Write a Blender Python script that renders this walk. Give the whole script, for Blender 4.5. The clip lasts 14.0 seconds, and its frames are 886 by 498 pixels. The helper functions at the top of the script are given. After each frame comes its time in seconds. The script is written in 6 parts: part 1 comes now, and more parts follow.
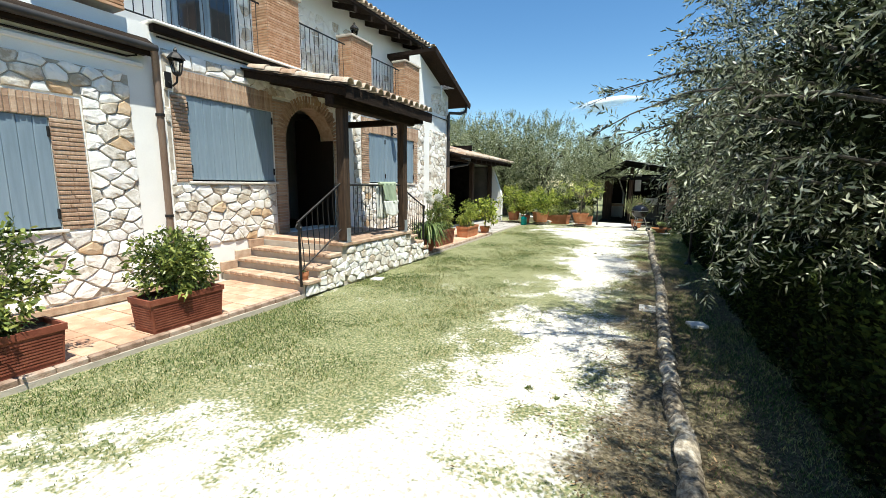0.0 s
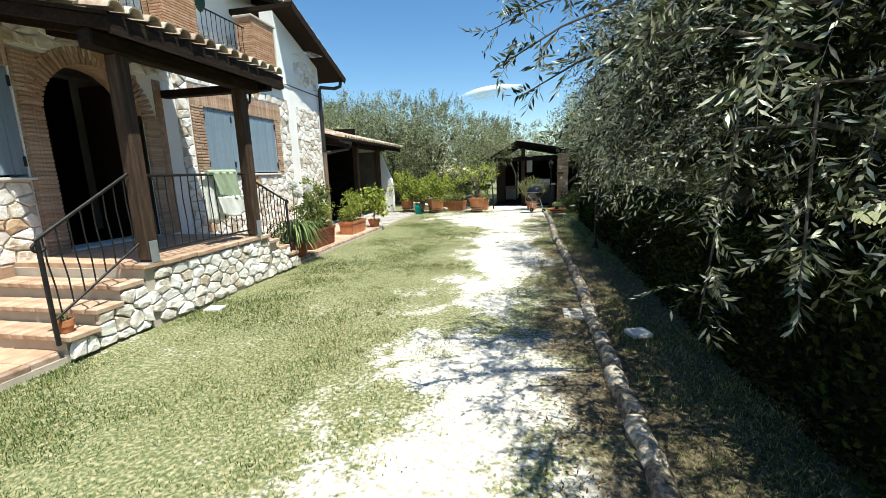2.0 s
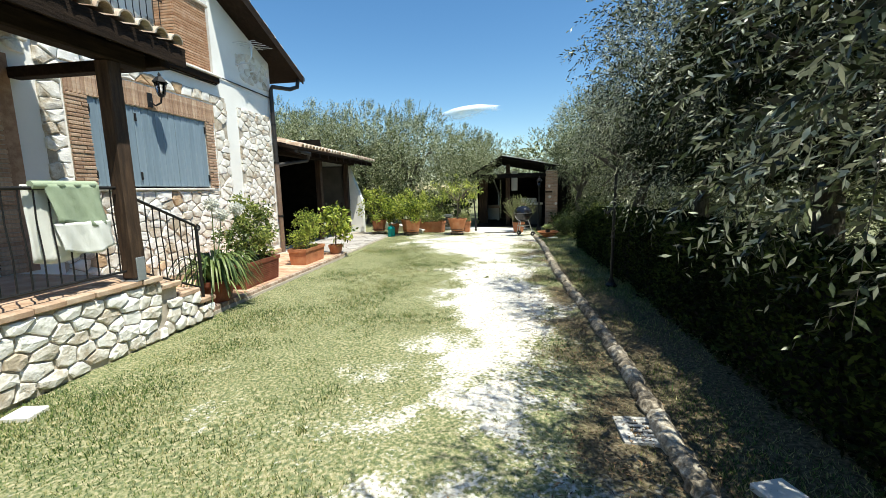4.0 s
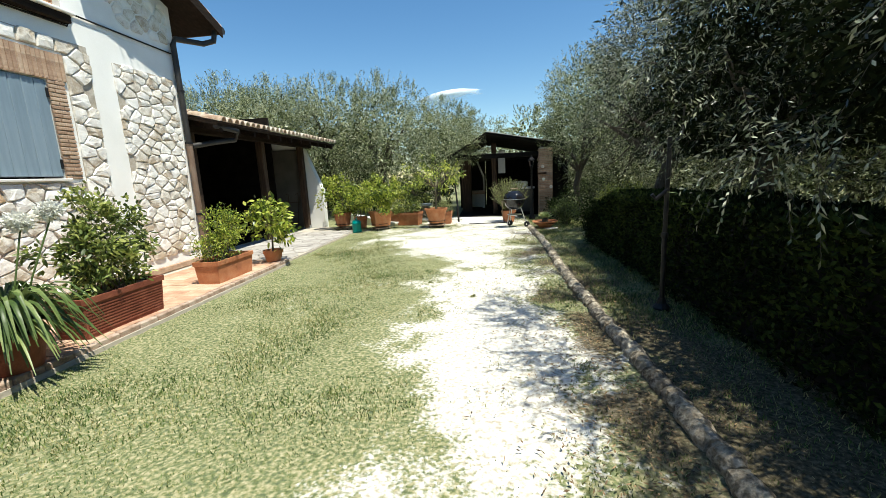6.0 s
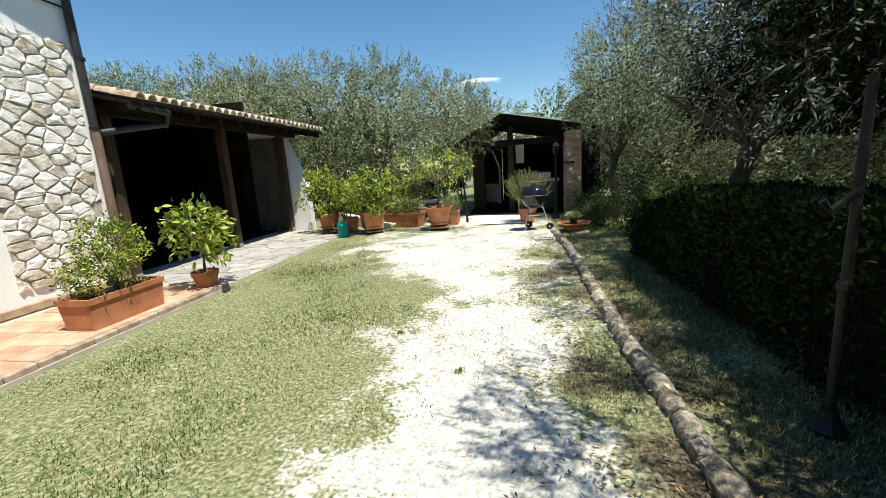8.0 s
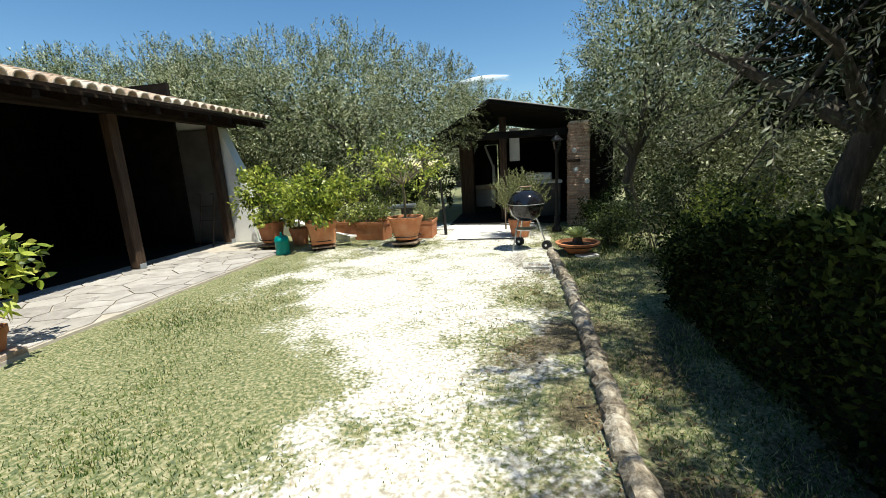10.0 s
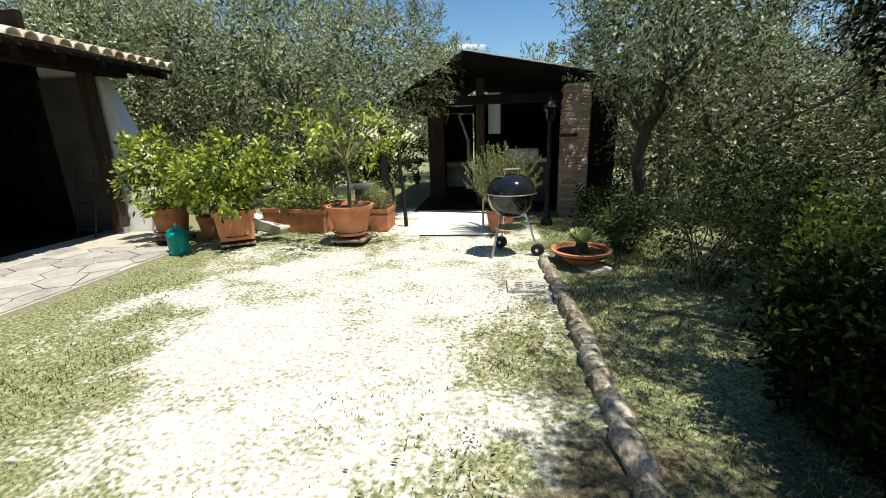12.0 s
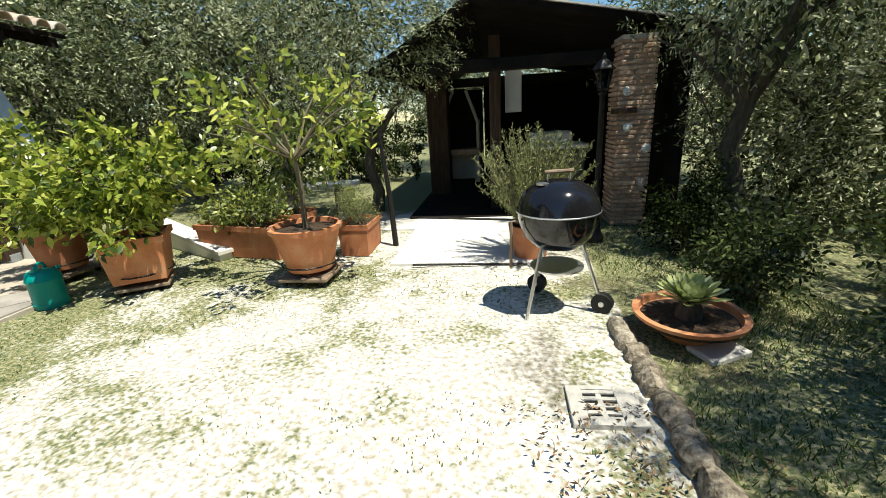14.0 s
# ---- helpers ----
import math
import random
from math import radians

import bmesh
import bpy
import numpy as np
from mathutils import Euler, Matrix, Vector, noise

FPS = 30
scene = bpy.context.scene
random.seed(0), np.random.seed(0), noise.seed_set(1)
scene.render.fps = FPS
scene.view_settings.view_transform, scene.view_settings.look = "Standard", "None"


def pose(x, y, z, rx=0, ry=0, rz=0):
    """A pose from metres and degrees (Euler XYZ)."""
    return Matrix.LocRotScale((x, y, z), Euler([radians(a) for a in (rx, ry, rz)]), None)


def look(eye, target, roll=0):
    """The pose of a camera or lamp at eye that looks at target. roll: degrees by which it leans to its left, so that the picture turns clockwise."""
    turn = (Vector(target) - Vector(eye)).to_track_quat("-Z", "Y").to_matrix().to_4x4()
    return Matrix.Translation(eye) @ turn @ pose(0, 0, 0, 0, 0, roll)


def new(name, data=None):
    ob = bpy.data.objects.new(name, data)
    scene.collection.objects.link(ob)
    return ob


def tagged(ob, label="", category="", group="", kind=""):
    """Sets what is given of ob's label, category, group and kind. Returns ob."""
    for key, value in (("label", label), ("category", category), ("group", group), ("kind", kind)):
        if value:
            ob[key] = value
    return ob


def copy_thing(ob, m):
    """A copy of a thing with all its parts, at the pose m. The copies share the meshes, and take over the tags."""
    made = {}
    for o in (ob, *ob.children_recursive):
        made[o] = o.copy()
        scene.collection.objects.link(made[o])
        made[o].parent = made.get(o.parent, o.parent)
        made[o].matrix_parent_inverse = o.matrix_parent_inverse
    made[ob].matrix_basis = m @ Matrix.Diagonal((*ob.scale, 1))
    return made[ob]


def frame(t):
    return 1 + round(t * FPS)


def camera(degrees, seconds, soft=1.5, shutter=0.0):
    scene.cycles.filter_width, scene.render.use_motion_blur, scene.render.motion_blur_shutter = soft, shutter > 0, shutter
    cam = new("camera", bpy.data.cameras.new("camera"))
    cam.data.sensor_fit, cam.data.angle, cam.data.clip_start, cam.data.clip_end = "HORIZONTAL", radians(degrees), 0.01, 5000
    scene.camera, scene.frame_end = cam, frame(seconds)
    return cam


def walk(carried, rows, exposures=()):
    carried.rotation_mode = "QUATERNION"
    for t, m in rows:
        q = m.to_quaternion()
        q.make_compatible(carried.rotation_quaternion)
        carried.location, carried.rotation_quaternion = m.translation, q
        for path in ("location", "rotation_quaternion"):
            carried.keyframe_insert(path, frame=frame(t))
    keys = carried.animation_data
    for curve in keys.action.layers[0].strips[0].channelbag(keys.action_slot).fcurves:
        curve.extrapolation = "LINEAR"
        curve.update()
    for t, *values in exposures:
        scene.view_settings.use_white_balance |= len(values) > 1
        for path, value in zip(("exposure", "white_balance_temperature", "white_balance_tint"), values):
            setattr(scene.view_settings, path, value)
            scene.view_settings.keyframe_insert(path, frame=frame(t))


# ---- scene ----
cam = camera(94.0, 14.0, 0.45)
PATH = [
    (0, (1.65, 0.928, 1.698), (0.803, 2.713, 1.386), 0.6),
    (0.5, (1.549, 1.282, 1.674), (0.831, 3.123, 1.365), -0.6),
    (1, (1.523, 1.727, 1.637), (0.894, 3.596, 1.302), -1.7),
    (1.5, (1.422, 2.202, 1.585), (0.916, 4.111, 1.272), -0.8),
    (2, (1.327, 2.647, 1.595), (0.934, 4.573, 1.228), -1.9),
    (2.5, (1.154, 3.216, 1.546), (0.752, 5.149, 1.23), -2.0),
    (3, (1.122, 3.65, 1.581), (0.822, 5.611, 1.331), -1.6),
    (3.2, (1.05, 3.798, 1.599), (0.808, 5.76, 1.294), -1.2),
    (5.3, (0.941, 6.199, 1.495), (0.561, 8.147, 1.242), -1.3),
    (5.5, (0.898, 6.444, 1.482), (0.597, 8.401, 1.205), -1.3),
    (6, (0.914, 6.927, 1.497), (0.695, 8.883, 1.144), -2.9),
    (6.5, (1.032, 7.502, 1.509), (0.68, 9.429, 1.102), -3.8),
    (7, (0.97, 8.026, 1.509), (0.706, 9.963, 1.09), -3.1),
    (7.2, (0.946, 8.215, 1.505), (0.688, 10.162, 1.129), -3.5),
    (9.3, (1.446, 10.678, 1.425), (1.028, 12.59, 1.012), -3.2),
    (9.5, (1.438, 10.892, 1.431), (1.103, 12.825, 1.042), -1.2),
    (10, (1.505, 11.419, 1.449), (1.148, 13.346, 1.053), -3.4),
    (10.5, (1.524, 11.953, 1.442), (1.183, 13.878, 1.02), -3.9),
    (11, (1.468, 12.404, 1.449), (1.307, 14.367, 1.101), -1.6),
    (11.5, (1.447, 12.903, 1.429), (1.245, 14.846, 0.998), -3.3),
    (12, (1.418, 13.337, 1.433), (1.184, 15.253, 0.907), -1.9),
    (12.5, (1.358, 13.827, 1.458), (1.206, 15.754, 0.943), -3.2),
    (13, (1.323, 14.329, 1.456), (1.068, 16.255, 0.983), -2.7),
    (13.5, (1.289, 14.883, 1.412), (1.041, 16.798, 0.89), -1.0),
    (14, (1.236, 15.37, 1.425), (0.963, 17.257, 0.822), -3.4),
]
walk(cam, [(t, look(eye, target, roll)) for t, eye, target, roll in PATH], [(0, 0.78, 6500, 4), (6, 0.64, 6600, 3), (10, 0.52, 6650, 4), (14, 0.52, 6850, 4)])

# ---- world, sun, exposure ----
SUN = Vector((0.34, -0.22, 1.0)).normalized()
world = bpy.data.worlds.new("world")
scene.world = world
world.use_nodes = True
wn, wl = world.node_tree.nodes, world.node_tree.links
sky = wn.new("ShaderNodeTexSky")
sky.sky_type = "NISHITA"
sky.sun_disc = False
sky.sun_elevation = math.asin(SUN.z)
sky.sun_rotation = math.atan2(SUN.x, SUN.y)
sky.air_density, sky.dust_density, sky.ozone_density = 1.0, 0.15, 1.6
sat = wn.new("ShaderNodeHueSaturation")
sat.inputs["Saturation"].default_value = 1.25
sat.inputs["Value"].default_value = 1.2
wl.new(sky.outputs[0], sat.inputs["Color"])
wl.new(sat.outputs[0], wn["Background"].inputs[0])
wn["Background"].inputs[1].default_value = 0.085
sun_data = bpy.data.lights.new("sun", "SUN")
sun_data.energy, sun_data.angle, sun_data.color = 5.0, radians(0.53), (1.0, 0.96, 0.88)
sun = new("sun", sun_data)
sun.matrix_world = look(SUN * 40, (0, 0, 0))


# ---- materials ----
def material(name, colours, scale=6.0, rough=0.8, bump=0.3, metal=0.0, fine=60.0, random=0.0, island=0.0, stretch=(1, 1, 1), spec=0.3, translucent=0.0, coord="Object"):
    """A surface with two scales of noise over 2 or 3 base colours, a fine bump, and a tone that varies from piece to piece."""
    m = bpy.data.materials.new(name)
    m.use_nodes = True
    n, l = m.node_tree.nodes, m.node_tree.links
    b = n["Principled BSDF"]
    tc = n.new("ShaderNodeTexCoord")
    mp = n.new("ShaderNodeMapping")
    mp.inputs["Scale"].default_value = stretch
    l.new(tc.outputs[coord], mp.inputs[0])
    big, small = n.new("ShaderNodeTexNoise"), n.new("ShaderNodeTexNoise")
    for t, s, d in ((big, scale, 5), (small, fine, 3)):
        t.inputs["Scale"].default_value, t.inputs["Detail"].default_value = s, d
        l.new(mp.outputs[0], t.inputs["Vector"])
    mix = n.new("ShaderNodeMath")
    mix.operation = "MULTIPLY_ADD"
    l.new(small.outputs[0], mix.inputs[0])
    mix.inputs[1].default_value = 0.35
    l.new(big.outputs[0], mix.inputs[2])
    last = mix.outputs[0]
    if random or island:
        src = n.new("ShaderNodeObjectInfo").outputs["Random"] if random else n.new("ShaderNodeNewGeometry").outputs["Random Per Island"]
        add = n.new("ShaderNodeMath")
        add.operation = "MULTIPLY_ADD"
        l.new(src, add.inputs[0])
        add.inputs[1].default_value = random or island
        l.new(last, add.inputs[2])
        sub = n.new("ShaderNodeMath")
        sub.operation = "SUBTRACT"
        l.new(add.outputs[0], sub.inputs[0])
        sub.inputs[1].default_value = (random or island) / 2
        last = sub.outputs[0]
    ramp = n.new("ShaderNodeValToRGB")
    e = ramp.color_ramp.elements
    while len(e) < len(colours):
        e.new(0.5)
    for i, c in enumerate(colours):
        e[i].position = 0.38 + 0.6 * i / max(1, len(colours) - 1)
        e[i].color = (*c, 1)
    l.new(last, ramp.inputs[0])
    l.new(ramp.outputs[0], b.inputs["Base Color"])
    b.inputs["Roughness"].default_value, b.inputs["Metallic"].default_value = rough, metal
    b.inputs["Specular IOR Level"].default_value = spec
    if bump:
        bp = n.new("ShaderNodeBump")
        bp.inputs["Strength"].default_value, bp.inputs["Distance"].default_value = bump, 0.02
        l.new(mix.outputs[0], bp.inputs["Height"])
        l.new(bp.outputs[0], b.inputs["Normal"])
    if translucent:
        tr, ms = n.new("ShaderNodeBsdfTranslucent"), n.new("ShaderNodeMixShader")
        l.new(ramp.outputs[0], tr.inputs[0])
        ms.inputs[0].default_value = translucent
        l.new(b.outputs[0], ms.inputs[1])
        l.new(tr.outputs[0], ms.inputs[2])
        l.new(ms.outputs[0], n["Material Output"].inputs[0])
    return m


PLASTER = material("plaster", [(0.74, 0.73, 0.7), (0.82, 0.81, 0.78), (0.87, 0.86, 0.83)], 1.5, 0.9, 0.15, fine=90)
STONE = material("limestone", [(0.44, 0.37, 0.28), (0.7, 0.66, 0.59), (0.82, 0.8, 0.76), (0.87, 0.86, 0.83)], 7, 0.9, 0.9, fine=45, random=0.5)
STONE_ISLE = material("limestone_rest", [(0.44, 0.36, 0.27), (0.67, 0.62, 0.54), (0.79, 0.76, 0.71), (0.84, 0.82, 0.78)], 7, 0.9, 0.9, fine=45, island=0.5)
OCHRE_STONE = material("ochre_stone", [(0.38, 0.24, 0.13), (0.52, 0.36, 0.22), (0.6, 0.48, 0.34)], 9, 0.9, 0.8, fine=50, random=0.3)
BRICK = material("thin_brick", [(0.29, 0.18, 0.12), (0.43, 0.29, 0.2), (0.55, 0.41, 0.3)], 12, 0.9, 0.5, fine=80, random=0.4)
BRICK_ISLE = material("pier_brick", [(0.34, 0.18, 0.1), (0.46, 0.27, 0.16), (0.56, 0.38, 0.26)], 12, 0.9, 0.5, fine=80, island=0.4)
JOINT = material("pale_joint", [(0.3, 0.26, 0.2), (0.44, 0.39, 0.32), (0.56, 0.52, 0.46)], 9, 0.95, 0.6)
MORTAR = material("mortar", [(0.4, 0.35, 0.29), (0.5, 0.45, 0.38)], 8, 0.95, 0.4)
SHUTTER = material("blue_grey_paint", [(0.17, 0.23, 0.28), (0.21, 0.28, 0.34), (0.25, 0.32, 0.38)], 3, 0.55, 0.12, fine=70, random=0.2, stretch=(1, 6, 0.6))
WOOD = material("stained_beam", [(0.022, 0.013, 0.008), (0.05, 0.03, 0.018), (0.1, 0.06, 0.036)], 5, 0.75, 0.5, fine=50, stretch=(6, 6, 0.7))
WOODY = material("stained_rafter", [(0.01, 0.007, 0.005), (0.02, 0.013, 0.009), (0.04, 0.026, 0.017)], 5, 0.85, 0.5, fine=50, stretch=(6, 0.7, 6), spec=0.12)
WOOD2 = material("aged_post_wood", [(0.05, 0.032, 0.021), (0.1, 0.066, 0.043), (0.18, 0.125, 0.085)], 5, 0.85, 0.6, fine=50, stretch=(6, 6, 0.6))
OLD_WOOD = material("weathered_wood", [(0.13, 0.09, 0.06), (0.26, 0.19, 0.13), (0.36, 0.29, 0.21)], 5, 0.85, 0.6, fine=50, stretch=(6, 6, 0.6))
DARK_DOOR = material("dark_door_wood", [(0.014, 0.009, 0.006), (0.03, 0.018, 0.011)], 5, 0.6, 0.3, stretch=(6, 6, 0.6))
IRON = material("black_iron", [(0.018, 0.018, 0.02), (0.04, 0.038, 0.036)], 20, 0.5, 0.2, 0.6)
ZINC = material("galvanised_bracket", [(0.3, 0.33, 0.36), (0.42, 0.45, 0.48)], 10, 0.5, 0.15, 0.6)
COPPER = material("brown_downpipe", [(0.14, 0.09, 0.065), (0.22, 0.15, 0.11), (0.3, 0.23, 0.18)], 4, 0.5, 0.1, 0.3, stretch=(1, 1, 0.3))
DARK_PIPE = material("dark_gutter", [(0.03, 0.03, 0.032), (0.06, 0.055, 0.05)], 6, 0.5, 0.1, 0.3)
ROOF_TILE = material("roof_tile", [(0.3, 0.2, 0.14), (0.46, 0.35, 0.26), (0.58, 0.5, 0.41), (0.56, 0.53, 0.46)], 6, 0.9, 0.6, fine=50, random=0.4)
ROOF_ISLE = material("roof_tile_rest", [(0.28, 0.16, 0.1), (0.42, 0.28, 0.19), (0.5, 0.4, 0.31), (0.46, 0.42, 0.35)], 6, 0.9, 0.6, fine=50, island=0.4)
TERRACOTTA = material("terracotta", [(0.33, 0.12, 0.06), (0.45, 0.18, 0.085), (0.52, 0.26, 0.14)], 7, 0.75, 0.25, fine=70)
BROWN_POT = material("brown_trough_plastic", [(0.13, 0.035, 0.022), (0.21, 0.062, 0.037), (0.3, 0.115, 0.07)], 6, 0.6, 0.2, fine=60)
ORANGE_POT = material("orange_terracotta", [(0.42, 0.15, 0.06), (0.55, 0.22, 0.1), (0.6, 0.33, 0.18)], 6, 0.7, 0.2, fine=60)
PAVER = material("terracotta_paver", [(0.36, 0.2, 0.13), (0.48, 0.31, 0.21), (0.58, 0.42, 0.31)], 5, 0.85, 0.3, fine=60, random=0.35)
EDGE = material("edging_brick", [(0.2, 0.13, 0.09), (0.34, 0.24, 0.18), (0.46, 0.37, 0.3)], 8, 0.9, 0.6, fine=60, random=0.4)
TREAD = material("step_brick", [(0.28, 0.17, 0.11), (0.42, 0.29, 0.2), (0.54, 0.42, 0.32)], 8, 0.85, 0.4, fine=60, random=0.3)
FLAG = material("grey_flagstone", [(0.26, 0.24, 0.22), (0.38, 0.35, 0.32), (0.48, 0.45, 0.42)], 5, 0.85, 0.4, fine=50, random=0.35)
KERB = material("kerb_stone", [(0.05, 0.04, 0.028), (0.2, 0.165, 0.12), (0.4, 0.345, 0.265), (0.62, 0.57, 0.48)], 21, 0.95, 1.0, fine=70, random=0.25)
SOIL = material("potting_soil", [(0.035, 0.024, 0.016), (0.09, 0.06, 0.04)], 30, 0.95, 1.0)
BARK = material("olive_bark", [(0.035, 0.03, 0.024), (0.09, 0.078, 0.062), (0.15, 0.135, 0.11)], 8, 0.95, 1.0, fine=40, stretch=(3, 3, 0.6))
TWIG = material("green_twig", [(0.1, 0.085, 0.05), (0.17, 0.15, 0.1)], 10, 0.85, 0.4)
# Two copies of the leaf colour: dark for shaded crowns, light for front-lit grove.
OLIVE = material("shaded_olive_leaves", [(0.009, 0.014, 0.004), (0.04, 0.055, 0.018), (0.15, 0.178, 0.075), (0.52, 0.53, 0.38)], 0.8, 0.4, 0, island=0.9, spec=0.45, translucent=0.12)
LIT_OLIVE = material("front_lit_olive_leaves", [(0.035, 0.048, 0.016), (0.12, 0.15, 0.052), (0.28, 0.31, 0.135), (0.54, 0.56, 0.37)], 0.8, 0.5, 0, island=0.85, spec=0.3, translucent=0.18)
# Dark copy of the olive leaf that paints shade into the crown's inside.
SHADE_LEAVES = material("shade_dark_inner_leaves", [(0.006, 0.009, 0.003), (0.014, 0.02, 0.007), (0.03, 0.04, 0.015)], 0.8, 0.8, 0, island=0.5, spec=0.05)
LITTER = material("dry_leaves", [(0.05, 0.032, 0.018), (0.15, 0.095, 0.05), (0.3, 0.2, 0.11)], 3, 0.8, 0, island=0.8, spec=0.15)
LEMON = material("lemon_leaves", [(0.06, 0.1, 0.015), (0.29, 0.37, 0.045), (0.55, 0.57, 0.12)], 1.5, 0.38, 0, island=0.8, spec=0.5, translucent=0.35)
SHRUB = material("shrub_leaves", [(0.05, 0.078, 0.017), (0.2, 0.25, 0.055), (0.4, 0.42, 0.12)], 1.5, 0.42, 0, island=0.75, spec=0.45, translucent=0.25)
# Leaf colour taken darker than its lit green to carry the hedge's shade.
HEDGE = material("shade_dark_leaves", [(0.005, 0.01, 0.003), (0.015, 0.025, 0.007), (0.05, 0.072, 0.017)], 1.0, 0.75, 0, island=0.7, spec=0.06, translucent=0.05)
WILD = material("wild_shrub_leaves", [(0.015, 0.026, 0.008), (0.05, 0.075, 0.02), (0.14, 0.18, 0.05)], 1.5, 0.5, 0, island=0.8, spec=0.3, translucent=0.15)
STRAP = material("strap_leaves", [(0.04, 0.075, 0.02), (0.1, 0.15, 0.04), (0.24, 0.29, 0.11)], 2, 0.4, 0, island=0.6, translucent=0.2)
ROSEMARY = material("rosemary_needles", [(0.1, 0.12, 0.04), (0.24, 0.27, 0.1), (0.42, 0.44, 0.2)], 3, 0.55, 0, island=0.7, translucent=0.3)
AGAVE = material("agave_leaves", [(0.24, 0.3, 0.09), (0.48, 0.54, 0.24), (0.7, 0.72, 0.48)], 3, 0.45, 0, island=0.5, translucent=0.3)
PETAL = material("white_petals", [(0.7, 0.7, 0.64), (0.82, 0.82, 0.78)], 10, 0.6, 0, translucent=0.3)
BLADES = material("grass_blades", [(0.045, 0.075, 0.017), (0.12, 0.16, 0.042), (0.28, 0.28, 0.105), (0.52, 0.45, 0.25)], 1.1, 0.6, 0, island=0.75, translucent=0.2)
LAWN = material("green_blades", [(0.03, 0.066, 0.012), (0.085, 0.145, 0.032), (0.2, 0.25, 0.075), (0.42, 0.38, 0.18)], 1.1, 0.55, 0, island=0.75, translucent=0.2)
SLAB = material("white_slab", [(0.62, 0.6, 0.55), (0.72, 0.7, 0.66)], 9, 0.85, 0.3)
GRATE = material("cast_grating", [(0.36, 0.34, 0.3), (0.46, 0.44, 0.4), (0.56, 0.54, 0.5)], 12, 0.9, 0.5)
# Near black in place of unlit depth: recesses, oven, drain slots, hedge.
BLACK = material("shade_black", [(0.008, 0.008, 0.008), (0.014, 0.013, 0.012)], 8, 0.9, 0)
ENAMEL = material("black_enamel", [(0.008, 0.008, 0.01), (0.012, 0.012, 0.014)], 4, 0.09, 0.0, spec=0.6)
CHROME = material("aluminium", [(0.6, 0.6, 0.6), (0.7, 0.7, 0.7)], 20, 0.3, 0.05, 0.9)
RUBBER = material("black_rubber", [(0.015, 0.015, 0.015), (0.03, 0.03, 0.03)], 20, 0.7, 0.2)
TEAL = material("teal_plastic", [(0.0, 0.24, 0.22), (0.0, 0.3, 0.27)], 5, 0.4, 0.03)
TOWEL_G = material("green_cloth", [(0.3, 0.37, 0.25), (0.38, 0.45, 0.32)], 12, 0.95, 0.4, fine=150)
TOWEL_W = material("white_cloth", [(0.7, 0.71, 0.66), (0.8, 0.8, 0.76)], 12, 0.95, 0.4, fine=150)
GREEN_PAINT = material("dark_green_paint", [(0.012, 0.05, 0.025), (0.02, 0.07, 0.035)], 8, 0.5, 0.1)
GLASS = bpy.data.materials.new("lamp_glass")
GLASS.use_nodes = True
GLASS.node_tree.nodes["Principled BSDF"].inputs["Transmission Weight"].default_value = 1.0
GLASS.node_tree.nodes["Principled BSDF"].inputs["Roughness"].default_value = 0.08
# Near black that stands in for shade inside shed, shelter and hall.
SHADE_DARK = material("shade_dark_boarding", [(0.006, 0.005, 0.004), (0.014, 0.012, 0.01), (0.026, 0.021, 0.018)], 4, 0.95, 0.4, spec=0.08)
# Render colour dimmed to the level of the shade inside the shed.
SHADE_RENDER = material("shade_dimmed_render", [(0.07, 0.065, 0.055), (0.13, 0.12, 0.1)], 3, 0.95, 0.3)
WINDOW = material("window_glass", [(0.02, 0.025, 0.03), (0.03, 0.035, 0.04)], 2, 0.05, 0, spec=0.8)


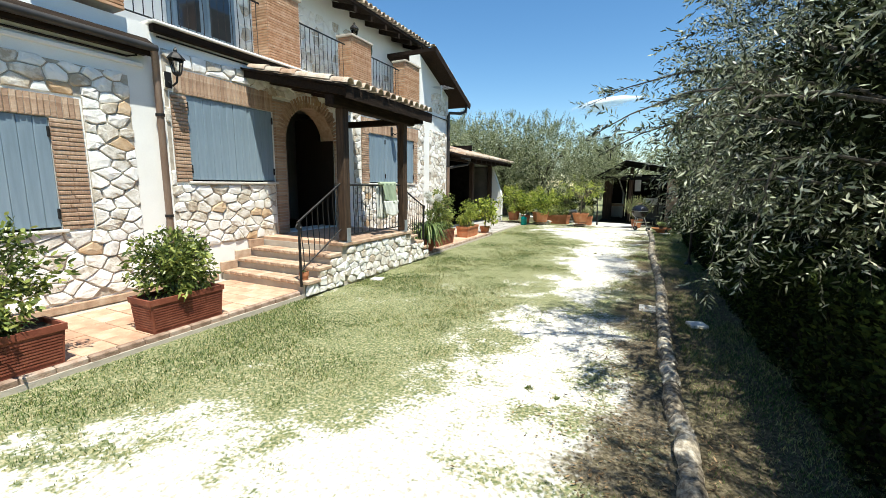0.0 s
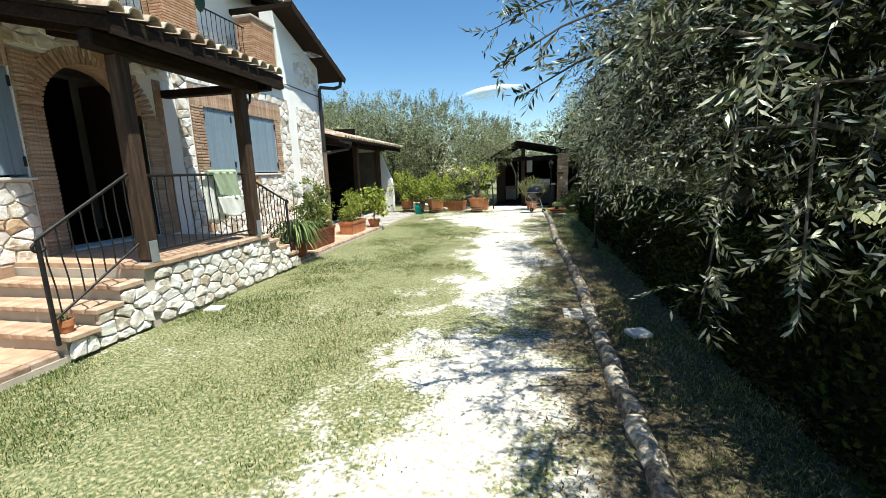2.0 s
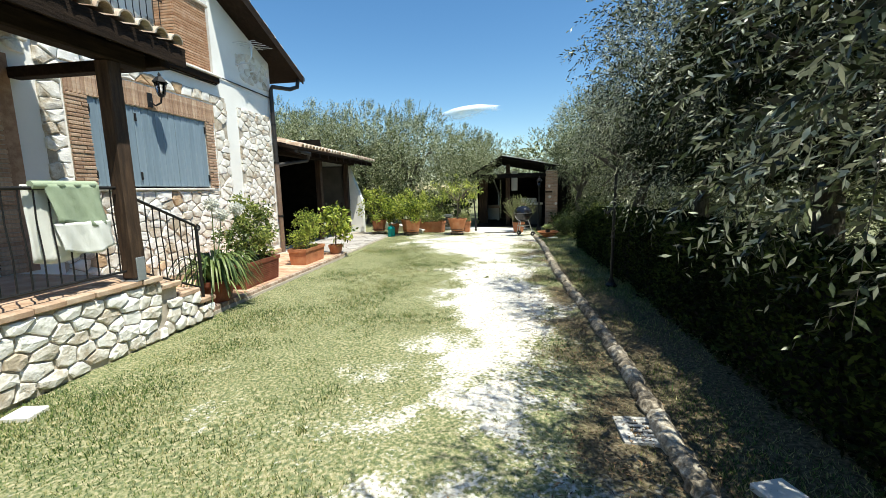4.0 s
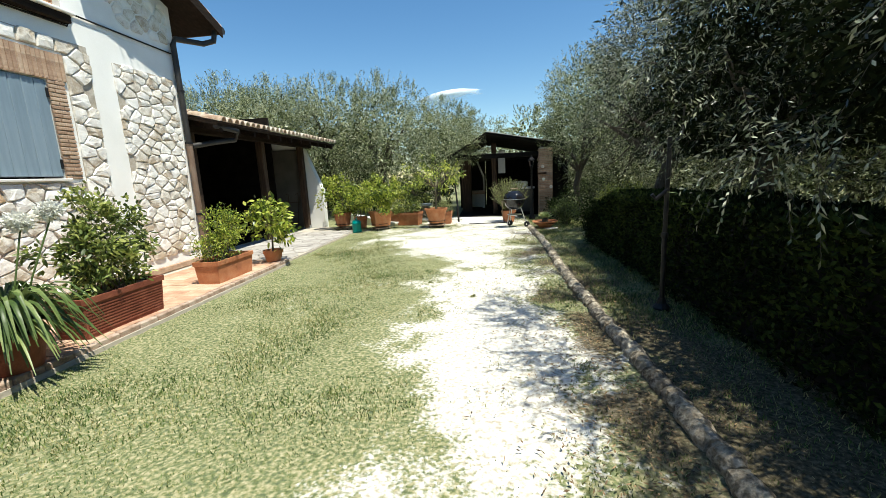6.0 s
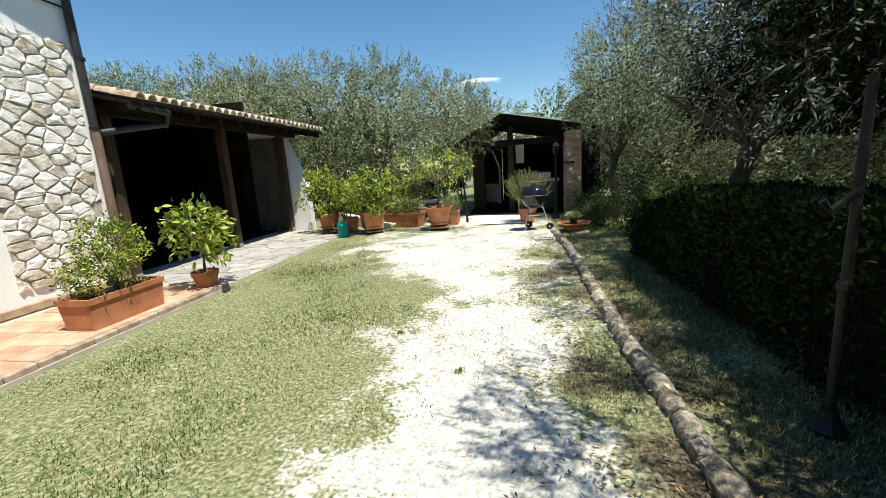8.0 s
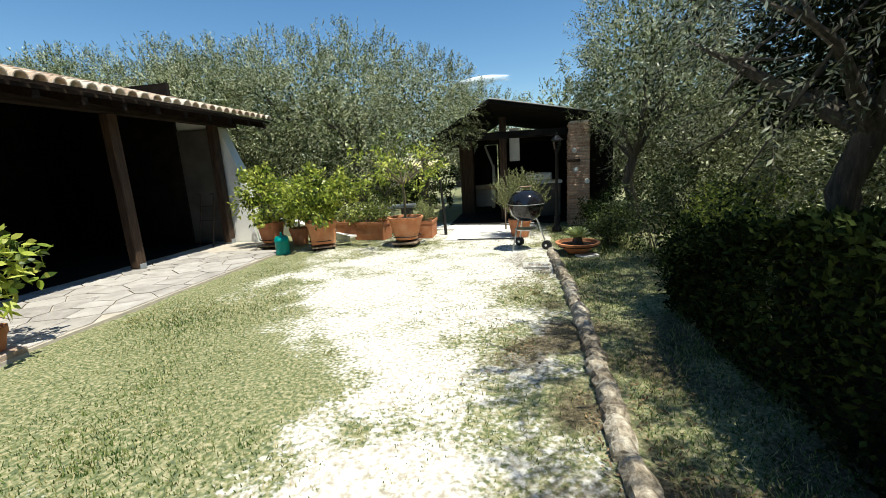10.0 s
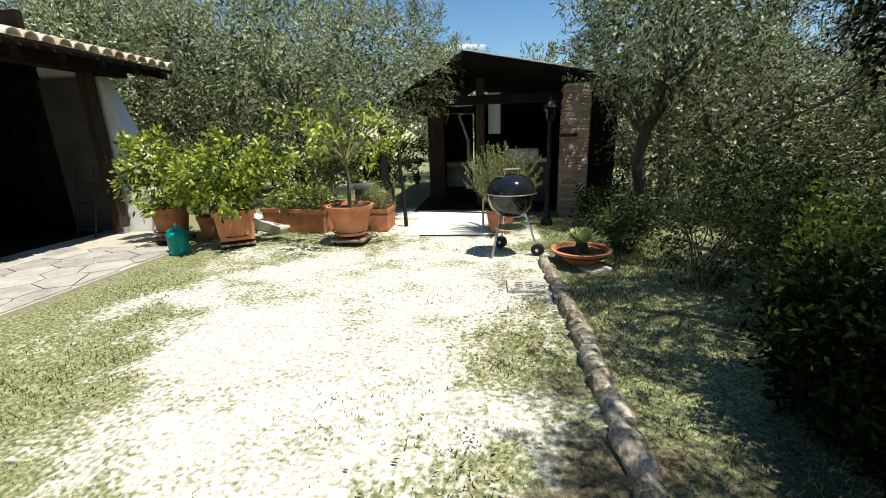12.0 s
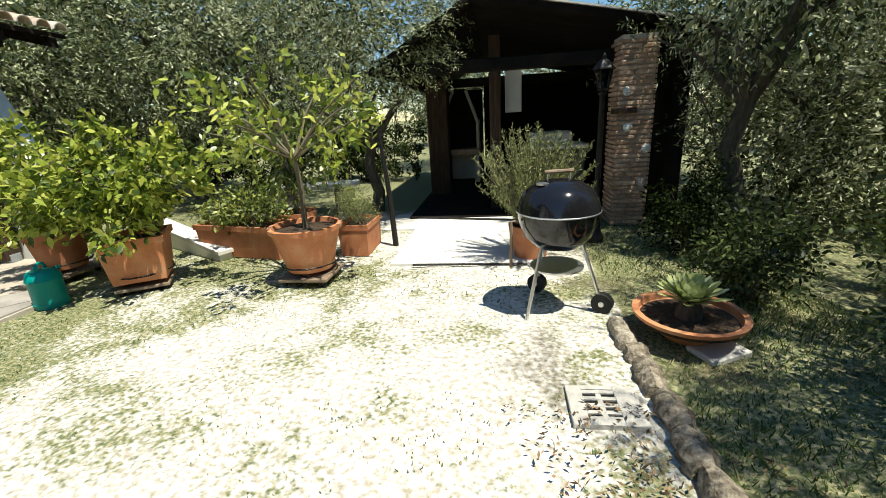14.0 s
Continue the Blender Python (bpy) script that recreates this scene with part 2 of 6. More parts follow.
# ---- mesh helpers ----
class Shape:
    """Vertices and faces, gathered piece by piece."""

    def __init__(self):
        self.v, self.f = [], []

    def add(self, verts, faces):
        k = len(self.v)
        self.v.extend(verts)
        self.f.extend([tuple(i + k for i in f) for f in faces])
        return self

    def box(self, x0, y0, z0, x1, y1, z1, b=0.0):
        if not b:
            v = [(x, y, z) for z in (z0, z1) for y in (y0, y1) for x in (x0, x1)]
            return self.add(v, [(0, 2, 3, 1), (4, 5, 7, 6), (0, 1, 5, 4), (2, 6, 7, 3), (0, 4, 6, 2), (1, 3, 7, 5)])
        bm = bmesh.new()
        bmesh.ops.create_cube(bm, size=1)
        bmesh.ops.scale(bm, vec=(x1 - x0, y1 - y0, z1 - z0), verts=bm.verts)
        bmesh.ops.bevel(bm, geom=bm.edges[:], offset=b, segments=1, affect="EDGES")
        c = Vector(((x0 + x1) / 2, (y0 + y1) / 2, (z0 + z1) / 2))
        bm.verts.index_update()
        self.add([tuple(p.co + c) for p in bm.verts], [tuple(q.index for q in f.verts) for f in bm.faces])
        bm.free()
        return self

    def tube(self, pts, r, n=8, cap=True):
        """A tube along pts; r is one radius or one for each point."""
        pts = [Vector(p) for p in pts]
        rs = r if isinstance(r, (list, tuple)) else [r] * len(pts)
        k = len(self.v)
        for i, p in enumerate(pts):
            d = (pts[min(i + 1, len(pts) - 1)] - pts[max(i - 1, 0)]).normalized()
            a = d.cross(Vector((0.31, 0.95, 0.05)) if abs(d.y) < 0.9 else Vector((1, 0, 0.1))).normalized()
            b = d.cross(a)
            for j in range(n):
                t = 2 * math.pi * j / n
                self.v.append(tuple(p + (a * math.cos(t) + b * math.sin(t)) * rs[i]))
        for i in range(len(pts) - 1):
            for j in range(n):
                self.f.append((k + i * n + j, k + i * n + (j + 1) % n, k + (i + 1) * n + (j + 1) % n, k + (i + 1) * n + j))
        if cap:
            self.f.append(tuple(range(k + n - 1, k - 1, -1)))
            self.f.append(tuple(range(k + (len(pts) - 1) * n, k + len(pts) * n)))
        return self

    def lathe(self, prof, n=24, x=0, y=0, z=0):
        """A turned shape from (radius, height) pairs."""
        k = len(self.v)
        for r, h in prof:
            for j in range(n):
                t = 2 * math.pi * j / n
                self.v.append((x + r * math.cos(t), y + r * math.sin(t), z + h))
        for i in range(len(prof) - 1):
            for j in range(n):
                self.f.append((k + i * n + j, k + i * n + (j + 1) % n, k + (i + 1) * n + (j + 1) % n, k + (i + 1) * n + j))
        self.f.append(tuple(range(k + n - 1, k - 1, -1)))
        self.f.append(tuple(range(k + (len(prof) - 1) * n, k + len(prof) * n)))
        return self

    def mesh(self, name, mat, smooth=False):
        me = bpy.data.meshes.new(name)
        me.from_pydata(self.v, [], self.f)
        me.materials.append(mat)
        if smooth:
            me.polygons.foreach_set("use_smooth", [True] * len(me.polygons))
            me.set_sharp_from_angle(angle=radians(38))
        me.update()
        return me


def thing(name, label, category, at=(0, 0, 0), turn=0, group="", kind=""):
    ob = new(name)
    ob.empty_display_size = 0.1
    ob.matrix_basis = pose(*at, 0, 0, turn)
    return tagged(ob, label, category, group, kind)


def part(name, shape, mat, parent=None, label="", smooth=False):
    me = shape.mesh(name, mat, smooth) if isinstance(shape, Shape) else shape
    ob = new(name, me)
    if parent:
        ob.parent = parent
    return tagged(ob, label) if label else ob


def solid(name, shape, mat, label, category, kind="structure", smooth=False):
    return tagged(part(name, shape, mat, smooth=smooth), label, category, kind=kind)


def ball(rng, count):
    """Points spread inside a unit ball."""
    u = rng.normal(size=(count, 3))
    return u / np.linalg.norm(u, axis=1)[:, None] * (rng.random(count) ** 0.5)[:, None]


def boughs(count, per, n, centre, size, leaf, reach, rng, lo, hang=0.55, rise=0.25):
    """Leaves in two rows along thin twigs, the twigs in tufts over a crown: those below hang, those on top stand up. Returns leaves and twigs."""
    u = rng.normal(size=(count, 3))
    u[:, 2] = u[:, 2] * 0.9 + 0.1
    u /= np.linalg.norm(u, axis=1)[:, None]
    c = np.array(centre) + u * (0.6 + 0.4 * rng.random(count) ** 0.6)[:, None] * np.clip(1 + 0.12 * rng.normal(size=count), 0.7, 1.12)[:, None] * np.array(size)
    spread = (0.14 + 0.22 * rng.random(count))
    k = np.repeat(np.arange(count), per)
    p = c[k] + ball(rng, len(k)) * spread[k][:, None] * np.array(size) * 0.55
    up = np.clip(u[k, 2], 0, 1)
    d = u[k] * 0.75 + rng.normal(size=(len(k), 3)) * 0.45
    d[:, 2] += rise * (0.3 + 2.2 * up)
    d /= np.linalg.norm(d, axis=1)[:, None]
    ln = reach * rng.uniform(0.45, 1.25, len(k))
    sag = hang * (1 - 0.85 * up) * rng.uniform(0.5, 1.3, len(k))
    t = np.linspace(0.08, 1, n)[None, :, None]
    down = np.array((0, 0, -1.0))
    q = p[:, None] + d[:, None] * ln[:, None, None] * t + down * (ln * sag)[:, None, None] * t * t
    tan = d[:, None] + down * 2 * sag[:, None, None] * t
    tan /= np.linalg.norm(tan, axis=2)[..., None]
    side = np.cross(tan, rng.normal(size=(len(k), 1, 3)))
    side /= np.linalg.norm(side, axis=2)[..., None] + 1e-9
    side = side * np.where(np.arange(n) % 2, 1, -1)[None, :, None]
    g = tan * 0.7 + side * 0.65 + rng.normal(size=q.shape) * 0.18
    g /= np.linalg.norm(g, axis=2)[..., None]
    w = np.cross(g, rng.normal(size=q.shape))
    w /= np.linalg.norm(w, axis=2)[..., None] + 1e-9
    f = leaf[0] * rng.uniform(0.65, 1.3, q.shape[:2])[..., None]
    w = w * leaf[1] * 0.5
    v = np.stack([q, q + g * f * 0.45 + w, q + g * f, q + g * f * 0.45 - w], 2)
    keep = q[:, :, 2].min(axis=1) > (lo + 0.9 * (rng.random(count) - 0.45))[k]
    if reach > 0.3:
        keep &= np.linalg.norm((q - np.array(centre)) / np.array(size), axis=2).max(axis=1) < 1.16
    a, m, e = p[keep], q[keep, n // 2], q[keep, -1]
    o = np.cross(d[keep], (0.3, 0.2, 0.9))
    o = o / (np.linalg.norm(o, axis=1)[:, None] + 1e-9) * 0.0022
    tw = np.concatenate([np.stack([a - o, a + o, m + o * 0.7, m - o * 0.7], 1), np.stack([m - o * 0.7, m + o * 0.7, e + o * 0.3, e - o * 0.3], 1)])
    return v[keep].reshape(-1, 3), tw.reshape(-1, 3)


def branch_leaves(pts, sprigs, n, leaf, reach, rng):
    """Leafy side twigs along a bent branch."""
    pts = np.array(pts, float)
    t = rng.random(sprigs) ** 0.8 * (len(pts) - 1.001)
    i = t.astype(int)
    f = (t - i)[:, None]
    p = pts[i] * (1 - f) + pts[i + 1] * f
    axis = pts[i + 1] - pts[i]
    axis /= np.linalg.norm(axis, axis=1)[:, None]
    out, tw = [], []
    for a, b in zip(p, axis):
        v, w = boughs(1, 1, n, a, (0.02, 0.02, 0.02), leaf, reach, rng, -9, 0.35, 0.0)
        turn = b * 0.8 + rng.normal(size=3) * 0.5
        turn /= np.linalg.norm(turn)
        old = w.reshape(2, 4, 3)[1, 2] - w.reshape(2, 4, 3)[0, 0]
        rot = np.array(Vector(old).rotation_difference(Vector(turn)).to_matrix())
        o0 = w[0].copy()
        out.append((v - o0) @ rot.T + a)
        tw.append((w - o0) @ rot.T + a)
    return np.concatenate(out), np.concatenate(tw)


def leaves(count, centre, size, length, width, rng, dense=0.0, droop=0.0, clumps=0, clump_r=0.35, shell=0.55, lo=-9.0):
    """Vertices and faces of many pointed leaves, in clumps inside an ellipsoid, thicker towards its skin."""
    if clumps:
        u = rng.normal(size=(clumps, 3))
        u /= np.linalg.norm(u, axis=1)[:, None]
        rad = shell + (1 - shell) * rng.random(clumps) ** 0.6
        c = u * rad[:, None] * (1 + 0.16 * rng.normal(size=clumps))[:, None]
        pick = rng.integers(0, clumps, count)
        spread = clump_r * (0.55 + 0.9 * rng.random(clumps))
        p = c[pick] * np.array(size) + ball(rng, count) * (spread[pick] * 1.15)[:, None] * np.array((1, 1, 1.2))
        out = u[pick]
    else:
        u = rng.normal(size=(count, 3))
        u /= np.linalg.norm(u, axis=1)[:, None]
        p = u * (rng.random(count) ** 0.45)[:, None] * np.array(size)
        out = u
    p = p + np.array(centre)
    keep = p[:, 2] > lo
    p, out = p[keep], out[keep]
    count = len(p)
    d = rng.normal(size=(count, 3)) * 0.8 + out * 0.7
    d[:, 2] += 0.15 - droop
    d /= np.linalg.norm(d, axis=1)[:, None]
    s = np.cross(d, rng.normal(size=(count, 3)))
    s /= np.linalg.norm(s, axis=1)[:, None] + 1e-9
    ln = length * (0.7 + 0.6 * rng.random(count))[:, None]
    wd = width * (0.7 + 0.6 * rng.random(count))[:, None]
    v = np.stack([p, p + d * ln * 0.5 + s * wd * 0.5, p + d * ln, p + d * ln * 0.5 - s * wd * 0.5], axis=1).reshape(-1, 3)
    return v


def leaf_mesh(name, arrays, mat):
    v = np.concatenate(arrays)
    n = len(v) // 4
    me = bpy.data.meshes.new(name)
    me.vertices.add(len(v))
    me.vertices.foreach_set("co", v.astype(np.float32).ravel())
    me.loops.add(4 * n)
    me.loops.foreach_set("vertex_index", np.arange(4 * n, dtype=np.int32))
    me.polygons.add(n)
    me.polygons.foreach_set("loop_start", np.arange(0, 4 * n, 4, dtype=np.int32))
    me.update(calc_edges=True)
    me.materials.append(mat)
    return me


def broad_leaf_mesh(name, quads, mat):
    """Six-sided leaves with a rounded outline and a drooping tip, from the four corners of each."""
    q = quads.reshape(-1, 4, 3)
    p, t = q[:, 0], q[:, 2].copy()
    d, s = t - p, (q[:, 1] - q[:, 3]) / 2
    sag = np.zeros_like(p)
    sag[:, 2] = -0.12 * np.linalg.norm(d, axis=1)
    v = np.stack([p, p + d * 0.25 + s * 0.8, p + d * 0.6 + s * 0.92 + sag * 0.3, t + sag, p + d * 0.6 - s * 0.92 + sag * 0.3, p + d * 0.25 - s * 0.8], 1).reshape(-1, 3)
    n = len(q)
    me = bpy.data.meshes.new(name)
    me.vertices.add(len(v))
    me.vertices.foreach_set("co", v.astype(np.float32).ravel())
    idx = np.arange(6 * n).reshape(n, 6)
    me.loops.add(8 * n)
    me.loops.foreach_set("vertex_index", idx[:, [0, 1, 2, 3, 0, 3, 4, 5]].astype(np.int32).ravel())
    me.polygons.add(2 * n)
    me.polygons.foreach_set("loop_start", np.arange(0, 8 * n, 4, dtype=np.int32))
    me.update(calc_edges=True)
    me.materials.append(mat)
    return me


def value_noise(x, y, scale, seed):
    """Smooth 2D noise from 0 to 1 on arrays."""
    x, y = np.asarray(x) * scale + 71.3, np.asarray(y) * scale + 37.7
    xi, yi = np.floor(x).astype(np.int64), np.floor(y).astype(np.int64)
    fx, fy = x - xi, y - yi
    fx, fy = fx * fx * (3 - 2 * fx), fy * fy * (3 - 2 * fy)

    def h(a, b):
        k = (a * 374761393 + b * 668265263 + seed * 982451653) & 0xFFFFFFFF
        k = ((k ^ (k >> 13)) * 1274126177) & 0xFFFFFFFF
        return ((k ^ (k >> 16)) & 0xFFFF) / 65535.0

    return (h(xi, yi) * (1 - fx) + h(xi + 1, yi) * fx) * (1 - fy) + (h(xi, yi + 1) * (1 - fx) + h(xi + 1, yi + 1) * fx) * fy


def step(a, b, x):
    t = np.clip((x - a) / (b - a), 0, 1)
    return t * t * (3 - 2 * t)


def grass_cover(x, y):
    """How thick the grass stands on the drive, from 0 (bare gravel) to 1."""
    half = 0.5 + 1.2 * step(5.2, 1.5, y) + 1.35 * step(13.0, 17.3, y)
    mid = 0.95 - 0.45 * step(5.0, 1.0, y) - 0.85 * step(13.0, 17.0, y)
    d = np.abs(x - mid) - half
    n = 0.36 * value_noise(x, y, 0.9, 3) + 0.29 * value_noise(x, y, 2.7, 5) + 0.2 * value_noise(x, y, 8.0, 9) + 0.15 * value_noise(x, y, 19.0, 13)
    far = step(12.5, 15.0, y)
    return np.clip(np.clip(d, -0.6, 1.2) * (0.5 - 0.2 * far) + 0.3 + (n - 0.5) * (1.75 - 0.3 * far), 0, 1)


# ---- ground ----
def build_ground():
    xs = np.concatenate([[-900, -200, -60, -25, -14, -9, -6.5, -4.6], np.arange(-3.4, 4.2, 0.05), [5, 6, 8, 12, 20, 45, 120, 400, 900]])
    ys = np.concatenate([[-900, -200, -60, -20, -8, -3, -1], np.arange(0.0, 21.5, 0.06), [22.5, 24, 27, 32, 40, 60, 120, 300, 900]])
    X, Y = np.meshgrid(xs, ys)
    near = ((X > -3.5) & (X < 4.3) & (Y > -0.1) & (Y < 21.6)).astype(float)
    Z = near * ((value_noise(X, Y, 1.2, 1) - 0.5) * 0.03 + (value_noise(X, Y, 7, 2) - 0.5) * 0.012 + (value_noise(X, Y, 17, 4) - 0.5) * 0.01) - 0.005
    Z = np.where((X > 3.2), Z - 0.09 * np.clip(X - 3.2, 0, 9), Z)
    me = bpy.data.meshes.new("ground")
    w = len(xs)
    v = np.stack([X, Y, Z], axis=-1).reshape(-1, 3)
    f = [(j * w + i, j * w + i + 1, (j + 1) * w + i + 1, (j + 1) * w + i) for j in range(len(ys) - 1) for i in range(w - 1)]
    me.from_pydata(v.tolist(), [], f)
    a = me.attributes.new("cover", "FLOAT", "POINT")
    a.data.foreach_set("value", np.where(near > 0, np.where(X > 2.1, 0.7 + 0.5 * value_noise(X, Y, 3.0, 23), grass_cover(X, Y)), 0.75).astype(np.float32).ravel())
    # Brown earth beside the gravel, plus the kerb strip darkened for tree shade.
    e = me.attributes.new("earth", "FLOAT", "POINT")
    e.data.foreach_set("value", (near * np.clip((0.4 + 0.22 * step(10.0, 6.0, Y)) * step(1.2, 1.85, X) * step(16.4, 14.2, Y) + 0.45 * step(2.0, 2.2, X) * step(12.5, 9.5, Y) + 0.9 * (value_noise(X, Y, 3.1, 21) - 0.5) * step(0.9, 1.4, X), 0, 1)).astype(np.float32).ravel())
    me.polygons.foreach_set("use_smooth", [True] * len(me.polygons))
    m = bpy.data.materials.new("gravel_and_turf")
    m.use_nodes = True
    n, l = m.node_tree.nodes, m.node_tree.links
    b = n["Principled BSDF"]
    b.inputs["Roughness"].default_value = 0.95
    b.inputs["Specular IOR Level"].default_value = 0.1
    tc = n.new("ShaderNodeTexCoord")

    def noise_at(scale, detail):
        t = n.new("ShaderNodeTexNoise")
        t.inputs["Scale"].default_value, t.inputs["Detail"].default_value = scale, detail
        l.new(tc.outputs["Object"], t.inputs["Vector"])
        return t.outputs[0]

    def ramp(src, stops):
        r = n.new("ShaderNodeValToRGB")
        while len(r.color_ramp.elements) < len(stops):
            r.color_ramp.elements.new(0.5)
        for e, (p, c) in zip(r.color_ramp.elements, stops):
            e.position, e.color = p, (*c, 1)
        l.new(src, r.inputs[0])
        return r.outputs[0]

    vor = n.new("ShaderNodeTexVoronoi")
    vor.inputs["Scale"].default_value = 75
    l.new(tc.outputs["Object"], vor.inputs["Vector"])
    gravel = ramp(noise_at(31, 10), [(0.3, (0.36, 0.32, 0.26)), (0.4, (0.46, 0.42, 0.35)), (0.52, (0.6, 0.58, 0.53)), (0.66, (0.68, 0.66, 0.62))])
    turf = ramp(noise_at(38, 9), [(0.34, (0.05, 0.075, 0.02)), (0.46, (0.12, 0.145, 0.048)), (0.56, (0.24, 0.23, 0.11)), (0.68, (0.38, 0.34, 0.2))])
    cover = n.new("ShaderNodeAttribute")
    cover.attribute_name = "cover"
    add = n.new("ShaderNodeMath")
    add.operation = "MULTIPLY_ADD"
    l.new(noise_at(34, 5), add.inputs[0])
    add.inputs[1].default_value = 1.25
    l.new(cover.outputs["Fac"], add.inputs[2])
    edge = ramp(add.outputs[0], [(0.74, (0, 0, 0)), (1.3, (0.92, 0.92, 0.92))])
    mix = n.new("ShaderNodeMix")
    mix.data_type = "RGBA"
    l.new(edge, mix.inputs[0])
    l.new(gravel, mix.inputs[6])
    l.new(turf, mix.inputs[7])
    earth = n.new("ShaderNodeAttribute")
    earth.attribute_name = "earth"
    patchy = n.new("ShaderNodeMath")
    patchy.operation = "MULTIPLY_ADD"
    l.new(noise_at(27, 6), patchy.inputs[0])
    patchy.inputs[1].default_value = 0.9
    l.new(earth.outputs["Fac"], patchy.inputs[2])
    bare = ramp(patchy.outputs[0], [(0.6, (0, 0, 0)), (1.05, (0.95, 0.95, 0.95))])
    soil = ramp(noise_at(40, 6), [(0.32, (0.035, 0.028, 0.017)), (0.52, (0.1, 0.08, 0.05)), (0.7, (0.2, 0.165, 0.11))])
    mix2 = n.new("ShaderNodeMix")
    mix2.data_type = "RGBA"
    l.new(bare, mix2.inputs[0])
    l.new(mix.outputs[2], mix2.inputs[6])
    l.new(soil, mix2.inputs[7])
    l.new(mix2.outputs[2], b.inputs["Base Color"])
    bp = n.new("ShaderNodeBump")
    bp.inputs["Strength"].default_value, bp.inputs["Distance"].default_value = 0.3, 0.01
    l.new(vor.outputs["Distance"], bp.inputs["Height"])
    l.new(bp.outputs[0], b.inputs["Normal"])
    me.materials.append(m)
    tagged(new("ground", me), "pale gravel drive with worn patches of dry grass", "ground", kind="structure")


build_ground()


def build_grass():
    rng = np.random.default_rng(5)
    n = 860000
    x, y = rng.uniform(-2.75, 3.6, n), 0.3 + 20.5 * rng.random(n) ** 1.15
    c = grass_cover(x, y)
    c = np.where(x > 2.15, 0.15 + 0.85 * value_noise(x, y, 2, 7) + 0.5 * step(9.5, 12.5, y), c)
    c = np.where((x > 1.9) & (x < 2.15), 0.0, c)
    keep = rng.random(n) < np.clip(np.maximum((c - 0.18) * 0.95, 0.1 * (value_noise(x, y, 4.0, 29) > 0.55) * (y > 4.5)), 0, 1) * np.clip(1.25 - y / 24, 0.2, 1)
    x, y, c = x[keep], y[keep], c[keep]
    wx, wy = rng.uniform(-1.0, 1.8, 30), rng.uniform(1.5, 17.5, 30)
    wr = rng.uniform(0.012, 0.05, 30)
    pick = rng.integers(0, 30, 2600)
    x = np.concatenate([x, wx[pick] + rng.normal(size=2600) * wr[pick]])
    y = np.concatenate([y, wy[pick] + rng.normal(size=2600) * wr[pick]])
    c = np.concatenate([c, np.full(2600, 0.75)])
    n = len(x)
    a = rng.uniform(0, 2 * np.pi, n)
    h = (0.004 + 0.019 * rng.random(n) ** 1.6) * (0.5 + 0.6 * c) * (0.85 + 0.3 * value_noise(x, y, 5.0, 17)) * np.where(x > 2.15, 1.6, 1.0)
    w = 0.002 + 0.0022 * rng.random(n) + y * 0.00006
    lean = 0.3 + 1.2 * rng.random(n)
    b = rng.uniform(0, 2 * np.pi, n)
    z0 = -0.012
    p = np.stack([x, y, np.full(n, z0)], 1)
    s = np.stack([np.cos(a), np.sin(a), np.zeros(n)], 1) * w[:, None]
    t = np.stack([np.cos(b) * lean * h, np.sin(b) * lean * h, h + 0.012], 1)
    v = np.stack([p - s, p + s, p + t * 0.7 + s * 0.7, p + t], 1).reshape(-1, 3)
    v = v.reshape(-1, 4, 3)
    fresh = (c + 0.75 * value_noise(x, y, 1.6, 12) + 0.3 * value_noise(x, y, 6.0, 14) - 0.36 - 0.3 * step(-1.3, 0.3, x) * (x < 2) + 0.2 * rng.random(n) + 0.6 * (x > 2.15)) > 0.86
    tagged(new("grass", leaf_mesh("grass", [v[~fresh].reshape(-1, 3)], BLADES)), "short patchy lawn grass, pale green to straw-coloured", "grass", kind="stuff")
    tagged(new("fresh_grass", leaf_mesh("fresh_grass", [v[fresh].reshape(-1, 3)], LAWN)), "short bright green grass beside pavement and kerb", "grass", kind="stuff")


build_grass()


def build_litter():
    """Fallen olive leaves under the trees, thickest along the kerb."""
    rng = np.random.default_rng(15)
    n = 11000
    x, y = rng.normal(1.85, 0.38, n), rng.uniform(0.6, 17.2, n)
    keep = (x > 0.7) & (x < 3.2) & (value_noise(x, y, 1.7, 19) > 0.38) & (np.abs(x - 2.03) > 0.09)
    x, y = x[keep], y[keep]
    n = len(x)
    a, ln, wd = rng.uniform(0, 2 * np.pi, n), 0.018 + 0.028 * rng.random(n), 0.003 + 0.004 * rng.random(n)
    z = 0.012 + 0.014 * rng.random(n)
    p = np.stack([x, y, z], 1)
    d = np.stack([np.cos(a), np.sin(a), rng.normal(size=n) * 0.25], 1) * ln[:, None]
    s = np.stack([-np.sin(a), np.cos(a), rng.normal(size=n) * 0.3], 1) * wd[:, None]
    v = np.stack([p, p + d * 0.5 + s, p + d, p + d * 0.5 - s], 1).reshape(-1, 3)
    tagged(new("leaf_litter", leaf_mesh("leaf_litter", [v], LITTER)), "dry brown olive leaves scattered under the trees", "leaf litter", kind="stuff")


build_litter()


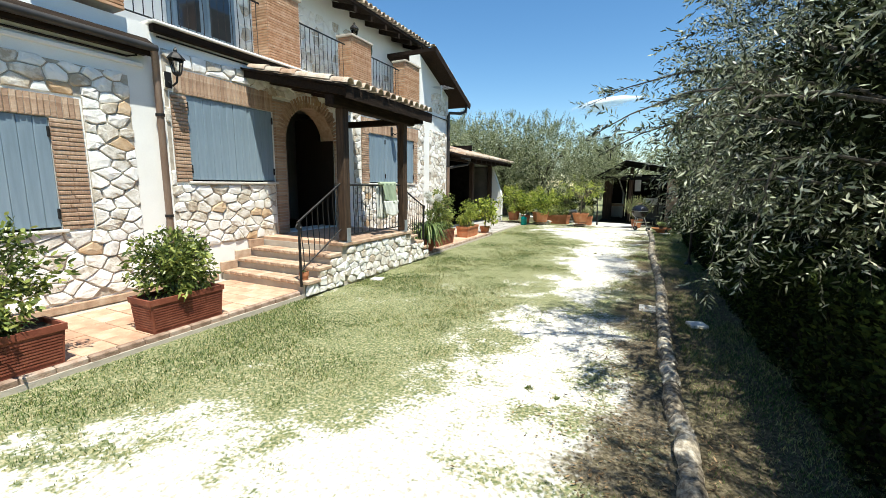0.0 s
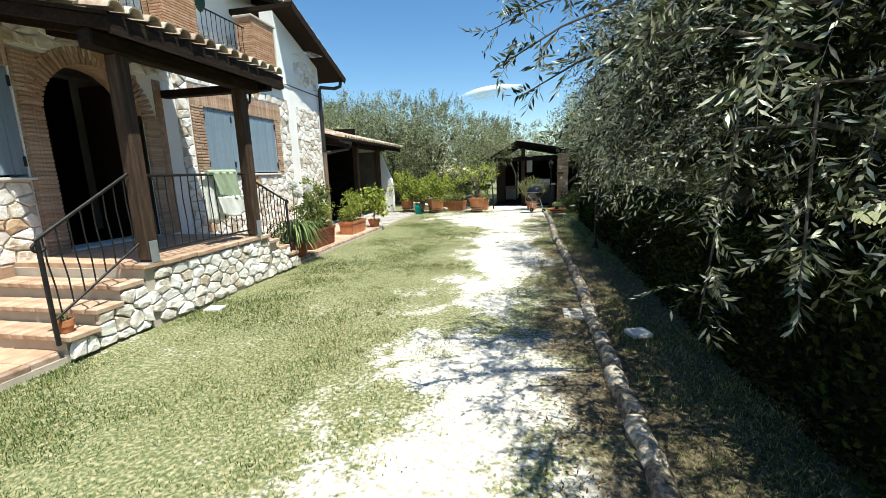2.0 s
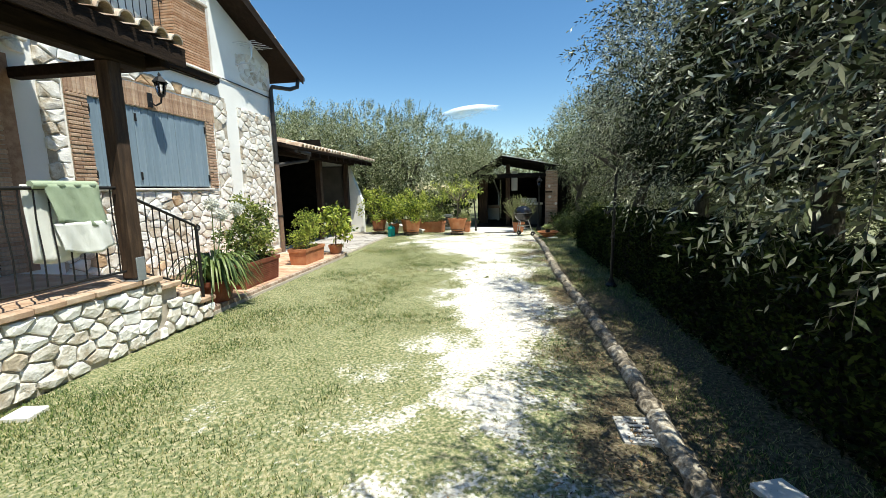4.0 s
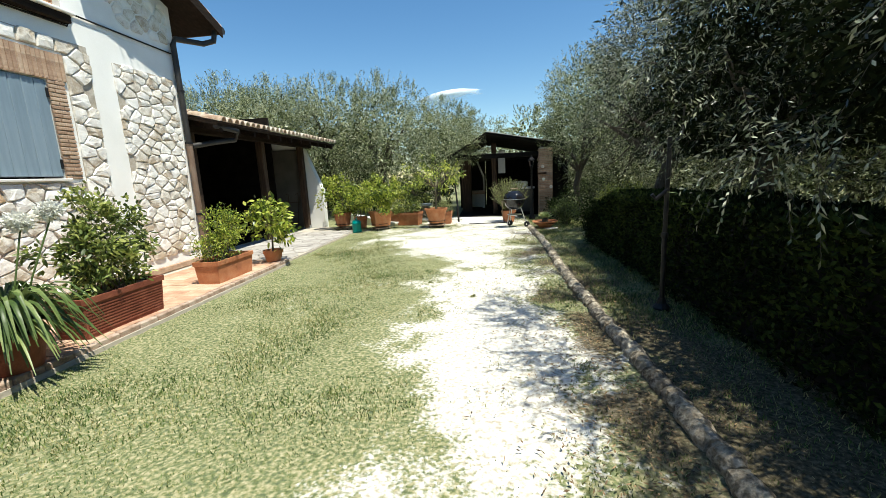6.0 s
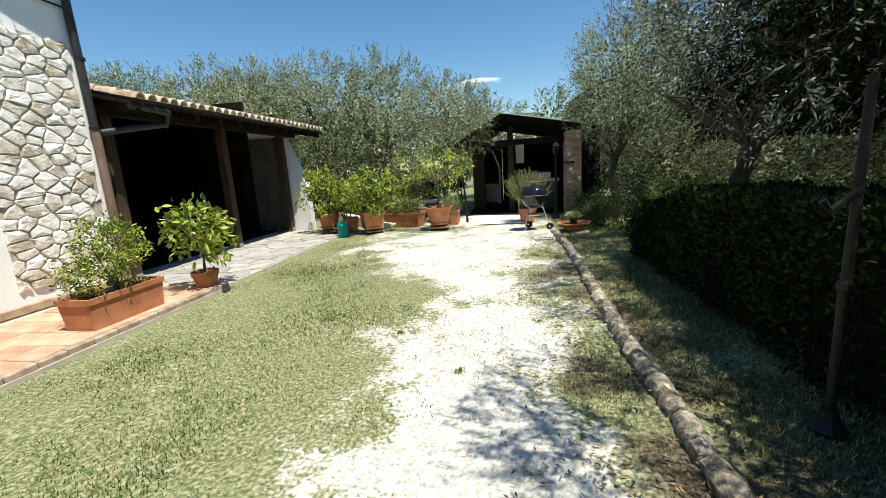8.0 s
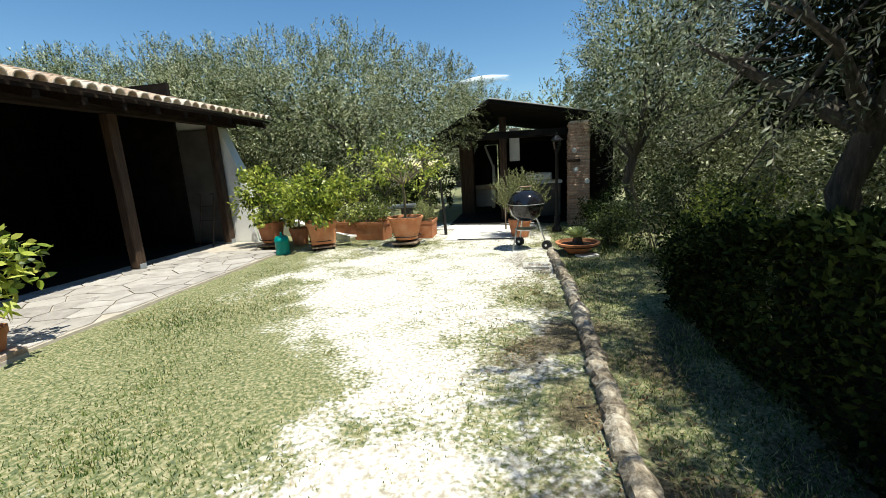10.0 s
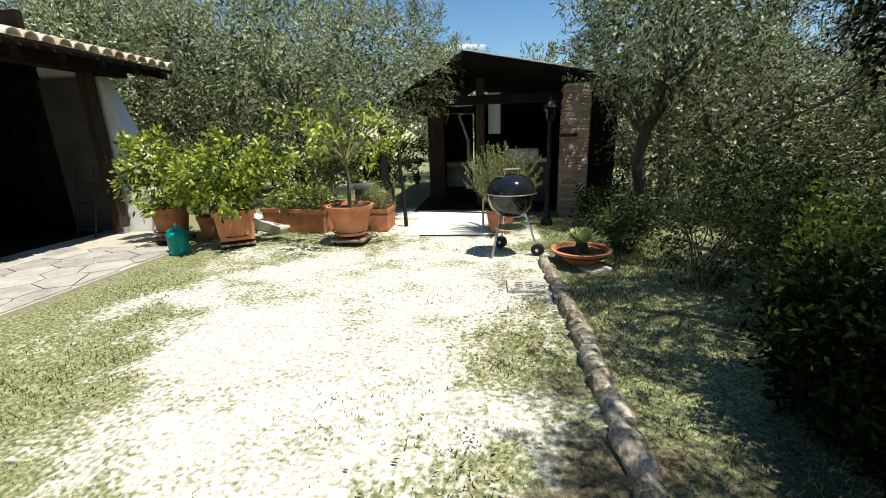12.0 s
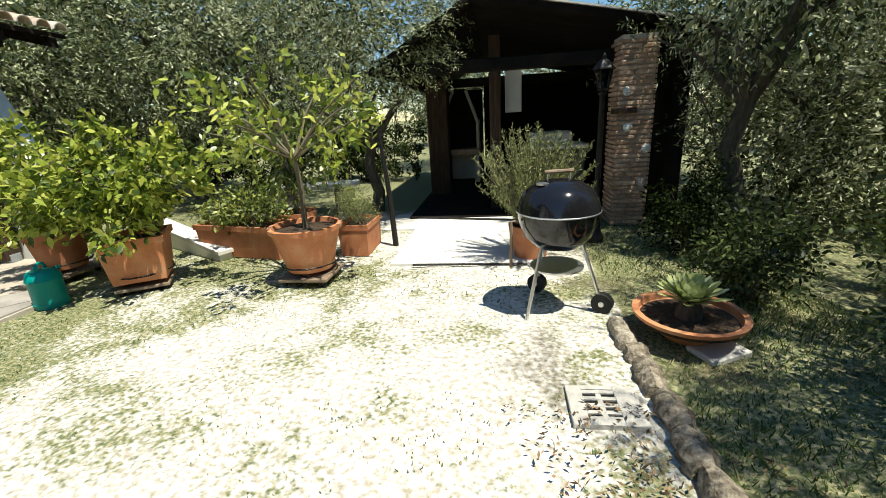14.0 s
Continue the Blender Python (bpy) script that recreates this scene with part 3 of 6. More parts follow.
# ---- a wisp of cloud ----
def build_cloud():
    m = bpy.data.materials.new("thin_cloud")
    m.use_nodes = True
    n, l = m.node_tree.nodes, m.node_tree.links
    b = n["Principled BSDF"]
    b.inputs["Base Color"].default_value, b.inputs["Roughness"].default_value = (0.85, 0.87, 0.9, 1), 1.0
    tc, no, sp = n.new("ShaderNodeTexCoord"), n.new("ShaderNodeTexNoise"), n.new("ShaderNodeVectorMath")
    no.inputs["Scale"].default_value, no.inputs["Detail"].default_value = 2.2, 6
    sp.operation = "LENGTH"
    l.new(tc.outputs["Object"], no.inputs["Vector"])
    l.new(tc.outputs["Object"], sp.inputs[0])
    sub = n.new("ShaderNodeMath")
    sub.operation = "SUBTRACT"
    l.new(no.outputs[0], sub.inputs[0])
    l.new(sp.outputs["Value"], sub.inputs[1])
    ramp = n.new("ShaderNodeMapRange")
    ramp.inputs["From Min"].default_value, ramp.inputs["From Max"].default_value = -0.42, 0.25
    ramp.inputs["To Max"].default_value = 0.85
    l.new(sub.outputs[0], ramp.inputs["Value"])
    tr, mx = n.new("ShaderNodeBsdfTransparent"), n.new("ShaderNodeMixShader")
    l.new(ramp.outputs[0], mx.inputs[0])
    l.new(tr.outputs[0], mx.inputs[1])
    l.new(b.outputs[0], mx.inputs[2])
    l.new(mx.outputs[0], n["Material Output"].inputs[0])
    s = Shape()
    k = 24
    s.v = [(0, -0.15, 0)] + [(r * math.cos(t * math.tau / k), 0.4 * r * r - 0.15, r * math.sin(t * math.tau / k)) for r in (0.35, 0.7, 1.0) for t in range(k)]
    s.f = [(0, 1 + t, 1 + (t + 1) % k) for t in range(k)] + [(1 + r * k + t, 1 + r * k + k + t, 1 + r * k + k + (t + 1) % k, 1 + r * k + (t + 1) % k) for r in range(2) for t in range(k)]
    o = tagged(new("cloud", s.mesh("cloud", m, True)), "thin white wisp of cloud low over the grove", "cloud", kind="structure")
    o.matrix_basis = Matrix.LocRotScale((-48, 596, 109), Euler((radians(-25), radians(-6), 0)), (50, 32, 11))


build_cloud()


# ---- house ----
WX = -4.56            # front wall plane
END = 14.3            # far corner of the house
SLABZ = 3.78          # balcony floor band
OPENINGS = [  # y0, y1, z0, z1
    (1.75, 3.41, 1.11, 2.41),
    (5.05, 6.65, 1.69, 2.96),
    (6.94, 8.34, 0.72, 3.2),
    (9.62, 11.88, 1.69, 2.93),
]


def wall_sheet(x0, x1, y0, y1, z0, z1, holes):
    """An upright wall along y, made of blocks round rectangular holes."""
    s = Shape()
    ys = sorted({y0, y1, *[h[0] for h in holes], *[h[1] for h in holes]})
    zs = sorted({z0, z1, *[h[2] for h in holes], *[h[3] for h in holes]})
    ny, nz = len(ys), len(zs)
    s.v = [(x, y, z) for x in (x0, x1) for y in ys for z in zs]

    def full(i, j):
        if not (0 <= i < ny - 1 and 0 <= j < nz - 1):
            return False
        y, z = (ys[i] + ys[i + 1]) / 2, (zs[j] + zs[j + 1]) / 2
        return not any(h[0] < y < h[1] and h[2] < z < h[3] for h in holes)

    def at(k, i, j):
        return (k * ny + i) * nz + j

    for i in range(ny - 1):
        for j in range(nz - 1):
            if not full(i, j):
                continue
            s.f.append((at(1, i, j), at(1, i + 1, j), at(1, i + 1, j + 1), at(1, i, j + 1)))
            s.f.append((at(0, i, j + 1), at(0, i + 1, j + 1), at(0, i + 1, j), at(0, i, j)))
            for di, dj, p, q in ((-1, 0, (0, 0), (0, 1)), (1, 0, (1, 1), (1, 0)), (0, -1, (1, 0), (0, 0)), (0, 1, (0, 1), (1, 1))):
                if not full(i + di, j + dj):
                    s.f.append((at(1, i + p[0], j + p[1]), at(1, i + q[0], j + q[1]), at(0, i + q[0], j + q[1]), at(0, i + p[0], j + p[1])))
    return s


house = thing("house", "two-storey house of whitewashed plaster and rubble stone with grey-blue shutters", "house")
wall_front = part("wall", wall_sheet(WX - 0.35, WX, -3.0, END, -0.05, SLABZ, OPENINGS), PLASTER, house, "white plaster wall inset with limestone")
part("end_wall", Shape().box(-12.0, END - 0.35, -0.05, WX - 0.351, END, 4.4), PLASTER, house)
part("left_wall", Shape().box(-12.0, -3.0, -0.05, WX - 0.351, -2.65, 6.2), PLASTER, house)
part("back_wall", Shape().box(-12.3, -3.0, -0.05, -12.0, END, 6.2), PLASTER, house)
part("inner_wall", Shape().box(-7.3, -2.6, -0.05, -7.1, END - 0.36, 6.2), PLASTER, house)
part("upper_floor", Shape().box(-12, -2.6, SLABZ - 0.2, WX - 0.36, END - 0.36, SLABZ + 0.02), PLASTER, house)
# wall of the recessed balcony, with its stone panels, and the gable piece beside it
gable = Shape()
gable.add([(WX, 12.28, SLABZ + 0.002), (WX, END, SLABZ + 0.002), (WX, END, 4.62), (WX, 12.28, 5.46), (WX - 0.35, 12.28, SLABZ + 0.002), (WX - 0.35, END, SLABZ + 0.002), (WX - 0.35, END, 4.62), (WX - 0.35, 12.28, 5.46)],
          [(0, 1, 2, 3), (4, 7, 6, 5), (0, 3, 7, 4), (1, 5, 6, 2), (3, 2, 6, 7), (0, 4, 5, 1)])
part("gable_wall", gable, PLASTER, house)
part("balcony_wall", Shape().box(-5.95, -2.6, SLABZ + 0.03, -5.7, 13.9, 6.3), PLASTER, house)
part("balcony_door", Shape().box(-5.695, 5.6, SLABZ + 0.03, -5.66, 6.9, 6.0, 0.01).box(-5.65, 5.68, SLABZ + 0.2, -5.63, 6.2, 5.9, 0.01).box(-5.65, 6.3, SLABZ + 0.2, -5.63, 6.82, 5.9, 0.01), SHUTTER, house, "pale grey shutter of the balcony door")
for y in (5.95, 6.55):
    part("window_pane", Shape().box(-5.628, y - 0.2, 4.3, -5.622, y + 0.2, 5.8), WINDOW, house)
# balcony edge band and the lower eave of the nearer part
part("balcony_edge", Shape().box(WX + 0.002, 4.62, 3.7, WX + 0.11, 12.3, 3.8, 0.01), WOODY, house, "dark timber edge of the balcony")
part("edge_cap", Shape().box(WX - 0.3, 4.6, 3.802, WX + 0.15, 12.34, 3.84, 0.01), PLASTER, house, "pale coping strip")
part("cable", Shape().tube([(WX + 0.02, 4.7, 3.66), (WX + 0.02, 8, 3.65), (WX + 0.02, 12.3, 3.68), (WX + 0.02, 12.4, 3.86), (WX + 0.02, 14.2, 3.83)], 0.012, 5), IRON, house, "black cable run along the wall")
part("near_eave", Shape().box(WX + 0.002, -3, 3.36, WX + 0.13, 4.52, 3.43).box(WX + 0.13, -3, 3.34, WX + 0.15, 4.54, 3.5), WOODY, house, "dark timber eave board")
part("near_eave_gutter", Shape().tube([(WX + 0.2, -3, 3.44), (WX + 0.2, 4.58, 3.44)], 0.05, 10), DARK_PIPE, house, "dark rain gutter", True)
part("near_roof", Shape().add([(WX + 0.2, -3, 3.475), (WX + 0.2, 4.58, 3.475), (WX + 0.002, 4.58, 3.6), (WX + 0.002, -3, 3.6), (WX + 0.2, -3, 3.45), (WX + 0.2, 4.58, 3.45), (WX + 0.002, 4.58, 3.56), (WX + 0.002, -3, 3.56)], [(0, 1, 2, 3), (4, 7, 6, 5), (0, 4, 5, 1), (1, 5, 6, 2), (3, 7, 4, 0)]), WOODY, house, "dark metal-covered eave")
part("plaster_band", Shape().box(WX + 0.001, -3, 3.2, WX + 0.03, 4.5, 3.26, 0.01), PLASTER, house)
part("wall_cable", Shape().tube([(WX + 0.02, -3, 3.28), (WX + 0.02, 4.3, 3.3), (WX + 0.02, 4.42, 3.34), (WX + 0.02, 4.42, 3.5)], 0.014, 5), IRON, house)
part("skirting", Shape().box(WX + 0.002, -3, 0.1, WX + 0.05, 5.35, 0.2, 0.01).box(WX + 0.002, 9.35, 0.1, WX + 0.05, 14.25, 0.2, 0.01), TREAD, house, "brick skirting along the wall foot")


def downpipe(pts, r, mat, brackets):
    p = part("downpipe", Shape().tube(pts, r, 10), mat, house, "brown metal downpipe", True)
    for q in brackets:
        part("bracket", Shape().tube([(q[0], q[1], q[2] - 0.02), (q[0], q[1], q[2] + 0.02)], r + 0.012, 10), IRON, p)


downpipe([(WX + 0.19, 4.55, 3.42), (WX + 0.17, 4.57, 3.32), (WX + 0.1, 4.61, 3.18), (WX + 0.08, 4.62, 3.05), (WX + 0.08, 4.62, 0.1)], 0.045, COPPER, [(WX + 0.08, 4.62, 2.6), (WX + 0.08, 4.62, 1.2)])
downpipe([(WX + 0.42, END + 0.62, 4.4), (WX + 0.42, END + 0.55, 4.2), (WX + 0.3, END + 0.4, 4.12), (WX + 0.1, END - 0.08, 4.08), (WX + 0.07, END - 0.1, 3.98), (WX + 0.07, END - 0.08, 2.3)], 0.05, DARK_PIPE, [(WX + 0.07, END - 0.08, 3.2)])
downpipe([(WX + 0.07, END - 0.08, 2.32), (WX + 0.07, END - 0.08, 0.1)], 0.055, COPPER, [(WX + 0.07, END - 0.08, 2.3), (WX + 0.07, END - 0.08, 1.0)])

# roof over the gable end: falls towards the far side
RAKE_A, RAKE_B = (12.28, 5.6), (15.0, 4.46)


def slope_slab(x0, x1, a, b, lo, hi):
    s = Shape()
    v = []
    for x in (x0, x1):
        for (y, z) in (a, b):
            v += [(x, y, z + lo), (x, y, z + hi)]
    return s.add(v, [(0, 1, 3, 2), (4, 6, 7, 5), (0, 4, 5, 1), (2, 3, 7, 6), (1, 5, 7, 3), (0, 2, 6, 4)])


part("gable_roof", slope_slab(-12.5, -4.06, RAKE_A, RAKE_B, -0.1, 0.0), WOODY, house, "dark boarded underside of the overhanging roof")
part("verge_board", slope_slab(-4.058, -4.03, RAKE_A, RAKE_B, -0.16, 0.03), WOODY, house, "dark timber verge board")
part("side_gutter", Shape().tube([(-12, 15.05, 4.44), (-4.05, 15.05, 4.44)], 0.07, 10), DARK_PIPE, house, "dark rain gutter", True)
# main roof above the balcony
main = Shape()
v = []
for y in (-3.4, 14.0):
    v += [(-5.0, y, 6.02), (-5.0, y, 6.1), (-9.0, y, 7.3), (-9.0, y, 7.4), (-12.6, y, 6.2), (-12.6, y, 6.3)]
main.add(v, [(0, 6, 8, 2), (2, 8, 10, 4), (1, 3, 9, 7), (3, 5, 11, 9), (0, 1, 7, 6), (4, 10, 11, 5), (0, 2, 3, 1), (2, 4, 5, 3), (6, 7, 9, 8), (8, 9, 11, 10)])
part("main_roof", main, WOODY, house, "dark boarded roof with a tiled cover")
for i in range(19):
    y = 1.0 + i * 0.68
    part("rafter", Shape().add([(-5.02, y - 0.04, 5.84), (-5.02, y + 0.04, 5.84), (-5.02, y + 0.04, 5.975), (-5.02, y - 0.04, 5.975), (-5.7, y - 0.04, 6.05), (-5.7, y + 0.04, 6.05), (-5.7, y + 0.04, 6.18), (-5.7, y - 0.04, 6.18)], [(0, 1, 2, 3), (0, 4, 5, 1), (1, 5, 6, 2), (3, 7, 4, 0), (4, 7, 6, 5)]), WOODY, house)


def tile_mesh(name, length, r0, r1, n=7, mat=ROOF_TILE, tilt=0.0):
    """One half-round clay tile along -x: its lower end at the origin."""
    s = Shape()
    for x, r in ((0, r0), (-length, r1)):
        for k, rr in ((0, r), (1, r - 0.014)):
            for j in range(n):
                t = math.pi * j / (n - 1)
                s.v.append((x, rr * math.cos(t), rr * math.sin(t) + (0.0 if x == 0 else tilt)))
    for j in range(n - 1):
        s.f += [(j, j + 1, 2 * n + j + 1, 2 * n + j), (n + j + 1, n + j, 3 * n + j, 3 * n + j + 1), (j + 1, j, n + j, n + j + 1)]
    s.f += [(0, 2 * n, 3 * n, n), (n - 1, 2 * n - 1, 4 * n - 1, 3 * n - 1)]
    return s.mesh(name, mat, True)


def tile_field(parent, x_eave, z_eave, x_top, z_top, y0, y1, single_rows, name="roof_tile", pitch=0.2, along=0.34, r=0.085, skip=None):
    """Half-round tiles laid from an eave up a slope that rises towards -x: the lowest rows as single pieces, the others joined."""
    run, rise = x_eave - x_top, z_top - z_eave
    ln = math.hypot(run, rise)
    rows = int(ln / along)
    me = tile_mesh(name, along + 0.06, r, r * 0.84, tilt=-0.012)
    rest = Shape()
    ang = math.degrees(math.atan2(rise, run))
    rng = random.Random(int(y0 * 10) + 3)
    cols = int((y1 - y0) / pitch)
    for i in range(rows):
        for j in range(cols + 1):
            t = (i * along) / ln
            m = pose(x_eave - run * t + rng.uniform(-0.012, 0.012), y0 + j * pitch + rng.uniform(-0.008, 0.008), z_eave + rise * t + 0.02 + 0.004 * (i % 2), 0, ang, rng.uniform(-2, 2))
            if i < single_rows:
                o = new(name, me)
                o.parent = parent
                o.matrix_basis = m
            else:
                k = len(rest.v)
                rest.v.extend([tuple(m @ q.co) for q in me.vertices])
                rest.f.extend([tuple(a + k for a in p.vertices) for p in me.polygons])
    if rest.v:
        tagged(part("tile_field", rest, ROOF_ISLE, parent, smooth=True), kind="stuff")


def verge_tiles(parent, x, a, b, pitch=0.3, name="verge_tile", along_x=False):
    """A row of half-round tiles along a verge from a to b, given as (y, z)."""
    n = int(math.hypot(b[0] - a[0], b[1] - a[1]) / pitch)
    me = tile_mesh(name, pitch + 0.05, 0.09, 0.075)
    ang = math.degrees(math.atan2(a[1] - b[1], b[0] - a[0]))
    for i in range(n):
        t = (i + 1) / n
        o = new(name, me)
        o.parent = parent
        o.matrix_basis = pose(x, a[0] + (b[0] - a[0]) * t, a[1] + (b[1] - a[1]) * t + 0.015, 0, 0, 90) @ pose(0, 0, 0, 0, ang, 0)


verge_tiles(house, -4.12, RAKE_A, RAKE_B)
tile_field(house, -4.96, 6.12, -6.4, 6.57, 0.0, 13.9, 1)

# ---- shutters, sills, lintels, jambs ----
PLANK = Shape().box(0, -0.072, 0, 0.022, 0.072, 1.0, 0.006).mesh("plank", SHUTTER)


def shutter(y0, y1, z0, z1, label, n, window, hinge_left=True, out=0.0):
    leaf = part("shutter", Shape().box(WX - 0.05, y0, z0, WX - 0.022, y1, z1), SHUTTER, window, label)
    w = (y1 - y0) / n
    for i in range(n):
        o = new("plank", PLANK)
        o.parent = leaf
        o.matrix_basis = Matrix.Translation((WX - 0.022, y0 + w * (i + 0.5), z0 + 0.004)) @ Matrix.Diagonal((1, w / 0.147, z1 - z0 - 0.008, 1))
    y = y0 + 0.012 if hinge_left else y1 - 0.012
    for z in (z0 + 0.16, z1 - 0.16):
        part("hinge", Shape().box(WX - 0.004, y - 0.012, z - 0.06, WX + 0.025, y + 0.012, z + 0.06, 0.005), IRON, leaf, "black iron hinge")


def window(k, op, leaves_, jamb_l, jamb_r, lint, sill=True):
    y0, y1, z0, z1 = op
    w = tagged(new(f"window_{k}"), "window closed behind grey-blue plank shutters, with brick surround", "window", kind="structure")
    for i, (a, b, n, left) in enumerate(leaves_):
        shutter(a + 0.004, b - 0.004, z0 + 0.03, z1 - 0.004, "grey-blue painted plank shutter", n, w, left)
    part("recess_back", Shape().box(WX - 0.34, y0, z0, WX - 0.3, y1, z1), BLACK, w)
    if sill:
        part("window_sill", Shape().box(WX - 0.06, y0 - 0.05, z0 - 0.03, WX + 0.06, y1 + 0.05, z0 + 0.004, 0.006), SLAB, w, "thin pale stone sill")
    course = 0.052
    rng = random.Random(k)
    me = Shape().box(0, -0.5, 0, 0.03, 0.5, 0.04, 0.005).mesh("brick", BRICK)
    for a, b in ((jamb_l, y0), (y1, jamb_r)):
        if b - a < 0.05:
            continue
        part("jamb_bed", Shape().box(WX + 0.001, a, z0 - 0.0, WX + 0.012, b, z1), MORTAR, w)
        z = z0
        while z < z1 - 0.04:
            cut = [(a, b)] if rng.random() < 0.55 else [(a, a + (b - a) * rng.uniform(0.3, 0.7)), None]
            if cut[-1] is None:
                cut[-1] = (cut[0][1] + 0.008, b)
            for p, q in cut:
                o = new("brick", me)
                o.parent = w
                o.matrix_basis = Matrix.Translation((WX + rng.uniform(-0.006, 0.006), (p + q) / 2, z)) @ Matrix.Diagonal((1, q - p, 1, 1))
            z += course
    a, b, lz0, lz1 = lint
    part("lintel_bed", Shape().box(WX + 0.001, a, lz0, WX + 0.014, b, lz1), MORTAR, w)
    me2 = Shape().box(0, -0.024, 0, 0.03, 0.024, 1, 0.005).mesh("lintel_brick", BRICK)
    n = int((b - a) / 0.056)
    for i in range(n):
        o = new("lintel_brick", me2)
        o.parent = w
        o.matrix_basis = Matrix.Translation((WX + rng.uniform(-0.005, 0.004), a + (i + 0.5) * (b - a) / n, lz0 + rng.uniform(0, 0.008))) @ Matrix.Diagonal((1, 1, lz1 - lz0 - 0.01, 1))
    return w


window(1, OPENINGS[0], [(1.75, 2.58, 6, True), (2.58, 3.41, 6, False)], 1.45, 3.72, (1.45, 3.72, 2.412, 2.66))
window(2, OPENINGS[1], [(5.05, 5.85, 6, True), (5.85, 6.65, 6, False)], 4.82, 6.65, (4.88, 6.66, 2.962, 3.3))
window(3, OPENINGS[3], [(9.62, 10.35, 5, True), (10.35, 11.15, 6, True), (11.15, 11.88, 5, False)], 9.33, 12.1, (9.33, 12.14, 2.932, 3.28))

# ---- arched doorway ----
door = tagged(new("door_1"), "dark arched doorway with a wooden double door set deep in", "door", kind="structure")
AC, AR = 7.64, 0.7
spring = 2.48
s = Shape()
n = 16
for side in (-1, 1):
    pts = [(AC + side * AR * math.cos(math.pi / 2 * i / n), spring + AR * math.sin(math.pi / 2 * i / n)) for i in range(n + 1)]
    for (a, za), (b, zb) in zip(pts, pts[1:]):
        s.add([(WX - 0.002, a, za), (WX - 0.002, b, zb), (WX - 0.002, b, 3.22), (WX - 0.002, a, 3.22), (WX - 0.34, a, za), (WX - 0.34, b, zb)], [(0, 1, 2, 3), (0, 4, 5, 1)])
part("arch_infill", s, BRICK, door, "brick spandrel over the arch")
part("shade_panel", Shape().box(WX + 0.001, 8.602, 0.72, WX + 0.013, 8.75, 3.2), BRICK, door)
part("door_leaf", Shape().box(WX - 1.12, 6.9, 0.74, WX - 0.4, 6.95, 3.1, 0.01), DARK_DOOR, door, "dark brown wooden door leaf standing open")
part("door_leaf", Shape().box(WX - 1.12, 8.33, 0.74, WX - 0.4, 8.38, 3.1, 0.01), DARK_DOOR, door, "dark brown wooden door leaf standing open")
# Hall floor and wall added in near black: the shade beyond the doorway.
part("hall_floor", Shape().box(-7.05, 6.0, 0.66, WX - 0.36, 9.3, 0.7), SHADE_DARK, door, "hall floor coloured near black for shade")
part("hall_wall", Shape().box(-7.09, 6.0, 0.7, -7.06, 9.3, 3.5), SHADE_DARK, door, "hall wall coloured near black for shade")
# Dark boxes cover the pale reveal to put its shade into colour.
part("door_frame", Shape().box(WX - 0.39, 6.941, 0.74, WX - 0.01, 6.975, 2.6).box(WX - 0.39, 8.305, 0.74, WX - 0.01, 8.339, 2.6), DARK_DOOR, door, "dark lining added for the shade in the door reveal")
part("threshold", Shape().box(WX - 0.4, 6.94, 0.7, WX + 0.02, 8.34, 0.74, 0.005), SLAB, door)
rng = random.Random(11)
me = Shape().box(0, -0.5, 0, 0.03, 0.5, 0.04, 0.005).mesh("brick", BRICK)
part("jamb_bed", Shape().box(WX + 0.001, 6.67, 0.72, WX + 0.012, 6.938, 3.2).box(WX + 0.001, 8.342, 0.72, WX + 0.012, 8.6, 2.6), MORTAR, door)
for a, b, top in ((6.67, 6.938, 3.2), (8.342, 8.6, 2.6)):
    z = 0.73
    while z < top - 0.04:
        o = new("brick", me)
        o.parent = door
        o.matrix_basis = Matrix.Translation((WX + rng.uniform(-0.005, 0.005), (a + b) / 2, z)) @ Matrix.Diagonal((1, b - a, 1, 1))
        z += 0.052
av = Shape().box(0, -0.024, 0, 0.03, 0.024, 0.22, 0.005).mesh("arch_brick", BRICK)
for i in range(34):
    t = math.pi * (i + 0.5) / 34
    o = new("arch_brick", av)
    o.parent = door
    o.matrix_basis = pose(WX + 0.004, AC + AR * math.cos(t), spring + AR * math.sin(t), math.degrees(t) - 90)


# ---- terrace, steps, railings ----
TX, TZ = -2.7, 0.72
terrace = thing("terrace", "raised terrace faced with rubble stone, with brick steps on both sides", "terrace", kind="structure")
part("terrace_body", Shape().box(WX + 0.01, 6.28, -0.05, TX - 0.02, 8.5, TZ - 0.06), MORTAR, terrace, "pale mortar behind the stones")
part("terrace_floor", Shape().box(WX + 0.01, 6.3, TZ - 0.058, TX - 0.3, 8.5, TZ - 0.004), PAVER, terrace, "terracotta terrace floor")


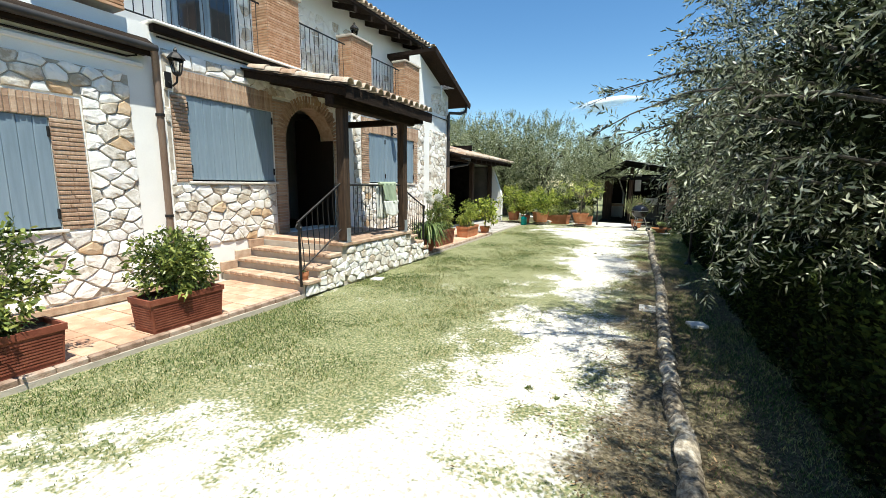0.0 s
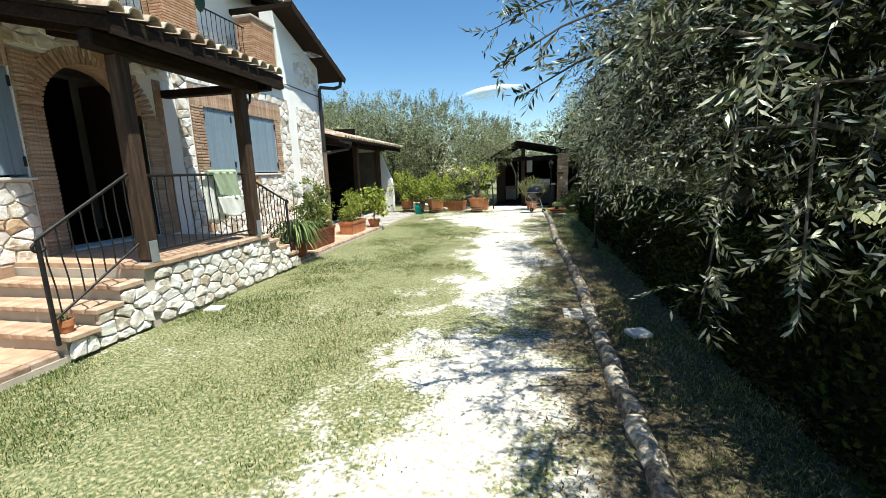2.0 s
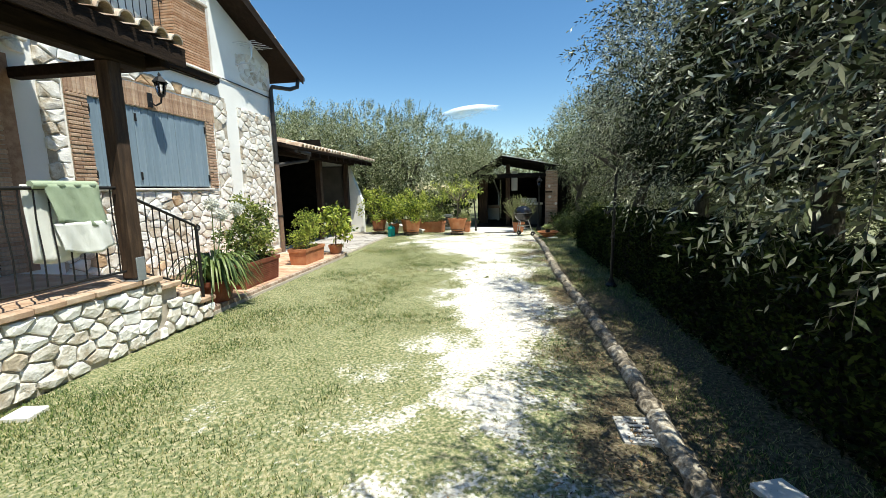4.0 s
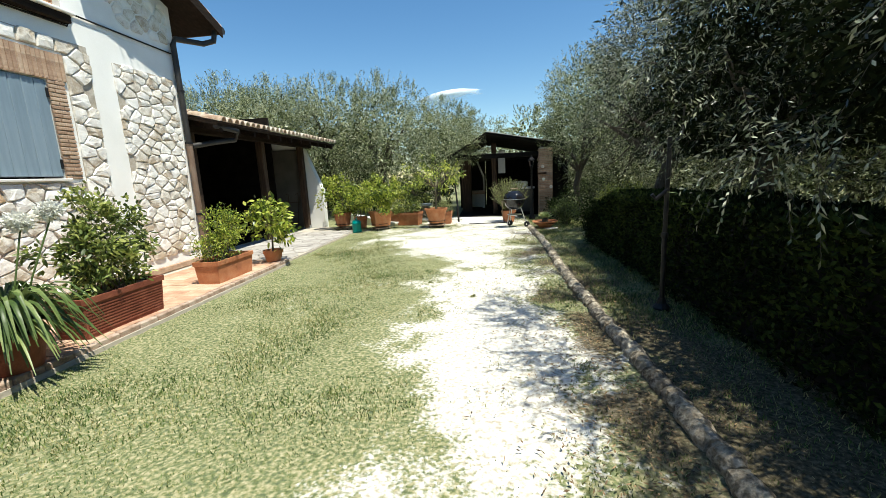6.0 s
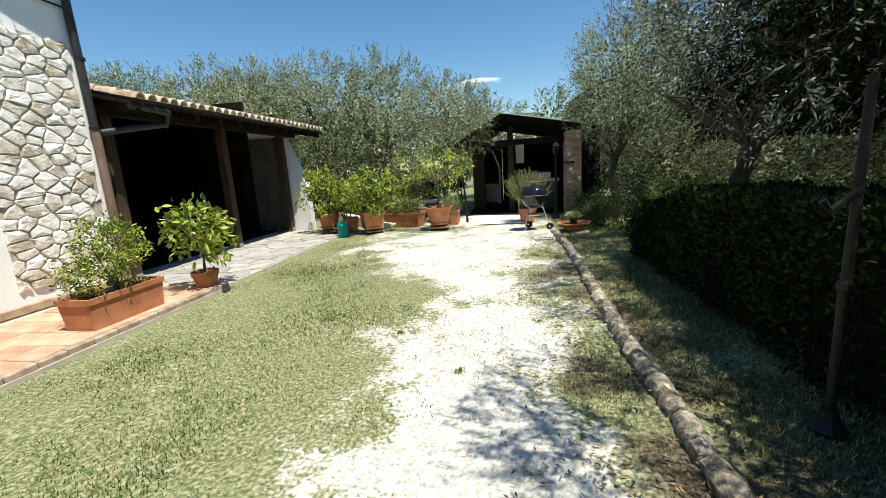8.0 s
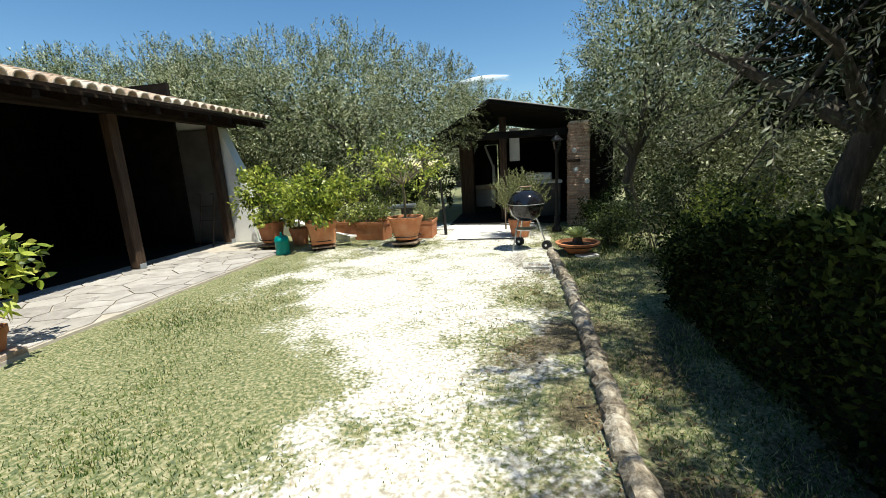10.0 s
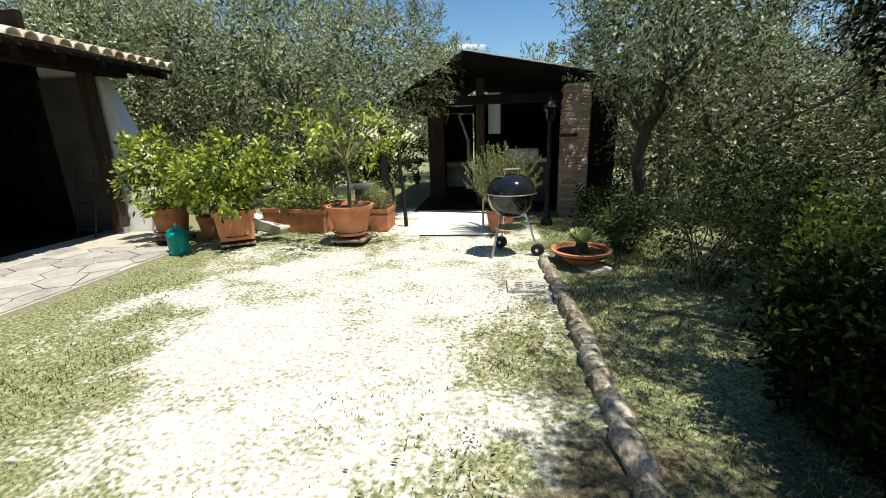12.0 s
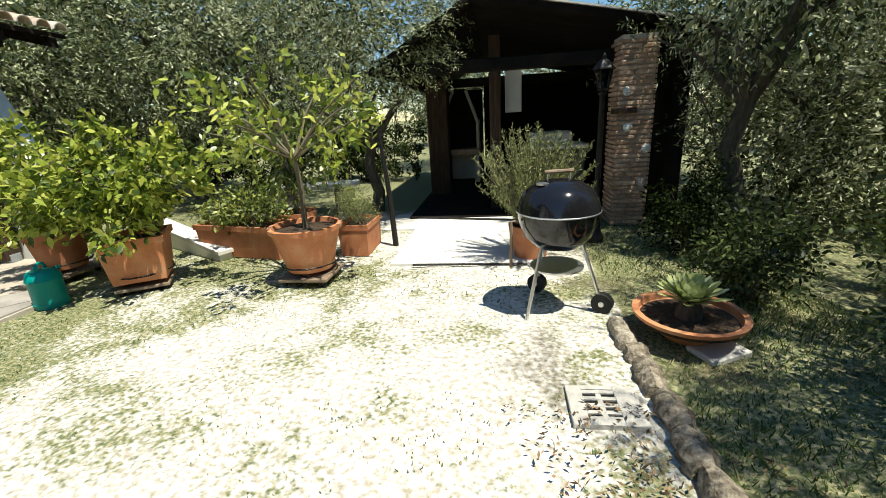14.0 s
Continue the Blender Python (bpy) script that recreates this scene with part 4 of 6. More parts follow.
def edge_row(parent, x0, x1, y0, y1, z0, z1, axis, size, name, mat, seed, gap=0.008):
    """A row of single bricks between two ends along one axis."""
    rng = random.Random(seed)
    a, b = (x0, x1) if axis == "x" else (y0, y1)
    n = max(1, round((b - a) / size))
    w = (b - a) / n
    dims = (w - gap, y1 - y0, z1 - z0) if axis == "x" else (x1 - x0, w - gap, z1 - z0)
    me = Shape().box(-dims[0] / 2, -dims[1] / 2, -dims[2] / 2, dims[0] / 2, dims[1] / 2, dims[2] / 2, min(dims) * 0.14).mesh(name, mat)
    for i in range(n):
        c = a + w * (i + 0.5)
        o = new(name, me)
        o.parent = parent
        p = (c, (y0 + y1) / 2) if axis == "x" else ((x0 + x1) / 2, c)
        o.matrix_basis = pose(p[0] + rng.uniform(-0.006, 0.006), p[1] + rng.uniform(-0.004, 0.004), (z0 + z1) / 2 + rng.uniform(-0.003, 0.003), rng.uniform(-1, 1), rng.uniform(-1, 1), rng.uniform(-1, 1))


edge_row(terrace, TX - 0.3, TX + 0.035, 6.24, 8.5, TZ - 0.055, TZ, "y", 0.26, "coping_brick", TREAD, 1)
RISE = (TZ - 0.1) / 4
for i in range(3):
    y1 = 6.26 - 0.285 * i
    z = TZ - RISE * (i + 1)
    part("step_body", Shape().box(WX + 0.01, y1 - 0.26, 0.0, TX - 0.05, y1 + 0.02, z - 0.055), MORTAR, terrace)
    edge_row(terrace, WX + 0.08, TX - 0.01 + 0.03 * i, y1 - 0.29, y1 + 0.0, z - 0.053, z, "x", 0.145, "tread_brick", TREAD, 20 + i)
    part("step_end", Shape().box(WX + 0.02, y1 - 0.3, z - 0.04, WX + 0.075, y1 + 0.0, z + 0.13, 0.008), TREAD, terrace)
for i in range(3):
    y0 = 8.5 + 0.27 * i
    z = TZ - RISE * (i + 0.75)
    part("step_body", Shape().box(WX + 0.01, y0 - 0.02, 0.0, TX - 0.05, y0 + 0.25, z - 0.055), MORTAR, terrace)
    edge_row(terrace, WX + 0.08, TX + 0.02, y0, y0 + 0.28, z - 0.053, z, "x", 0.145, "tread_brick", TREAD, 40 + i)


def bars(rail, pts_bottom, pts_top, n, r=0.007):
    for i in range(n):
        t = (i + 0.5) / n
        a = Vector(pts_bottom[0]).lerp(Vector(pts_bottom[1]), t)
        b = Vector(pts_top[0]).lerp(Vector(pts_top[1]), t)
        part("baluster", Shape().tube([a, a.lerp(b, 0.33) + Vector((0.004, 0.004, 0)), a.lerp(b, 0.66) - Vector((0.004, 0.004, 0)), b], r, 5, False), IRON, rail)


def railing(name, label, lo, hi, n, posts=()):
    r = thing(name, label, "railing")
    part("handrail", Shape().tube([lo[1], hi[1]], 0.016, 8), IRON, r)
    part("bottom_rail", Shape().tube([lo[0], hi[0]], 0.012, 8), IRON, r)
    bars(r, (lo[0], hi[0]), (lo[1], hi[1]), n)
    for p, top in posts:
        part("post", Shape().tube([p, (p[0], p[1], top)], 0.02, 8), IRON, r)
    return r


RX = TX - 0.06
railing("terrace_railing", "black wrought-iron railing along the terrace edge", ((RX, 6.49, 0.83), (RX, 6.49, 1.66)), ((RX, 8.16, 0.83), (RX, 8.16, 1.66)), 15)
r = railing("stair_railing", "black wrought-iron railing down the brick steps", ((RX, 5.4, 0.42), (RX, 5.36, 1.13)), ((RX, 6.31, 0.94), (RX, 6.31, 1.68)), 8, [((RX, 5.38, 0.18), 1.13)])
part("scroll", Shape().tube([(RX, 5.38 - 0.05 * math.sin(t * 0.6), 1.11 - 0.04 + 0.04 * math.cos(t * 0.6)) for t in range(9)], 0.014, 6), IRON, r)
r = railing("stair_railing", "black wrought-iron railing down the far steps", ((RX, 8.34, 0.78), (RX, 8.34, 1.56)), ((RX, 9.16, 0.42), (RX, 9.16, 1.2)), 9, [((RX, 9.18, 0.1), 1.2)])
part("scroll", Shape().tube([(RX, 9.2 + 0.04 * math.sin(t * 0.6), 1.17 + 0.035 * math.cos(t * 0.6)) for t in range(9)], 0.012, 6), IRON, r)
tagged(r, group="stair railings")

# ---- canopy over the terrace ----
canopy = thing("canopy", "timber canopy roofed with clay tiles over the terrace", "canopy")
for y in (6.4, 8.25):
    p = part("post", Shape().box(TX - 0.13, y - 0.075, TZ + 0.03, TX + 0.02, y + 0.075, 2.86, 0.012), WOOD, canopy, "dark-stained square timber post")
    for q in (Shape().box(TX - 0.145, y - 0.05, TZ, TX - 0.132, y + 0.05, TZ + 0.24, 0.003), Shape().box(TX + 0.022, y - 0.05, TZ, TX + 0.034, y + 0.05, TZ + 0.24, 0.003)):
        b = part("bracket", q, ZINC, p, "galvanised steel foot bracket")
    part("base_plate", Shape().box(TX - 0.14, y - 0.08, TZ, TX + 0.03, y + 0.08, TZ + 0.012), ZINC, p)
EAVE_X, EAVE_Z, TOP_Z = -2.42, 3.04, 3.5
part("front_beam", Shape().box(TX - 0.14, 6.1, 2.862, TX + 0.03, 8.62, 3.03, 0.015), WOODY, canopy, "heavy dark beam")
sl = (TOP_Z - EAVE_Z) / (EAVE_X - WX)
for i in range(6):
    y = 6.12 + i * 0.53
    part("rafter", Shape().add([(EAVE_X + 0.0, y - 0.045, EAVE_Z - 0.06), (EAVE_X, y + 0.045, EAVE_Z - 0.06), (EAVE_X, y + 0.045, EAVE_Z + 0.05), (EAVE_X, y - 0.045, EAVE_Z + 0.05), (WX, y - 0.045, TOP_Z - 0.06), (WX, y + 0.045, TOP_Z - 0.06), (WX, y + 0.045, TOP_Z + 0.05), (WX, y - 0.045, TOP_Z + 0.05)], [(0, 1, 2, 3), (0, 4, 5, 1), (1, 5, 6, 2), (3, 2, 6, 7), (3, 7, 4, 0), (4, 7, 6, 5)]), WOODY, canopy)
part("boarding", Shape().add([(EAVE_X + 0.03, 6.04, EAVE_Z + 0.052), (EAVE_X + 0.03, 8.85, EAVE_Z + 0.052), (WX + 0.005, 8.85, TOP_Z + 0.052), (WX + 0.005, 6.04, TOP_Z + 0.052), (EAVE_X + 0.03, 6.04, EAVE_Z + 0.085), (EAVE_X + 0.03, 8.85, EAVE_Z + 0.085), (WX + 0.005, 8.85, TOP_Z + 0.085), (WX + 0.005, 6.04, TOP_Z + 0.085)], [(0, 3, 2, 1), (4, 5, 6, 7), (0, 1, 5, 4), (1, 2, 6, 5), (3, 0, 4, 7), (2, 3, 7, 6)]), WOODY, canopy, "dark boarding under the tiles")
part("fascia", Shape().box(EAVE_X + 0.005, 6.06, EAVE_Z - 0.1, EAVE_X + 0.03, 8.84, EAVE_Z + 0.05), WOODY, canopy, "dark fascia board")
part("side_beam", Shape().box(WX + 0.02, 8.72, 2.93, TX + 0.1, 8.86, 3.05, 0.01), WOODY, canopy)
tile_field(canopy, EAVE_X + 0.08, EAVE_Z + 0.085, WX + 0.05, TOP_Z + 0.08, 6.1, 8.82, 3)


# ---- balcony: piers, railings, lamp, ornament ----
def brick_pier(y0, y1, z0, z1, label, cap=True):
    p = thing("brick_pier", label, "pier", group="balcony piers")
    part("core", Shape().box(WX - 0.3, y0 + 0.012, z0, WX + 0.06, y1 - 0.012, z1), MORTAR, p)
    s = Shape()
    z = z0
    while z < z1 - 0.03:
        s.box(WX + 0.055, y0, z, WX + 0.085, y1, z + 0.036, 0.004)
        s.box(WX - 0.3, y0 - 0.01, z, WX + 0.054, y0 + 0.014, z + 0.036, 0.004)
        s.box(WX - 0.3, y1 - 0.014, z, WX + 0.054, y1 + 0.01, z + 0.036, 0.004)
        z += 0.046
    tagged(part("brickwork", s, BRICK_ISLE, p), kind="stuff")
    if cap:
        part("cap", Shape().box(WX - 0.34, y0 - 0.04, z1, WX + 0.12, y1 + 0.04, z1 + 0.05, 0.01), MORTAR, p, "pale stone cap")


brick_pier(3.35, 4.3, 3.845, 5.0, "square pier of thin red bricks on the balcony edge")
brick_pier(6.6, 7.35, 3.845, 5.05, "square pier of thin red bricks on the balcony edge")
brick_pier(8.95, 9.7, 3.845, 4.95, "square pier of thin red bricks carrying a lantern")
brick_pier(11.3, 12.1, 3.845, 5.0, "square pier of thin red bricks at the balcony's end")
for a, b in ((4.32, 6.58), (7.37, 8.93), (9.72, 11.28)):
    t = railing("balcony_railing", "black iron railing of the balcony", ((WX - 0.1, a, 3.92), (WX - 0.1, a, 4.78)), ((WX - 0.1, b, 3.92), (WX - 0.1, b, 4.78)), int((b - a) / 0.12))
    tagged(t, group="balcony railings")


def lantern(name, label, at, turn=0, arm=True):
    l = thing(name, label, "lamp", at, turn, group="lanterns")
    if arm:
        part("wall_plate", Shape().box(0.0, -0.05, -0.16, 0.02, 0.05, 0.06, 0.008), IRON, l)
        part("arm", Shape().tube([(0.02, 0, -0.08), (0.1, 0, -0.14), (0.2, 0, -0.1), (0.22, 0, 0.0)], 0.014, 6), IRON, l)
    x = 0.22 if arm else 0
    part("base", Shape().lathe([(0.02, -0.02), (0.05, 0.0), (0.055, 0.02), (0.03, 0.03)], 6, x), IRON, l)
    part("glass", Shape().lathe([(0.05, 0.03), (0.085, 0.2)], 6, x), GLASS, l, "clear lantern glass")
    for k in range(6):
        a = math.pi / 3 * k
        part("bar", Shape().tube([(x + 0.053 * math.cos(a), 0.053 * math.sin(a), 0.02), (x + 0.09 * math.cos(a), 0.09 * math.sin(a), 0.21)], 0.006, 4), IRON, l)
    part("roof", Shape().lathe([(0.115, 0.2), (0.11, 0.215), (0.05, 0.28), (0.02, 0.3), (0.025, 0.32), (0.004, 0.36)], 6, x), IRON, l)
    return l


lantern("wall_lantern", "black iron lantern on a wall bracket", (WX + 0.03, 4.8, 3.16))
lantern("wall_lantern", "black iron lantern on a wall bracket above the shutters", (WX + 0.03, 10.65, 3.12))
lantern("pier_lantern", "black iron lantern standing on a brick pier", (WX - 0.1, 9.3, 5.02), 0, False)
orn = thing("wall_ornament", "dark green oval plaque on the balcony wall", "ornament", (-5.695, 11.3, 5.45))
part("plaque", Shape().add([(0.0, 0.16 * math.cos(t * math.pi / 10), 0.24 * math.sin(t * math.pi / 10)) for t in range(20)] + [(0.05, 0.13 * math.cos(t * math.pi / 10), 0.2 * math.sin(t * math.pi / 10)) for t in range(20)], [tuple(range(20, 40))] + [(i, (i + 1) % 20, 20 + (i + 1) % 20, 20 + i) for i in range(20)]), GREEN_PAINT, orn)
ant = thing("television_antenna", "grey aerial with thin cross rods on the gable wall", "antenna", (WX + 0.0, 13.0, 4.35))
part("mast", Shape().tube([(0, 0, -0.1), (0.25, 0.1, -0.05), (0.3, 0.15, 0.1), (0.3, 0.15, 0.4)], 0.014, 6), CHROME, ant)
part("boom", Shape().tube([(0.3, -0.15, 0.3), (0.3, 0.6, 0.36)], 0.01, 5), CHROME, ant)
for k in range(6):
    part("rod", Shape().tube([(0.05, -0.1 + 0.13 * k, 0.31 + 0.01 * k), (0.55, -0.1 + 0.13 * k, 0.31 + 0.01 * k)], 0.006, 4), CHROME, ant)

# towel over the railing
towel = thing("towel", "green and white towel hung over the terrace railing", "towel")


def cloth(x, y0, y1, z0, z1, seed, skew=0.0):
    s = Shape()
    n, m = 14, 12
    for i in range(n + 1):
        for j in range(m + 1):
            u, w = i / n, j / m
            s.v.append((x + 0.02 * math.sin(u * 9 + seed) * (1 - w) + 0.01 * math.sin(u * 21 + w * 5), y0 + (y1 - y0) * u + skew * (1 - w), z0 + (z1 - z0) * w + 0.03 * math.sin(u * 5 + seed) * (1 - w)))
    for i in range(n):
        for j in range(m):
            k = i * (m + 1) + j
            s.f.append((k, k + m + 1, k + m + 2, k + 1))
    return s


for nm, sh, mt, lb in (("front", cloth(RX + 0.035, 7.5, 7.96, 1.34, 1.69, 1, 0.06), TOWEL_G, "grey-green upper half"), ("lower", cloth(RX + 0.05, 7.53, 8.02, 1.1, 1.36, 2, 0.03), TOWEL_W, "white lower half"), ("back", cloth(RX - 0.03, 7.38, 7.9, 1.05, 1.69, 3), TOWEL_W, "white half behind the rail")):
    o = part(nm, sh, mt, towel, lb, True)
    md = o.modifiers.new("thickness", "SOLIDIFY")
    md.thickness = 0.008
part("fold", Shape().tube([(RX, 7.42, 1.685), (RX, 7.96, 1.69)], 0.036, 10), TOWEL_G, towel, smooth=True)

# ---- kerb ----
kerb = thing("kerb", "low kerb of rough half-buried stones along the drive", "kerb", kind="structure")
rng = random.Random(21)
y = -1.0
while y < 17.9:
    ln = rng.uniform(0.14, 0.42)
    s = Shape()
    n = 11
    k = 7
    wob = [rng.uniform(0.8, 1.16) for _ in range(k * n)]
    for i in range(k):
        t = i / (k - 1)
        e = (0.78, 0.96, 1.0, 1.0, 1.0, 0.96, 0.78)[i]
        for j in range(n):
            a = 2 * math.pi * j / n
            w = wob[i * n + j] * e
            s.v.append((0.074 * math.cos(a) * w, (t - 0.5) * (ln - 0.006), 0.01 + 0.08 * math.sin(a) * w))
    for i in range(k - 1):
        for j in range(n):
            s.f.append((i * n + j, (i + 1) * n + j, (i + 1) * n + (j + 1) % n, i * n + (j + 1) % n))
    s.f += [tuple(range(n)), tuple(range((k - 1) * n, k * n))[::-1]]
    o = part("kerb_stone", s, KERB, kerb, smooth=True)
    o.matrix_basis = pose(2.03 + 0.03 * math.sin(y * 0.9) + rng.uniform(-0.012, 0.012), y + ln / 2, 0.0, 0, rng.uniform(-10, 10), rng.uniform(-4, 4))
    y += ln

for x0, y0 in ((1.79, 7.1), (1.62, 17.08)):
    g = thing("drain_grating", "square concrete drain grating in the gravel", "drain", (x0, y0, 0.0), group="drains")
    part("rim", Shape().box(-0.05, -0.04, -0.02, 0.03, 0.26, 0.012, 0.003).box(0.19, -0.04, -0.02, 0.3, 0.26, 0.012, 0.003).box(0.03, -0.04, -0.02, 0.19, 0.02, 0.012).box(0.03, 0.23, -0.02, 0.19, 0.26, 0.012), GRATE, g, "weathered concrete frame")
    for k in range(4):
        part("bar", Shape().box(0.03, 0.04 + 0.053 * k, -0.02, 0.19, 0.0655 + 0.053 * k, 0.01), GRATE, g)
    part("centre_bar", Shape().box(0.097, 0.02, -0.02, 0.123, 0.23, 0.008), GRATE, g)
    # Black block just under the bars gives the slots their shade.
    part("well", Shape().box(0.03, 0.02, -0.1, 0.19, 0.23, 0.0025), BLACK, g)
slab = thing("paving_slab", "loose white stone slab lying in the grass", "slab", (2.39, 6.68, 0.02), 18, group="slabs")
part("slab_body", Shape().box(-0.1, -0.09, -0.03, 0.1, 0.09, 0.015, 0.008), SLAB, slab)
copy_thing(slab, pose(2.52, 17.72, 0.012, 0, 0, 25) @ Matrix.Diagonal((1.5, 1.1, 1, 1)))
copy_thing(slab, pose(-2.5, 6.95, 0.005, 0, 0, 10))

# ---- pavement along the house ----
pave = thing("pavement", "terracotta-tiled pavement along the house with a brick edge", "pavement", kind="structure")
part("bed", Shape().box(WX + 0.01, -3, -0.05, -2.86, 14.15, 0.088), MORTAR, pave)
part("edge_bed", Shape().box(-2.862, -3, -0.05, -2.8, 14.15, 0.04), MORTAR, pave)
# grey flagged court in front of the shed
court = thing("flagged_court", "grey flagstone paving in front of the shed", "pavement", kind="structure")
part("bed", Shape().box(-9.4, 14.16, -0.05, -2.9, 18.6, 0.03), MORTAR, court)
part("far_bed", Shape().box(-9.4, 18.601, -0.05, -3.6, 19.6, 0.03), MORTAR, court)
path = thing("garden_path", "pale paved path leading to the barn", "path", kind="structure")
part("bed", Shape().box(0.1, 19.3, -0.05, 1.6, 20.7, 0.012), SLAB, path)
part("far_bed", Shape().box(-0.35, 20.701, -0.05, 1.9, 21.6, 0.012), SLAB, path)
part("dark_edge", Shape().tube([(0.35, 19.27, 0.015), (1.5, 19.27, 0.015)], 0.012, 5).tube([(-0.1, 21.35, 0.02), (1.9, 20.95, 0.02)], 0.02, 5), IRON, path)

# ---- shed ----
shed = thing("shed", "open lean-to shed with timber posts and a tiled roof", "shed")
# Inside of the shed coloured near black in place of the roof's shade.
part("back_wall", Shape().box(-9.6, 14.31, -0.05, -9.4, 20.0, 3.9), SHADE_DARK, shed, "boarded back wall, near black for shade")
part("house_side", Shape().box(-9.39, 14.32, 0.03, -5.0, 14.36, 3.6), SHADE_DARK, shed, "boarding against the house, near black for shade")
part("inner_floor", Shape().box(-9.38, 14.37, 0.031, -5.25, 19.6, 0.05), SHADE_DARK, shed, "floor coloured near black for inner shade")
part("inner_partition", Shape().box(-9.38, 19.55, 0.06, -5.75, 19.64, 3.5), SHADE_DARK, shed, "boarding along the end wall, near black for shade")
part("end_wall", Shape().add([(-9.4, 19.65, -0.05), (-4.25, 19.65, -0.05), (-4.25, 19.65, 1.2), (-4.75, 19.65, 2.5), (-9.4, 19.65, 3.9), (-9.4, 19.9, -0.05), (-4.25, 19.9, -0.05), (-4.25, 19.9, 1.2), (-4.75, 19.9, 2.5), (-9.4, 19.9, 3.9)], [(0, 1, 2, 3, 4), (9, 8, 7, 6, 5), (1, 6, 7, 2), (2, 7, 8, 3), (3, 8, 9, 4), (0, 4, 9, 5)]), PLASTER, shed, "white plastered end wall")
SX, SZ = -3.98, 2.65
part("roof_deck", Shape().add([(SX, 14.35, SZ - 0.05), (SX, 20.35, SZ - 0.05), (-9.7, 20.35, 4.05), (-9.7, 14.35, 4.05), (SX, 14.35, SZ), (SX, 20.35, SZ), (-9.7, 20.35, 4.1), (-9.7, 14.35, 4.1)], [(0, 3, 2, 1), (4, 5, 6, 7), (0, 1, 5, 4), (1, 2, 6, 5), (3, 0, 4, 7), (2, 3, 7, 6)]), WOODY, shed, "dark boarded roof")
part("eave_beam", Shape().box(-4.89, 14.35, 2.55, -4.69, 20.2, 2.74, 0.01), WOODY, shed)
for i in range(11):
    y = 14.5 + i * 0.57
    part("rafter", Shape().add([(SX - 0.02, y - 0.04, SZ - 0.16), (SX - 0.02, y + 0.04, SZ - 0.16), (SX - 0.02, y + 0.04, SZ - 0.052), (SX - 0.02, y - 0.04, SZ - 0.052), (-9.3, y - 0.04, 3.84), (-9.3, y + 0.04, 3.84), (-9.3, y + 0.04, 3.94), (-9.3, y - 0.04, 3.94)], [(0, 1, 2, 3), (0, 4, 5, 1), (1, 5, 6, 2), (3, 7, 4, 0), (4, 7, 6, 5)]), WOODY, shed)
# Posts take the dark beam colour to stand for shade under the eave.
for y in (14.62, 17.2, 19.5):
    p = part("post", Shape().box(-4.87, y - 0.085, 0.06, -4.7, y + 0.085, 2.55, 0.015), WOOD, shed, "square timber post darkened for the roof's shade")
    part("bracket", Shape().box(-4.885, y - 0.06, 0.03, -4.685, y + 0.06, 0.13, 0.004), ZINC, p)
part("gutter_pipe", Shape().tube([(-4.05, 14.4, 2.6), (-4.0, 15.0, 2.56), (-4.1, 15.05, 2.4), (-4.3, 14.7, 2.34), (-4.5, 14.3, 2.25)], 0.05, 10), DARK_PIPE, shed, "bent metal rain pipe", True)
tile_field(shed, SX + 0.08, SZ + 0.01, -9.6, 4.1, 14.45, 20.35, 4)
# Thin panel over the white end wall, its grey standing for shade.
part("inner_face", Shape().box(-5.745, 19.6, 0.06, -4.78, 19.645, 2.5), SHADE_RENDER, shed, "grey panel added for shade inside the end wall")
trolley = thing("sack_trolley", "rusty metal trolley frame leaning on the shed wall", "trolley", (-5.1, 19.45, 0.03))
for x in (-0.16, 0.16):
    part("upright", Shape().tube([(x, -0.3, 0.0), (x, -0.12, 0.7), (x, -0.05, 1.0), (x - 0.05, 0.02, 1.12), (x - 0.12, 0.0, 1.1)], 0.014, 6), WOOD, trolley)
for z, yy in ((0.25, -0.24), (0.55, -0.16), (0.85, -0.085)):
    part("crossbar", Shape().tube([(-0.16, yy, z), (0.16, yy, z)], 0.012, 6), WOOD, trolley)

# ---- barn ----
barn = thing("barn", "open gabled barbecue shelter with dark timber posts and clay tiles", "shelter")
BY = 20.95


def gable_slab(x0, z0, x1, z1, y0, y1, th):
    return Shape().add([(x0, y0, z0), (x1, y0, z1), (x1, y1, z1), (x0, y1, z0), (x0, y0, z0 + th), (x1, y0, z1 + th), (x1, y1, z1 + th), (x0, y1, z0 + th)], [(0, 3, 2, 1), (4, 5, 6, 7), (0, 1, 5, 4), (1, 2, 6, 5), (2, 3, 7, 6), (3, 0, 4, 7)])


# Shelter's roof, walls, floor and beams coloured near black to give its shade.
part("roof_left", gable_slab(-0.35, 1.98, 0.94, 2.72, 20.8, 26.5, 0.07), SHADE_DARK, barn, "boarded roof slope, near black for shade")
part("roof_right", gable_slab(0.945, 2.72, 3.8, 2.16, 20.8, 26.5, 0.07), SHADE_DARK, barn, "boarded roof slope, near black for shade")
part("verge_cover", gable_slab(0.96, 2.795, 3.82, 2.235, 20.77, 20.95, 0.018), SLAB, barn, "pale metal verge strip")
part("back_wall", Shape().box(0.9, 26.3, 0, 3.6, 26.5, 2.3), SHADE_DARK, barn)
part("floor_slab", Shape().box(-0.1, 21.3, 0.013, 3.39, 26.29, 0.03), SHADE_DARK, barn, "floor coloured near black for inner shade")
part("side_wall", Shape().box(3.4, 21.2, 0, 3.6, 26.29, 2.2), SHADE_DARK, barn)
part("oven_screen", Shape().box(-0.25, 25.5, 0, 0.89, 25.6, 2.0), SHADE_DARK, barn)
